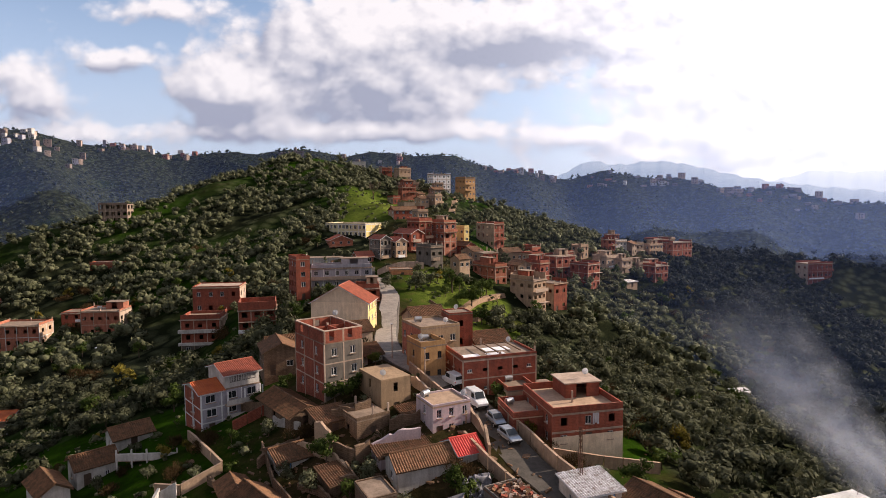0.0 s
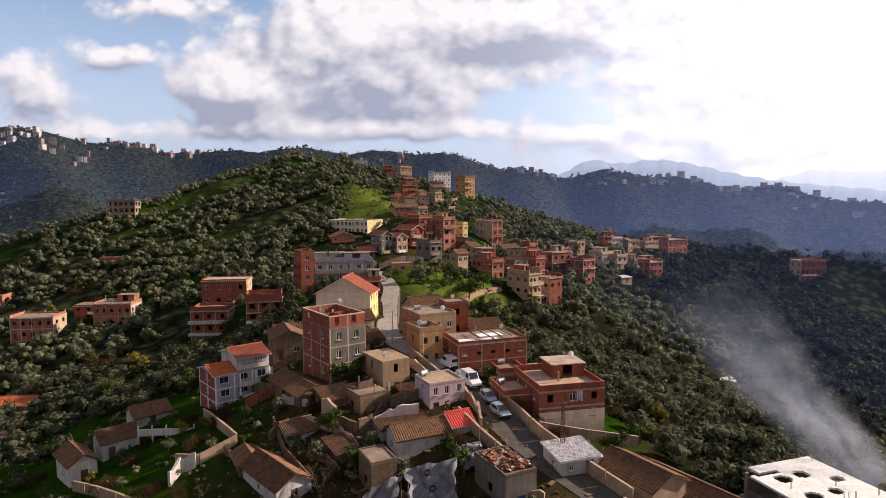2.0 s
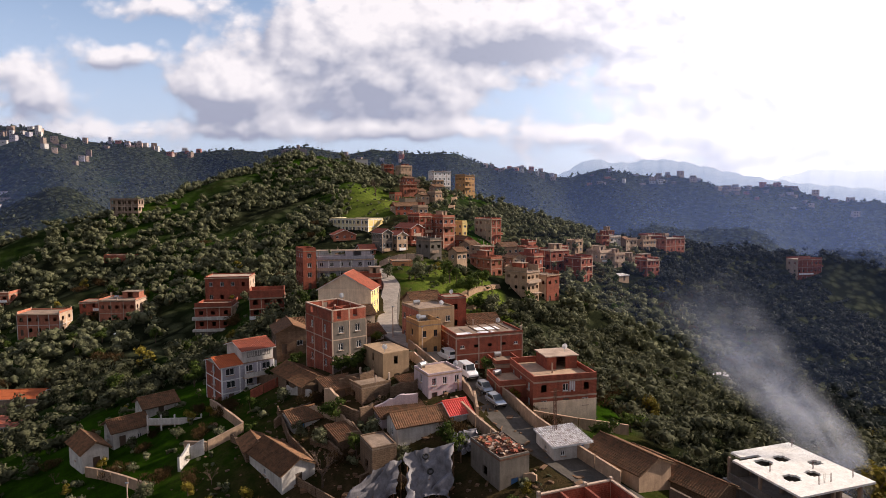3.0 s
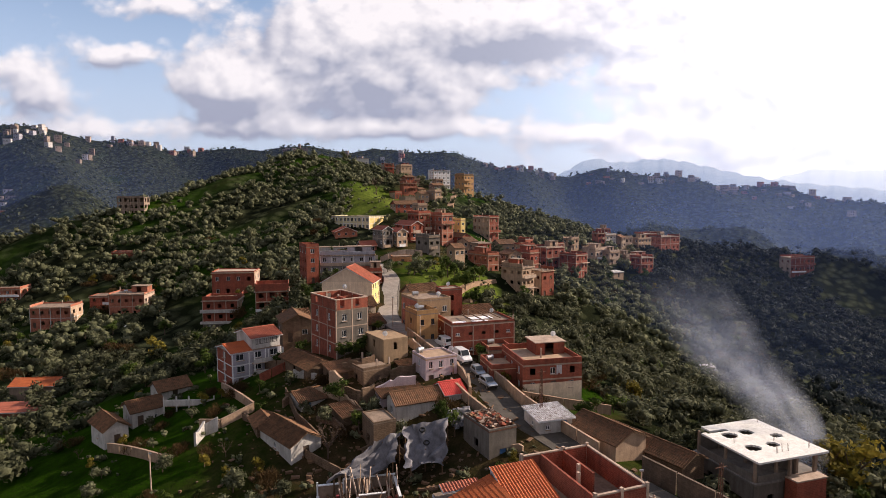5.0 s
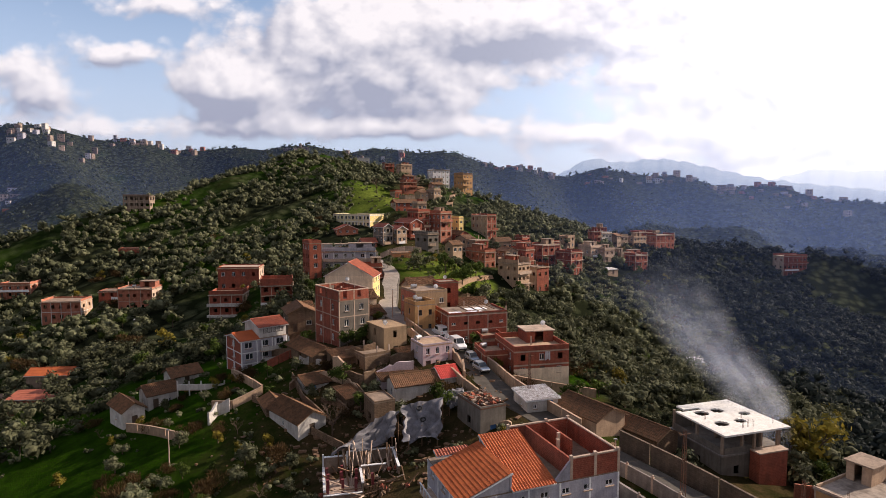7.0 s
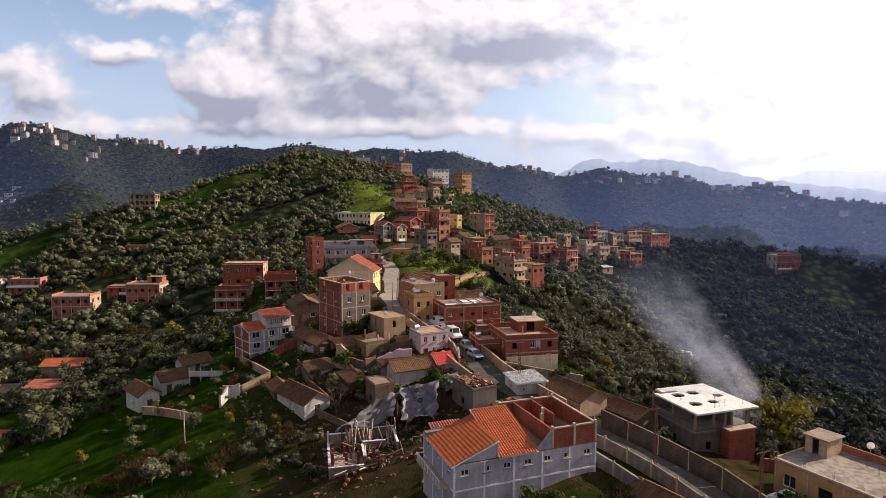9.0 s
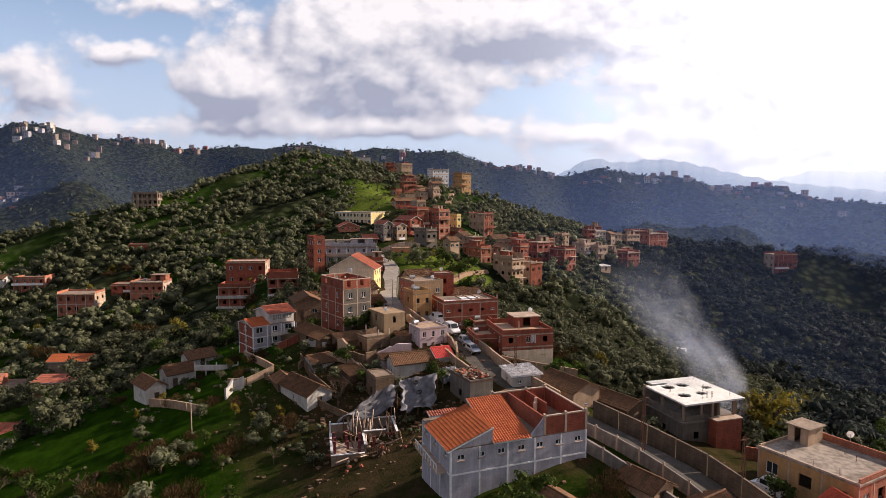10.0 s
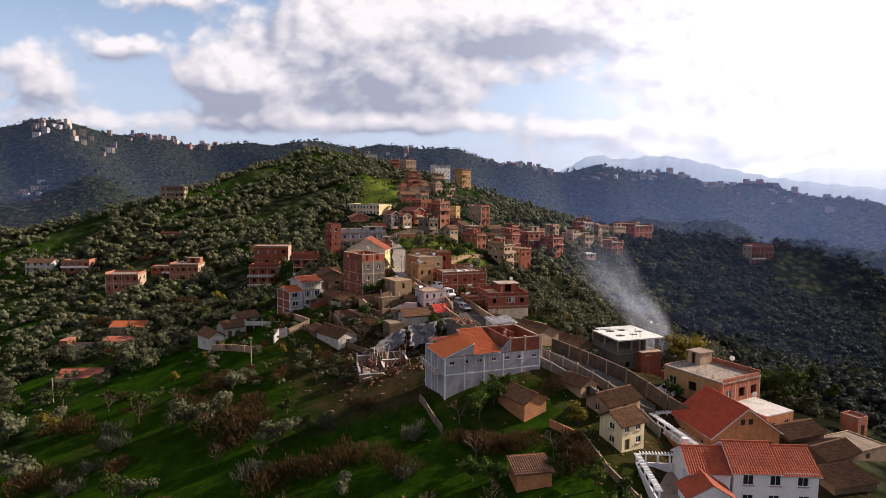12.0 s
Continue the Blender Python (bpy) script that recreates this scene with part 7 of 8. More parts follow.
boundary_wall([(-51.2, 75.2), (-45.0, 70.8), (-37.6, 65.8)], 1.4, PLASTER, "low white outhouse wall stepping down the terrace", 3.6, False, True)
boundary_wall([(-0.8, 33.6), (1.0, 28.4), (3.0, 23.6)], 1.2, CONCRETE, "rough concrete wall beside the grass slope", 2.4, False)
boundary_wall([(22.6, 19.0), (24.6, 12.0), (28.2, 4.2), (30.0, -2.0)], 1.1, PLASTER, "plastered garden wall along the footpath", 2.6, True)
boundary_wall([(18.6, 22.0), (20.6, 20.0), (22.2, 18.6)], 1.2, ORANGEBRICK, "broken ochre brick yard wall", 2.6, False)
boundary_wall([(44.5, 47.0), (48.8, 47.6), (50.6, 44.5)], 1.8, PINKBRICK, "red brick yard wall below the slab house", 2.6, False)
boundary_wall([(-24.0, 78.5), (-20.4, 70.6), (-15.6, 64.6)], 1.3, STONE, "low rubble stone wall between the cottages", 3.0, False)
boundary_wall([(-12.0, 72.0), (-8.4, 66.2), (-3.4, 60.4)], 1.2, STONE, "crumbling stone wall between the yards", 3.0, False)
boundary_wall([(-17.4, 62.5), (-12.0, 58.6), (-6.0, 57.0)], 1.1, STONE, "low stone wall above the ruin", 3.0, False)
boundary_wall([(2.6, 74.0), (5.2, 68.8), (8.6, 62.6)], 1.6, PLASTER, "worn plaster wall along the street", 3.0, False, True)
boundary_wall([(-34.0, 96.0), (-29.0, 92.0), (-25.0, 88.0)], 1.5, STONE, "stone terrace wall below the brick block", 3.0, False)
boundary_wall([(-2.0, 150.0), (3.0, 147.0), (10.0, 151.0), (15.0, 160.0)], 1.6, STONE, "pale stone wall under the green bank", 3.4, False)
boundary_wall([(-18.0, 178.0), (-12.0, 176.0), (-4.0, 179.0)], 1.8, PALECONCRETE, "pale concrete wall at the bend", 3.4, False, True)
boundary_wall([(-30.5, 86.0), (-27.0, 88.6), (-24.0, 90.4)], 1.6, BRICK, "red brick wall under the white house", 2.6, False)


def ruin_wall(pts, high, mat, label, seed):
    """A broken old wall, its top ragged and its foot in the slope."""
    r = random.Random(seed)
    t = thing("ruined_wall", pts[0][0], pts[0][1], float(land(*pts[0])), 0, label, "wall")
    base = t.matrix_basis.translation.copy()
    for (x0, y0), (x1, y1) in zip(pts, pts[1:]):
        a, b = Vector((x0, y0, 0)), Vector((x1, y1, 0))
        n = max(2, int((b - a).length / 0.55))
        side = Vector((b.y - a.y, a.x - b.x, 0)).normalized() * 0.17
        bm = bmesh.new()
        rows = []
        tall = high
        for i in range(n + 1):
            p = a.lerp(b, i / n)
            tall = min(high * 1.15, max(high * 0.5, tall + r.uniform(-0.35, 0.35)))
            g = float(land(p.x, p.y))
            rows.append([bm.verts.new(Vector((q.x, q.y, zz)) - base) for q, zz in ((p - side, g - 0.6), (p - side, g + tall), (p + side, g + tall + r.uniform(-0.1, 0.1)), (p + side, g - 0.6))])
        for u, v in zip(rows, rows[1:]):
            for k in range(4):
                bm.faces.new((u[k], v[k], v[(k + 1) % 4], u[(k + 1) % 4]))
        bm.faces.new(rows[0][::-1])
        bm.faces.new(rows[-1])
        bmesh.ops.recalc_face_normals(bm, faces=bm.faces)
        part("wall_run", bm, mat, t)
    return t


for seed, (pts, high, mat, label) in enumerate((
    ([(-16.6, 77.1), (-14.3, 75.1)], 3.6, PLASTER, "broken pale plastered wall of a roofless house"),
    ([(-14.3, 75.1), (-10.9, 72.6), (-9.2, 73.8)], 2.4, STONE, "dark rubble wall of a roofless house"),
    ([(-15.1, 80.6), (-12.0, 81.1), (-10.0, 82.4)], 2.2, STONE, "mossy rubble wall under the brick block"),
    ([(-19.7, 76.8), (-16.1, 75.2), (-13.7, 73.6), (-10.7, 70.3)], 1.3, PLASTER, "low weathered yard wall between cottages"),
    ([(-9.0, 73.7), (-2.9, 75.8)], 1.9, PINK, "pale pink yard wall beside the long white house"),
    ([(-7.1, 78.5), (-3.0, 79.5)], 1.5, STONE, "stone court wall with crumbled coping"),
    ([(-4.5, 89.2), (-1.0, 85.0)], 1.6, PALECONCRETE, "pale retaining wall beside the street"),
    ([(3.6, 80.4), (5.4, 75.4), (5.5, 70.7)], 1.5, PLASTER, "crumbling plastered wall along the street"),
    ([(-24.0, 84.3), (-19.6, 81.4)], 1.6, WHITE, "whitewashed yard wall below the grey-white house"),
    ([(-23.5, 74.7), (-21.5, 77.4), (-18.9, 78.1)], 1.2, STONE, "low stone terrace wall in the brush"),
    ([(-29.4, 73.8), (-24.8, 69.8), (-22.3, 70.1)], 1.1, STONE, "collapsed garden wall in the brush"),
    ([(-35.0, 69.2), (-34.6, 71.7), (-32.7, 72.2)], 2.0, WHITE, "broken white wall of a fallen cottage"),
    ([(-12.2, 69.0), (-10.4, 69.2)], 1.6, STONE, "stump of an old stone wall"),
    ([(-17.3, 69.9), (-14.6, 68.5), (-12.4, 66.1)], 1.0, STONE, "tumbled stone wall above the meadow"),
    ([(-9.6, 62.0), (-8.1, 63.2), (-5.9, 63.3)], 1.2, STONE, "stone wall stub behind the tarpaulins"),
    ([(8.2, 58.1), (11.2, 56.3)], 1.0, PLASTER, "broken kerb wall beside the rubble hut"),
)):
    ruin_wall(pts, high, mat, label, 200 + seed)


def balustrade():
    t = thing("balustrade", -46.3, 84.0, 3.3, 3, "white concrete balustrade on tall posts", "balustrade")
    for k in range(5):
        one_box("post", WHITE, t, k * 2.1 - 0.1, -0.1, -2.5, k * 2.1 + 0.1, 0.1, 3.3)
    one_box("rail", WHITE, t, -0.1, -0.08, 2.6, 8.5, 0.08, 2.72)
    one_box("deck", PALECONCRETE, t, -0.1, 0.12, 1.5, 8.5, 2.4, 1.7)
    for k in range(4):
        one_box("panel", WHITE, t, k * 2.1 + 0.12, -0.05, 1.7, k * 2.1 + 1.98, 0.05, 2.6)


balustrade()


def lattice_mast(x, y, high):
    t = thing("power_mast", x, y, float(land(x, y)), 20, "rusty steel lattice power mast", "mast")
    for sx in (-1, 1):
        for sy in (-1, 1):
            bm = bmesh.new()
            bar(bm, (sx * .22, sy * .22, -0.5), (sx * .1, sy * .1, high), 0.035, 4)
            part("leg", bm, RUST, t)
    n = int(high / 0.7)
    for k in range(n):
        r0, r1 = 0.22 - 0.12 * k / n, 0.22 - 0.12 * (k + 1) / n
        z0, z1 = k * 0.7, k * 0.7 + 0.7
        for a, b in (((-1, -1), (1, -1)), ((1, -1), (1, 1)), ((1, 1), (-1, 1)), ((-1, 1), (-1, -1))):
            bm = bmesh.new()
            bar(bm, (a[0] * r0, a[1] * r0, z0), (b[0] * r1, b[1] * r1, z1), 0.018, 3)
            part("brace", bm, RUST, t)
    bm = bmesh.new()
    bar(bm, (-0.7, 0, high - 0.4), (0.7, 0, high - 0.4), 0.05, 4)
    part("cross_arm", bm, RUST, t)
    return t


lattice_mast(26.8, 37.6, 8.4)
lattice_mast(14.9, 64.6, 7.6)
lattice_mast(37.6, 34.6, 7.4)
for x, y, h in ((-37.4, 60.6, 5.2), (-2.5, 90.5, 5.0), (-8.2, 100.5, 6.0), (-86, 70, 5.5), (20.8, 41.5, 4.5)):
    t = thing("utility_pole", x, y, float(land(x, y)), 0, "pale round utility pole standing in the ground", "pole", "utility poles")
    bm = bmesh.new()
    bar(bm, (0, 0, -0.6), (0, 0, h), 0.11, 8, 0.07)
    part("pole", bm, PALECONCRETE, t)
    one_box("cap", METAL, t, -0.2, -0.08, h, 0.2, 0.08, h + 0.16)


def lamp_globe(x, y, z):
    t = thing("wall_lamp", x, y, z, 0, "round white lamp on a short post", "lamp", "wall lamps")
    bm = bmesh.new()
    bar(bm, (0, 0, 0), (0, 0, 0.5), 0.04, 6)
    part("stem", bm, METAL, t)
    bm = bmesh.new()
    bmesh.ops.create_icosphere(bm, subdivisions=2, radius=0.18, matrix=Matrix.Translation((0, 0, 0.62)))
    part("globe", bm, TRIM, t)


# ---- vehicles ----
def vehicle(name, label, x, y, yaw, long, wide, high, nose, paint, van=False):
    """A parked vehicle: lofted body, glass band, bumpers, lights, wheels with rims."""
    z = float(land(x, y)) + 0.22
    t = thing(name, x, y, z, yaw, label, "van" if van else "car")
    hl, hw = long / 2, wide / 2
    sill, belt = 0.28, high * 0.56

    def loft(rows):
        bm = bmesh.new()
        rings = []
        for px, half, z0, z1 in rows:
            rings.append([bm.verts.new(p) for p in ((px, -half, z0), (px, half, z0), (px, half, z1 - 0.05), (px, half - 0.08, z1), (px, -half + 0.08, z1), (px, -half, z1 - 0.05))])
        for a, b in zip(rings, rings[1:]):
            for k in range(6):
                bm.faces.new((a[k], a[(k + 1) % 6], b[(k + 1) % 6], b[k]))
        bm.faces.new(rings[0][::-1])
        bm.faces.new(rings[-1])
        bmesh.ops.recalc_face_normals(bm, faces=bm.faces)
        return bm
    hood = hl - nose
    body = part("body", loft([(-hl, hw * 0.92, sill + .1, belt * 0.94), (-hl + .15, hw, sill, belt), (hood, hw, sill, belt), (hl - .25, hw * 0.95, sill, belt * 0.82), (hl, hw * 0.85, sill + .08, belt * 0.66)]), paint, t)
    rear = -hl + (0.05 if van else 0.35)
    part("cabin", loft([(rear, hw * 0.86, belt, high * 0.93), (rear + .3, hw * 0.84, belt, high), (hood - nose * (0.45 if van else 0.75), hw * 0.84, belt, high), (hood + 0.1, hw * 0.86, belt, belt + 0.06)]), paint, t)
    s0, s1 = (hood - nose * 1.3, hood - 0.35) if van else (rear + .45, hood - .45)
    for side in (-1, 1):
        bm = bmesh.new()
        y0 = side * (hw * 0.855 + 0.012)
        box(bm, s0, min(y0, y0 - side * .02), belt + .05, s1, max(y0, y0 - side * .02), high - .18)
        part("side_window", bm, GLASS, t)
    for px, name2 in ((rear - 0.015, "rear_window"),):
        one_box(name2, GLASS, t, px - 0.01, -hw * 0.66, belt + .1, px + 0.01, hw * 0.66, high * 0.88)
    bm = bmesh.new()
    a, b = hood - nose * (0.45 if van else 0.75) + 0.04, hood + 0.08
    vs = [bm.verts.new(p) for p in ((a, -hw * .72, high - .04), (a, hw * .72, high - .04), (b, hw * .76, belt + .1), (b, -hw * .76, belt + .1))]
    up = [bm.verts.new(v.co + Vector((0.03, 0, 0.03))) for v in vs]
    bm.faces.new(up)
    bm.faces.new(vs[::-1])
    for k in range(4):
        bm.faces.new((vs[k], vs[(k + 1) % 4], up[(k + 1) % 4], up[k]))
    part("windscreen", bm, GLASS, t)
    for px in (-hl - 0.05, hl - 0.07):
        one_box("bumper", RUBBER, t, px, -hw * .9, sill, px + .12, hw * .9, sill + .2)
    for side in (-1, 1):
        one_box("headlight", TRIM, t, hl - .03, side * hw * .7 - .12, belt * .52, hl + .02, side * hw * .7 + .12, belt * .64)
        one_box("tail_light", REDTILE, t, -hl - .02, side * hw * .8 - .08, belt * .66, -hl + .03, side * hw * .8 + .08, belt * .86)
        for px in (-hl + .75, hl - .75):
            bm = bmesh.new()
            bar(bm, (px, side * (hw - .2), 0.1), (px, side * (hw + .02), 0.1), 0.31, 14)
            wheel = part("wheel", bm, RUBBER, t)
            bm = bmesh.new()
            bar(bm, (px, side * (hw + .02), 0.1), (px, side * (hw + .04), 0.1), 0.18, 10)
            part("rim", bm, METAL, wheel)
    return t


vehicle("van", "white panel van parked at the side of the street", 4.9, 84.6, 292, 4.6, 1.85, 2.1, 1.0, CARWHITE, True)
vehicle("van", "white delivery van parked beside the corner house", 1.7, 90.6, 118, 4.2, 1.75, 1.85, 1.1, CARWHITE, True)
vehicle("car", "silver small hatchback parked on the street", 7.2, 79.6, 288, 3.6, 1.6, 1.4, 0.9, CARSILVER)
vehicle("car", "silver saloon car parked beside the wall", 8.5, 75.4, 292, 4.0, 1.65, 1.38, 1.1, CARSILVER)
vehicle("car", "pale car standing on the track in the olive grove", -95.8, 168.7, 10, 3.9, 1.65, 1.4, 1.0, CARWHITE)
vehicle("van", "white van in the yard of the ochre house", 41.6, 36.2, 118, 4.0, 1.7, 1.8, 1.0, CARWHITE, True)
vehicle("car", "pale car beside the grove house", -94.5, 127.5, 20, 3.9, 1.65, 1.4, 1.0, CARWHITE)


# ---- the collapsed house ----
def collapsed_house():
    t = thing("collapsed_house", -12.6, 46.6, 3.6, 12, "collapsed house with fallen beams and red steel posts", "ruin")
    r = random.Random(4)
    for a in ((0, 0, 4.6, .25, 0.5), (0, .25, .25, 7.0, 0.9), (0, 7.0, 3.2, 7.25, 2.2), (3.2, 7.0, 9.5, 7.25, 2.7), (9.3, 2.0, 9.55, 7.0, 2.4), (4.6, 0.25, 4.85, 4.4, 1.6), (4.85, 4.15, 8.0, 4.4, 1.9)):
        one_box("broken_wall", CONCRETE, t, a[0], a[1], -2.5, a[2], a[3], a[4])
        one_box("coping", TRIM, t, a[0] - 0.04, a[1] - 0.04, a[4], a[2] + 0.04, a[3] + 0.04, a[4] + 0.1)
    for x in (0.1, 3.2, 6.4, 9.3):
        one_box("wall_post", TRIM, t, x - 0.1, 6.86, -1, x + 0.1, 6.995, 2.75)
    for k in range(26):
        x, lean = r.uniform(3.0, 9.4), r.uniform(-1.2, 1.2)
        bm = bmesh.new()
        bar(bm, (x, r.uniform(1.0, 4.5), 0.1), (x + lean, r.uniform(5.6, 7.6), r.uniform(2.2, 4.6)), r.uniform(0.06, 0.12), 4)
        part("leaning_beam", bm, r.choice((PALECONCRETE, WOOD, CONCRETE)), t)
    one_box("floor_slab", PALECONCRETE, t, 0.25, 0.25, 0.3, 4.6, 4.2, 0.5)
    one_box("floor", TRACKDIRT, t, 0.25, 0.25, -0.2, 9.3, 7.0, 0.0)
    for x, y in ((0.5, 0.5), (0.6, 2.2), (2.3, 0.5), (2.2, 2.6), (3.9, 0.6), (4.1, 2.6), (0.5, 4.2), (2.4, 4.6), (6.0, 1.2)):
        one_box("red_post", REDPOST, t, x - .17, y - .17, 0.5, x + .17, y + .17, 2.2 + r.uniform(-.2, .3))
    for k in range(64):
        x, y = r.uniform(1.5, 10.5), r.uniform(-1.5, 9.5)
        a, up = r.uniform(0, math.tau), r.uniform(0.05, 0.75)
        n = r.uniform(1.6, 4.2)
        bm = bmesh.new()
        z0 = r.uniform(0.1, 0.9)
        bar(bm, (x, y, z0), (x + n * math.cos(a) * math.cos(up), y + n * math.sin(a) * math.cos(up), z0 + n * math.sin(up)), r.uniform(0.05, 0.1), 5)
        part("fallen_beam", bm, WOOD if k % 3 else PALECONCRETE, t)
    for k in range(40):
        x, y = r.uniform(-0.5, 10.5), r.uniform(-2.5, 6.5)
        bm = bmesh.new()
        bmesh.ops.create_icosphere(bm, subdivisions=1, radius=r.uniform(0.15, 0.45))
        for v in bm.verts:
            v.co *= r.uniform(0.7, 1.25)
        ob = part("rubble", bm, r.choice((STONE, CONCRETE, BRICK)), t)
        ob.matrix_basis = Matrix.Translation((x, y, float(land(*(t.matrix_basis @ Vector((x, y, 0))).xy)) - t.location.z + 0.1))
    for k in range(9):
        one_box("paling", WOOD, t, 5.2 + k * 0.34, -0.6, -1.5, 5.4 + k * 0.34, -0.52, 1.4 + r.uniform(-.2, .2))
    return t


REDPOST = material("dark red steel paint", (0.20, 0.03, 0.035), (0.12, 0.03, 0.03), 2.0, 0.6)
collapsed_house()


def tarp(corners, seed, label, tyres=()):
    """A heavy sheet hung in folds between four held corners, on props, with old tyres weighing it down."""
    c = [Vector(p) for p in corners]
    base = Vector((c[3].x, c[3].y, float(land(c[3].x, c[3].y))))
    t = thing("tarpaulin", *base, 0, label, "tarpaulin", "tarpaulins")
    n, m = 44, 26
    out = (c[1] - c[0]).cross(c[3] - c[0]).normalized()
    out = out if out.z > 0 else -out

    def at(u, v):
        p = c[0].lerp(c[1], u).lerp(c[3].lerp(c[2], u), v) - base
        fold = 0.24 * math.sin(u * 17 + 3 * v + seed + 4.5 * noise.noise(Vector((u * 4, v * 2, seed)))) * (0.35 + 0.65 * v) + 0.9 * noise.noise(Vector((u * 2.6, v * 3.1, seed + 4))) + 0.22 * noise.noise(Vector((u * 9, v * 11, seed + 8)))
        edge = 0.8 * noise.noise(Vector((u * 6, seed, v * 5)))
        return p + out * fold + Vector((edge, edge * 0.6, -0.8 * math.sin(math.pi * v) * (0.4 + 0.6 * math.sin(math.pi * u))))
    verts = [at(i / n, j / m) - out * low for low in (0.0, 0.03) for j in range(m + 1) for i in range(n + 1)]
    o = (n + 1) * (m + 1)
    faces = []
    for j in range(m):
        for i in range(n):
            a = j * (n + 1) + i
            faces += [(a, a + 1, a + n + 2, a + n + 1), (o + a, o + a + n + 1, o + a + n + 2, o + a + 1)]
    ob = new("cover", mesh_from("cover", verts, faces, TARP, True))
    ob.parent = t
    for u, v in ((0.05, 0.04), (0.5, 0.05), (0.95, 0.05), (0.08, 0.95), (0.9, 0.93), (0.5, 0.55)):
        p = at(u, v)
        bm = bmesh.new()
        bar(bm, (p.x, p.y, float(land(p.x + base.x, p.y + base.y)) - base.z - 0.3), p, 0.09, 6)
        part("prop", bm, WOOD, t, "rough timber prop")
    for u, v in tyres:
        bm = bmesh.new()
        ring, sides = 16, 7
        vs = [[bm.verts.new(((0.34 + 0.1 * math.cos(b)) * math.cos(a), (0.34 + 0.1 * math.cos(b)) * math.sin(a), 0.1 * math.sin(b))) for b in (q * math.tau / sides for q in range(sides))]
              for a in (q * math.tau / ring for q in range(ring))]
        for q in range(ring):
            for s in range(sides):
                bm.faces.new((vs[q][s], vs[(q + 1) % ring][s], vs[(q + 1) % ring][(s + 1) % sides], vs[q][(s + 1) % sides]))
        ob = part("tyre", bm, RUBBER, t, "old black tyre weighing the sheet down")
        ob.matrix_basis = Matrix.Translation(at(u, v) + out * 0.12) @ out.to_track_quat("Z", "Y").to_matrix().to_4x4()


tarp(((-8.0, 57.6, 9.0), (-4.5, 59.2, 10.5), (-4.6, 55.4, 7.4), (-13.0, 53.4, 6.3)), 1.0, "grey tarpaulin sagging towards the collapsed house")
tarp(((-3.9, 60.0, 10.7), (2.0, 60.6, 11.5), (1.3, 54.6, 8.2), (-3.4, 54.0, 7.6)), 4.0, "grey tarpaulin with tyres over the rubble heap", ((0.45, 0.12), (0.52, 0.42)))
tarp(((1.6, 65.2, 10.8), (4.6, 66.2, 10.8), (5.8, 63.4, 10.0), (3.0, 62.4, 9.8)), 7.0, "grey tarpaulin over a stack beside the street")


def rubble_heap(x, y, z, yaw, w, d, count, mats, label, seed):
    t = thing("rubble_heap", x, y, z, yaw, label, "rubble", "rubble heaps")
    r = random.Random(seed)
    for k in range(count):
        bm = bmesh.new()
        s = r.uniform(0.12, 0.34)
        box(bm, -s, -s * .7, -s * .4, s, s * .7, s * .4)
        for v in bm.verts:
            v.co *= r.uniform(0.8, 1.2)
        ob = part("fragment", bm, r.choice(mats), t)
        ob.matrix_basis = Matrix.Translation((r.uniform(0, w), r.uniform(0, d), r.uniform(0.05, 0.3))) @ pose(0, 0, 0, r.uniform(-30, 30), r.uniform(-30, 30), r.uniform(0, 180))


rubble_heap(6.9, 56.3, 11.7, 26, 3.6, 5.6, 110, (BRICK, RUST, OLDTILE, PALECONCRETE), "broken bricks and tiles on the hut roof", 3)
rubble_heap(-1.5, 59.5, 7.2, 26, 6.0, 4.5, 90, (STONE, PALECONCRETE, WOOD), "stones and planks heaped beside the hut", 6)
rubble_heap(21.6, 36.0, 6.4, 30, 5.0, 4.0, 24, (PALECONCRETE, STONE), "pale stones scattered in the yard", 8)
rubble_heap(60.5, 6.0, 0.6, 30, 6.0, 4.0, 40, (VILLAWHITE, PALECONCRETE, OLDTILE), "white slabs and broken tiles on a fallen roof", 9)
water_tank((3.6, 66.6, 9.6), 40, "round metal tank lying on the rubble")



def satellite_dish(x, y, z, yaw):
    t = thing("satellite_dish", x, y, z, yaw, "small white satellite dish on a roof edge", "satellite dish", "satellite dishes")
    bm = bmesh.new()
    bar(bm, (0, 0, 0), (0, 0, 0.9), 0.03, 5)
    part("mast", bm, METAL, t)
    bm = bmesh.new()
    rings = []
    for k in range(1, 5):
        r = 0.45 * k / 4
        rings.append([bm.verts.new((r * math.cos(a), -0.1 + 0.5 * r * r, 0.9 + r * math.sin(a))) for a in (q * math.tau / 14 for q in range(14))])
    mid = bm.verts.new((0, -0.1, 0.9))
    for q in range(14):
        bm.faces.new((mid, rings[0][q], rings[0][(q + 1) % 14]))
        for a, b in zip(rings, rings[1:]):
            bm.faces.new((a[q], b[q], b[(q + 1) % 14], a[(q + 1) % 14]))
    bmesh.ops.solidify(bm, geom=bm.faces[:], thickness=0.02)
    part("dish", bm, TRIM, t)


def on_roof(label_start, lx, ly, lz):
    for ob in scene.objects:
        if ob.parent is None and str(ob.get("label", "")).startswith(label_start):
            return tuple(ob.matrix_basis @ Vector((lx, ly, lz)))


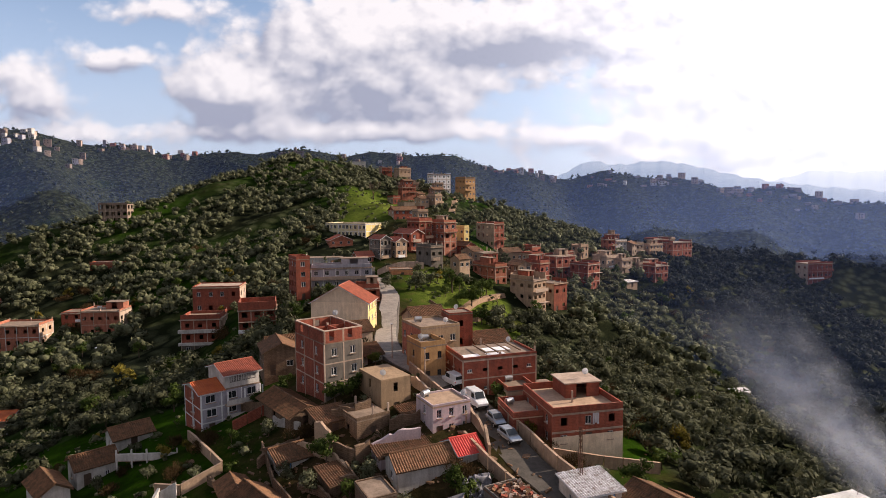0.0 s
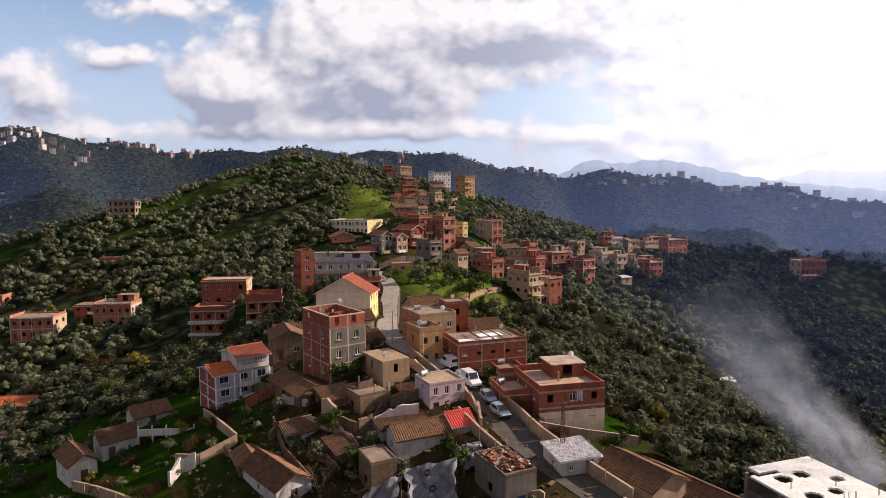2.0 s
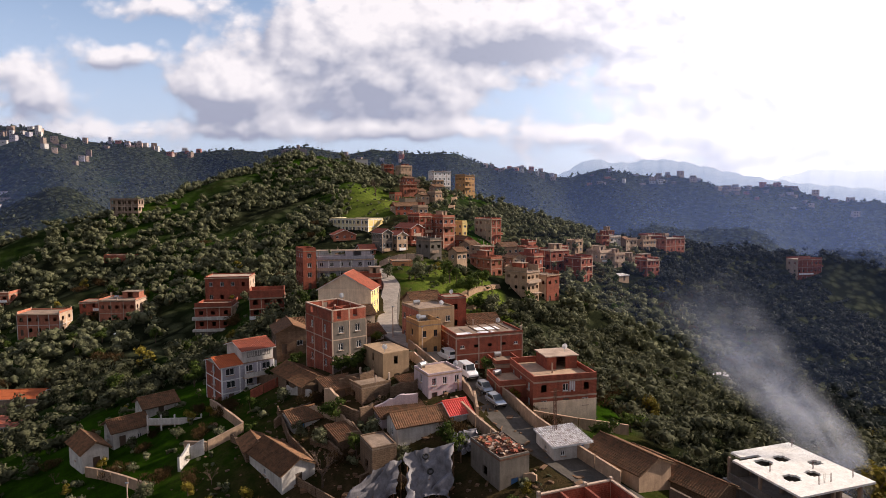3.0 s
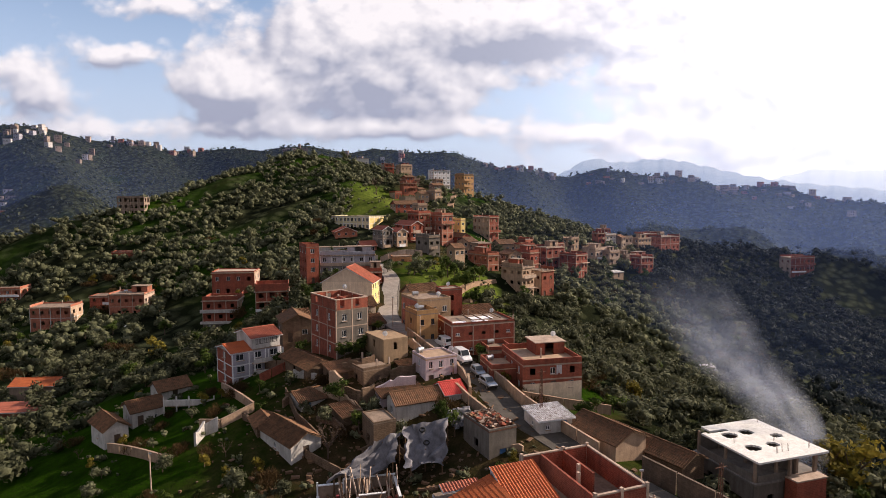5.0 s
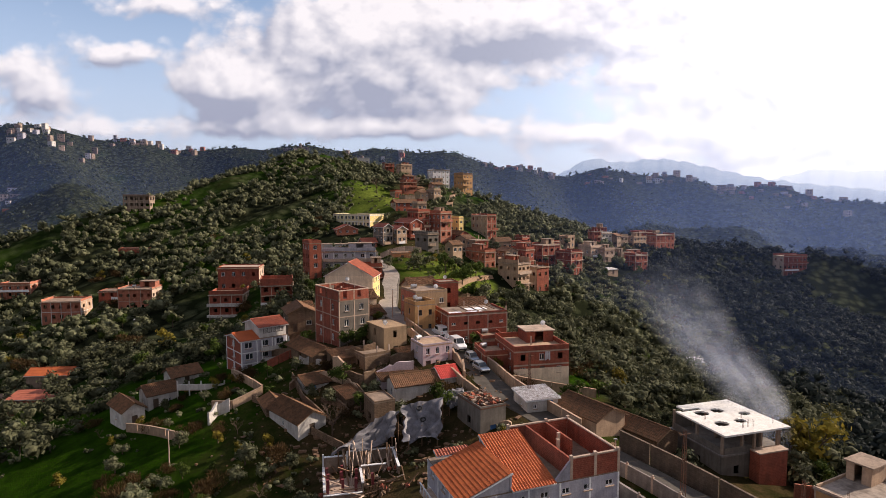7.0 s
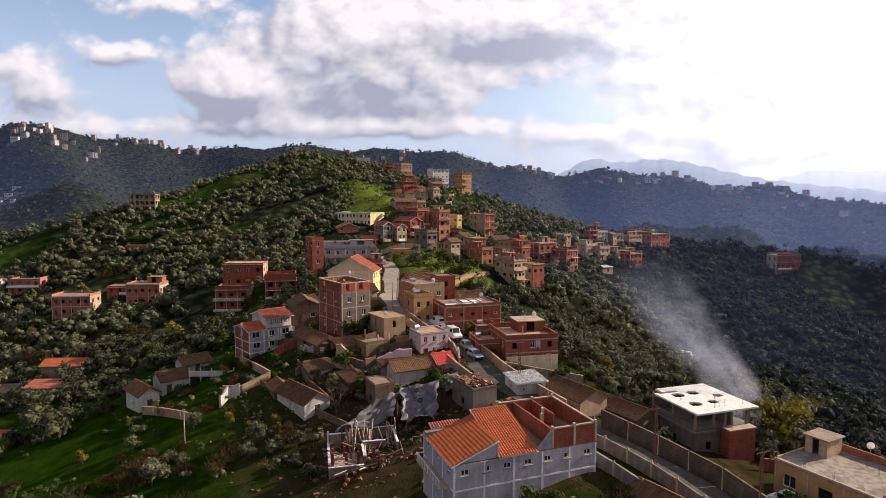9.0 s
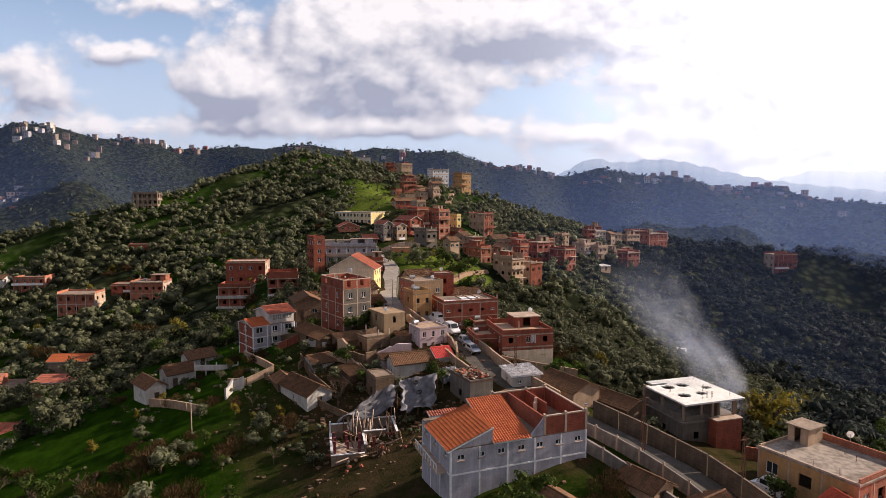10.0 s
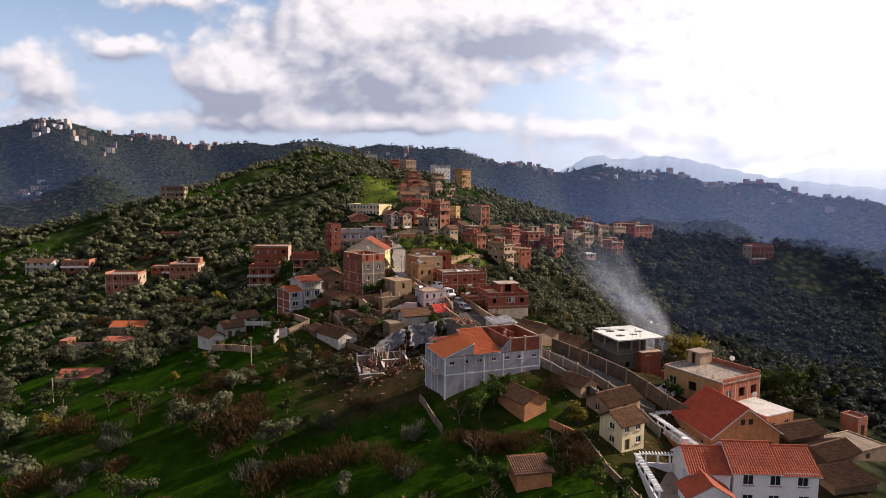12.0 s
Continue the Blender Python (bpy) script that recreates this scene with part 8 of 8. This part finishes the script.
for label_start, lx, ly, lz, yaw in (("pale pink two-storey", 4.8, 0.5, 4.75, 200), ("weathered beige", 0.6, 0.6, 5.6, 170), ("yellow-brown corner", 0.1, 0.3, 6.7, 190), ("weathered street", 5.0, 1.0, 7.2, 180),
                                     ("long red brick", 10.5, 6.5, 5.8, 200), ("tall unfinished brick", 5.9, 8.0, 10.7, 180), ("ochre single-storey", 4.6, 12.0, 4.2, 160), ("red brick stair", 2.0, 2.0, 9.8, 210),
                                     ("unfinished red brick house with roof", 8.0, 7.0, 7.0, 180), ("brick house with bright flat", 5.0, 6.0, 3.4, 180)):
    satellite_dish(*on_roof(label_start, lx, ly, lz), yaw)
for label_start, lx, ly, lz in (("yellow-brown corner", 2.4, 3.8, 6.0), ("weathered street", 2.0, 5.5, 7.2), ("unfinished brick apartment house with", 6.0, 5.0, 9.2), ("two-storey pale brick", 4.0, 4.0, 8.4),
                                ("brick yard building", 1.8, 4.4, 3.4)):
    water_tank(on_roof(label_start, lx, ly, lz), 20)

# ---- villages on the far hills ----
FAR_MATS = (WHITE, PALECONCRETE, GREYPAINT, PINKBRICK, CONCRETE, CONCRETE)


def far_house(x, y, yaw, w, d, h, wall):
    z = float(land(x, y)) + 1.0
    t = thing("far_house", x, y, z, yaw, "pale flat-roofed house in a hill village", "house", "hill village houses")
    one_box("wall", wall, t, 0, 0, -4, w, d, h)
    one_box("roof", PALECONCRETE, t, -0.2, -0.2, h, w + 0.2, d + 0.2, h + 0.3)
    for k in range(int(h // 3)):
        for i in range(max(1, int(w // 3.2))):
            key = "far_window"
            if key not in SHARED:
                bm = bmesh.new()
                box(bm, 0, -0.06, 0, 1.2, -0.01, 1.4)
                me = bpy.data.meshes.new(key)
                bm.to_mesh(me)
                bm.free()
                me.materials.append(GLASS)
                SHARED[key] = me
            shared("window", SHARED[key], t, Matrix.Translation((0.9 + i * 3.2, 0, k * 3 + 1.0)))


vr = random.Random(21)
for turn, spread, reach, deep, count in ((-33.5, 2.2, 1000, 60, 16), (-31.5, 2.0, 940, 60, 8), (-25, 5.5, 1030, 30, 22), (-13.5, 1.0, 990, 20, 4), (-6, 3.0, 985, 30, 10), (8.0, 3.5, 965, 30, 20),
                                         (18.5, 5.0, 930, 40, 24), (28.0, 3.2, 900, 60, 22), (33, 3, 890, 60, 8), (-20, 2.0, 690, 60, 5), (-36.5, 1.0, 760, 50, 9)):
    for _ in range(count):
        a = radians(turn + vr.uniform(-spread, spread))
        r = reach + vr.uniform(-deep, deep * 0.3)
        far_house(r * math.sin(a), r * math.cos(a) - 20, vr.uniform(-30, 30), vr.uniform(4, 9), vr.uniform(4, 6), vr.choice((2.4, 3, 3.2, 4.5, 6)), vr.choice(FAR_MATS))
far_house(-212, 905, 12, 15, 9, 9, CONCRETE)


# ---- stones, broken tiles and scraps lying in the yards ----
def scatter(name, label, mat, count, seed, middle, spread, sizes):
    r = np.random.RandomState(seed)
    x, y = r.normal(middle[0], spread[0], count), r.normal(middle[1], spread[1], count)
    z = land(x, y)
    corner = np.array([(a, b, c) for a in (-1, 1) for b in (-1, 1) for c in (-1, 1)], float)
    half = r.uniform(*sizes, (count, 1, 3)) * (1, 0.7, 0.45)
    v = corner[None] * half * r.uniform(0.7, 1.2, (count, 8, 3))
    turn = r.uniform(0, math.tau, count)
    ca, sa = np.cos(turn)[:, None], np.sin(turn)[:, None]
    v = np.stack([v[..., 0] * ca - v[..., 1] * sa + x[:, None], v[..., 0] * sa + v[..., 1] * ca + y[:, None], v[..., 2] + z[:, None] + 0.03], -1).reshape(-1, 3)
    quad = np.array([(0, 1, 3, 2), (4, 6, 7, 5), (0, 4, 5, 1), (2, 3, 7, 6), (0, 2, 6, 4), (1, 5, 7, 3)])
    f = (quad[None] + np.arange(count)[:, None, None] * 8).reshape(-1, 4)
    tagged(new(name, mesh_from(name, v.tolist(), f.tolist(), mat)), label, "debris", kind="stuff")


scatter("yard_stones", "loose stones lying in the cottage yards", STONE, 380, 3, (-8, 70), (13, 14), (0.08, 0.28))
scatter("broken_tiles", "broken roof tiles strewn between the cottages", OLDTILE, 380, 4, (-8, 66), (12, 13), (0.05, 0.17))
scatter("scrap_boards", "old boards lying about the yards", WOOD, 260, 5, (-6, 62), (12, 12), (0.1, 0.6))
scatter("lower_stones", "loose stones and tiles in the lower yards", OLDTILE, 260, 6, (32, 22), (16, 10), (0.08, 0.26))


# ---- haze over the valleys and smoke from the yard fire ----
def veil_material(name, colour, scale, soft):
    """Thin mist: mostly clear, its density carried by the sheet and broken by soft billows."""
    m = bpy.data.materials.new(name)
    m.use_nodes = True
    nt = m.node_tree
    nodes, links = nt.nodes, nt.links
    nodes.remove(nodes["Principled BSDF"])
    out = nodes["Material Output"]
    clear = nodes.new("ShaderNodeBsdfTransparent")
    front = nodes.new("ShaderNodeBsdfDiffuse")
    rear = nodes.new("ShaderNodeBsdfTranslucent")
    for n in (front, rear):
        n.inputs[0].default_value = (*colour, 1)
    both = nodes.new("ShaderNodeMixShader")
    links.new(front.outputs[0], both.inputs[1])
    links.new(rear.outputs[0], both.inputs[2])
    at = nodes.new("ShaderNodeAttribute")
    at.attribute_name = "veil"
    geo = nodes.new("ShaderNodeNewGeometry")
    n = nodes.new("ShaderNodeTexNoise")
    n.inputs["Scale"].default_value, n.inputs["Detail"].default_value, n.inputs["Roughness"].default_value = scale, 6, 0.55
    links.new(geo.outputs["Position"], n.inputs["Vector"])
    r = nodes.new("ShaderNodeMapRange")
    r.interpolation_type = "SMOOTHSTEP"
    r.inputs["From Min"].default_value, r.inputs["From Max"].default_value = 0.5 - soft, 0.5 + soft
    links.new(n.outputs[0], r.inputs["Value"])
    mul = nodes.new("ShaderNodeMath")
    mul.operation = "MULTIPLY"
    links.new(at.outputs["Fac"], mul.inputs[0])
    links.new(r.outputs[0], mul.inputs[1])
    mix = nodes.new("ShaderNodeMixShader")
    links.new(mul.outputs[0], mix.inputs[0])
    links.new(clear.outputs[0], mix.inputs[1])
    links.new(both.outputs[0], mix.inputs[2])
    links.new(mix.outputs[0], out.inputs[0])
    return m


# Upright blue sheets added to veil the distance, fading out towards their top.
def haze_sheet(reach, most, middle=0.0, breadth=9.0):
    a = np.radians(np.linspace(-48, 48, 60))
    z = np.linspace(-90, 150, 20)
    aa, zz = np.meshgrid(a, z)
    verts = np.stack([reach * np.sin(aa), reach * np.cos(aa) - 20, zz], -1).reshape(-1, 3)
    n = len(a)
    i = (np.arange(len(z) - 1)[:, None] * n + np.arange(n - 1)[None, :]).ravel()
    me = mesh_from("valley_haze", verts.tolist(), np.stack([i, i + 1, i + n + 1, i + n], -1).tolist(), HAZE, True)
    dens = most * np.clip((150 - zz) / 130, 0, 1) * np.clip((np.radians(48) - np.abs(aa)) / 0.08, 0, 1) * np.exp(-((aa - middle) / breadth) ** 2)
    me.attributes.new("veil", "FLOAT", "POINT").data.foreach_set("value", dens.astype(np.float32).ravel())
    return tagged(new("valley_haze", me), "thin blue winter haze hanging in the valley", "haze", kind="stuff")


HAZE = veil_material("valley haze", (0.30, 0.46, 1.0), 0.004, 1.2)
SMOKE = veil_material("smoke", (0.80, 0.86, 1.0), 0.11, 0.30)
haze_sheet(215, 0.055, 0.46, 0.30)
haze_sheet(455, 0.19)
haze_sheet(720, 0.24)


def smoke_plume():
    """Smoke from a fire beside the slab house: three billowing sheets that rise and drift away."""
    line = [Vector(p) for p in ((48.6, 56.0, 2.5), (47.8, 57.5, 7), (46.0, 60.5, 12), (43.0, 65, 16.5), (41.0, 70, 20.5), (40.0, 76, 24.5), (39.0, 84, 28.5))]
    verts, faces, dens = [], [], []
    for sheet_no, (dx, dy, seed) in enumerate(((0.0, 0.0, 1.0), (0.8, 1.6, 5.0), (-0.7, -1.4, 9.0))):
        rows, cols = 42, 14
        o = len(verts)
        for j in range(rows + 1):
            u = j / rows * (len(line) - 1)
            k = min(int(u), len(line) - 2)
            p = line[k].lerp(line[k + 1], u - k)
            wide = 1.0 + 6.6 * (j / rows) ** 0.6
            for i in range(cols + 1):
                s = i / cols * 2 - 1
                wob = noise.noise(Vector((s * 1.5, j * 0.22, seed))) * wide * 0.5
                verts.append((p.x + s * wide + dx, p.y + wob + dy, p.z + s * wide * 0.25 + noise.noise(Vector((s, j * 0.3, seed + 3))) * 0.8))
                dens.append(max(0.0, 1 - s * s) * (0.38 - 0.17 * j / rows) * min(1, j / 9) * min(1, (rows - j) / 16))
        faces += [(o + j * (cols + 1) + i, o + j * (cols + 1) + i + 1, o + (j + 1) * (cols + 1) + i + 1, o + (j + 1) * (cols + 1) + i) for j in range(rows) for i in range(cols)]
    me = mesh_from("smoke", verts, faces, SMOKE, True)
    me.attributes.new("veil", "FLOAT", "POINT").data.foreach_set("value", np.array(dens, np.float32))
    tagged(new("smoke", me), "grey-white smoke drifting from a yard fire", "smoke", kind="stuff")


smoke_plume()
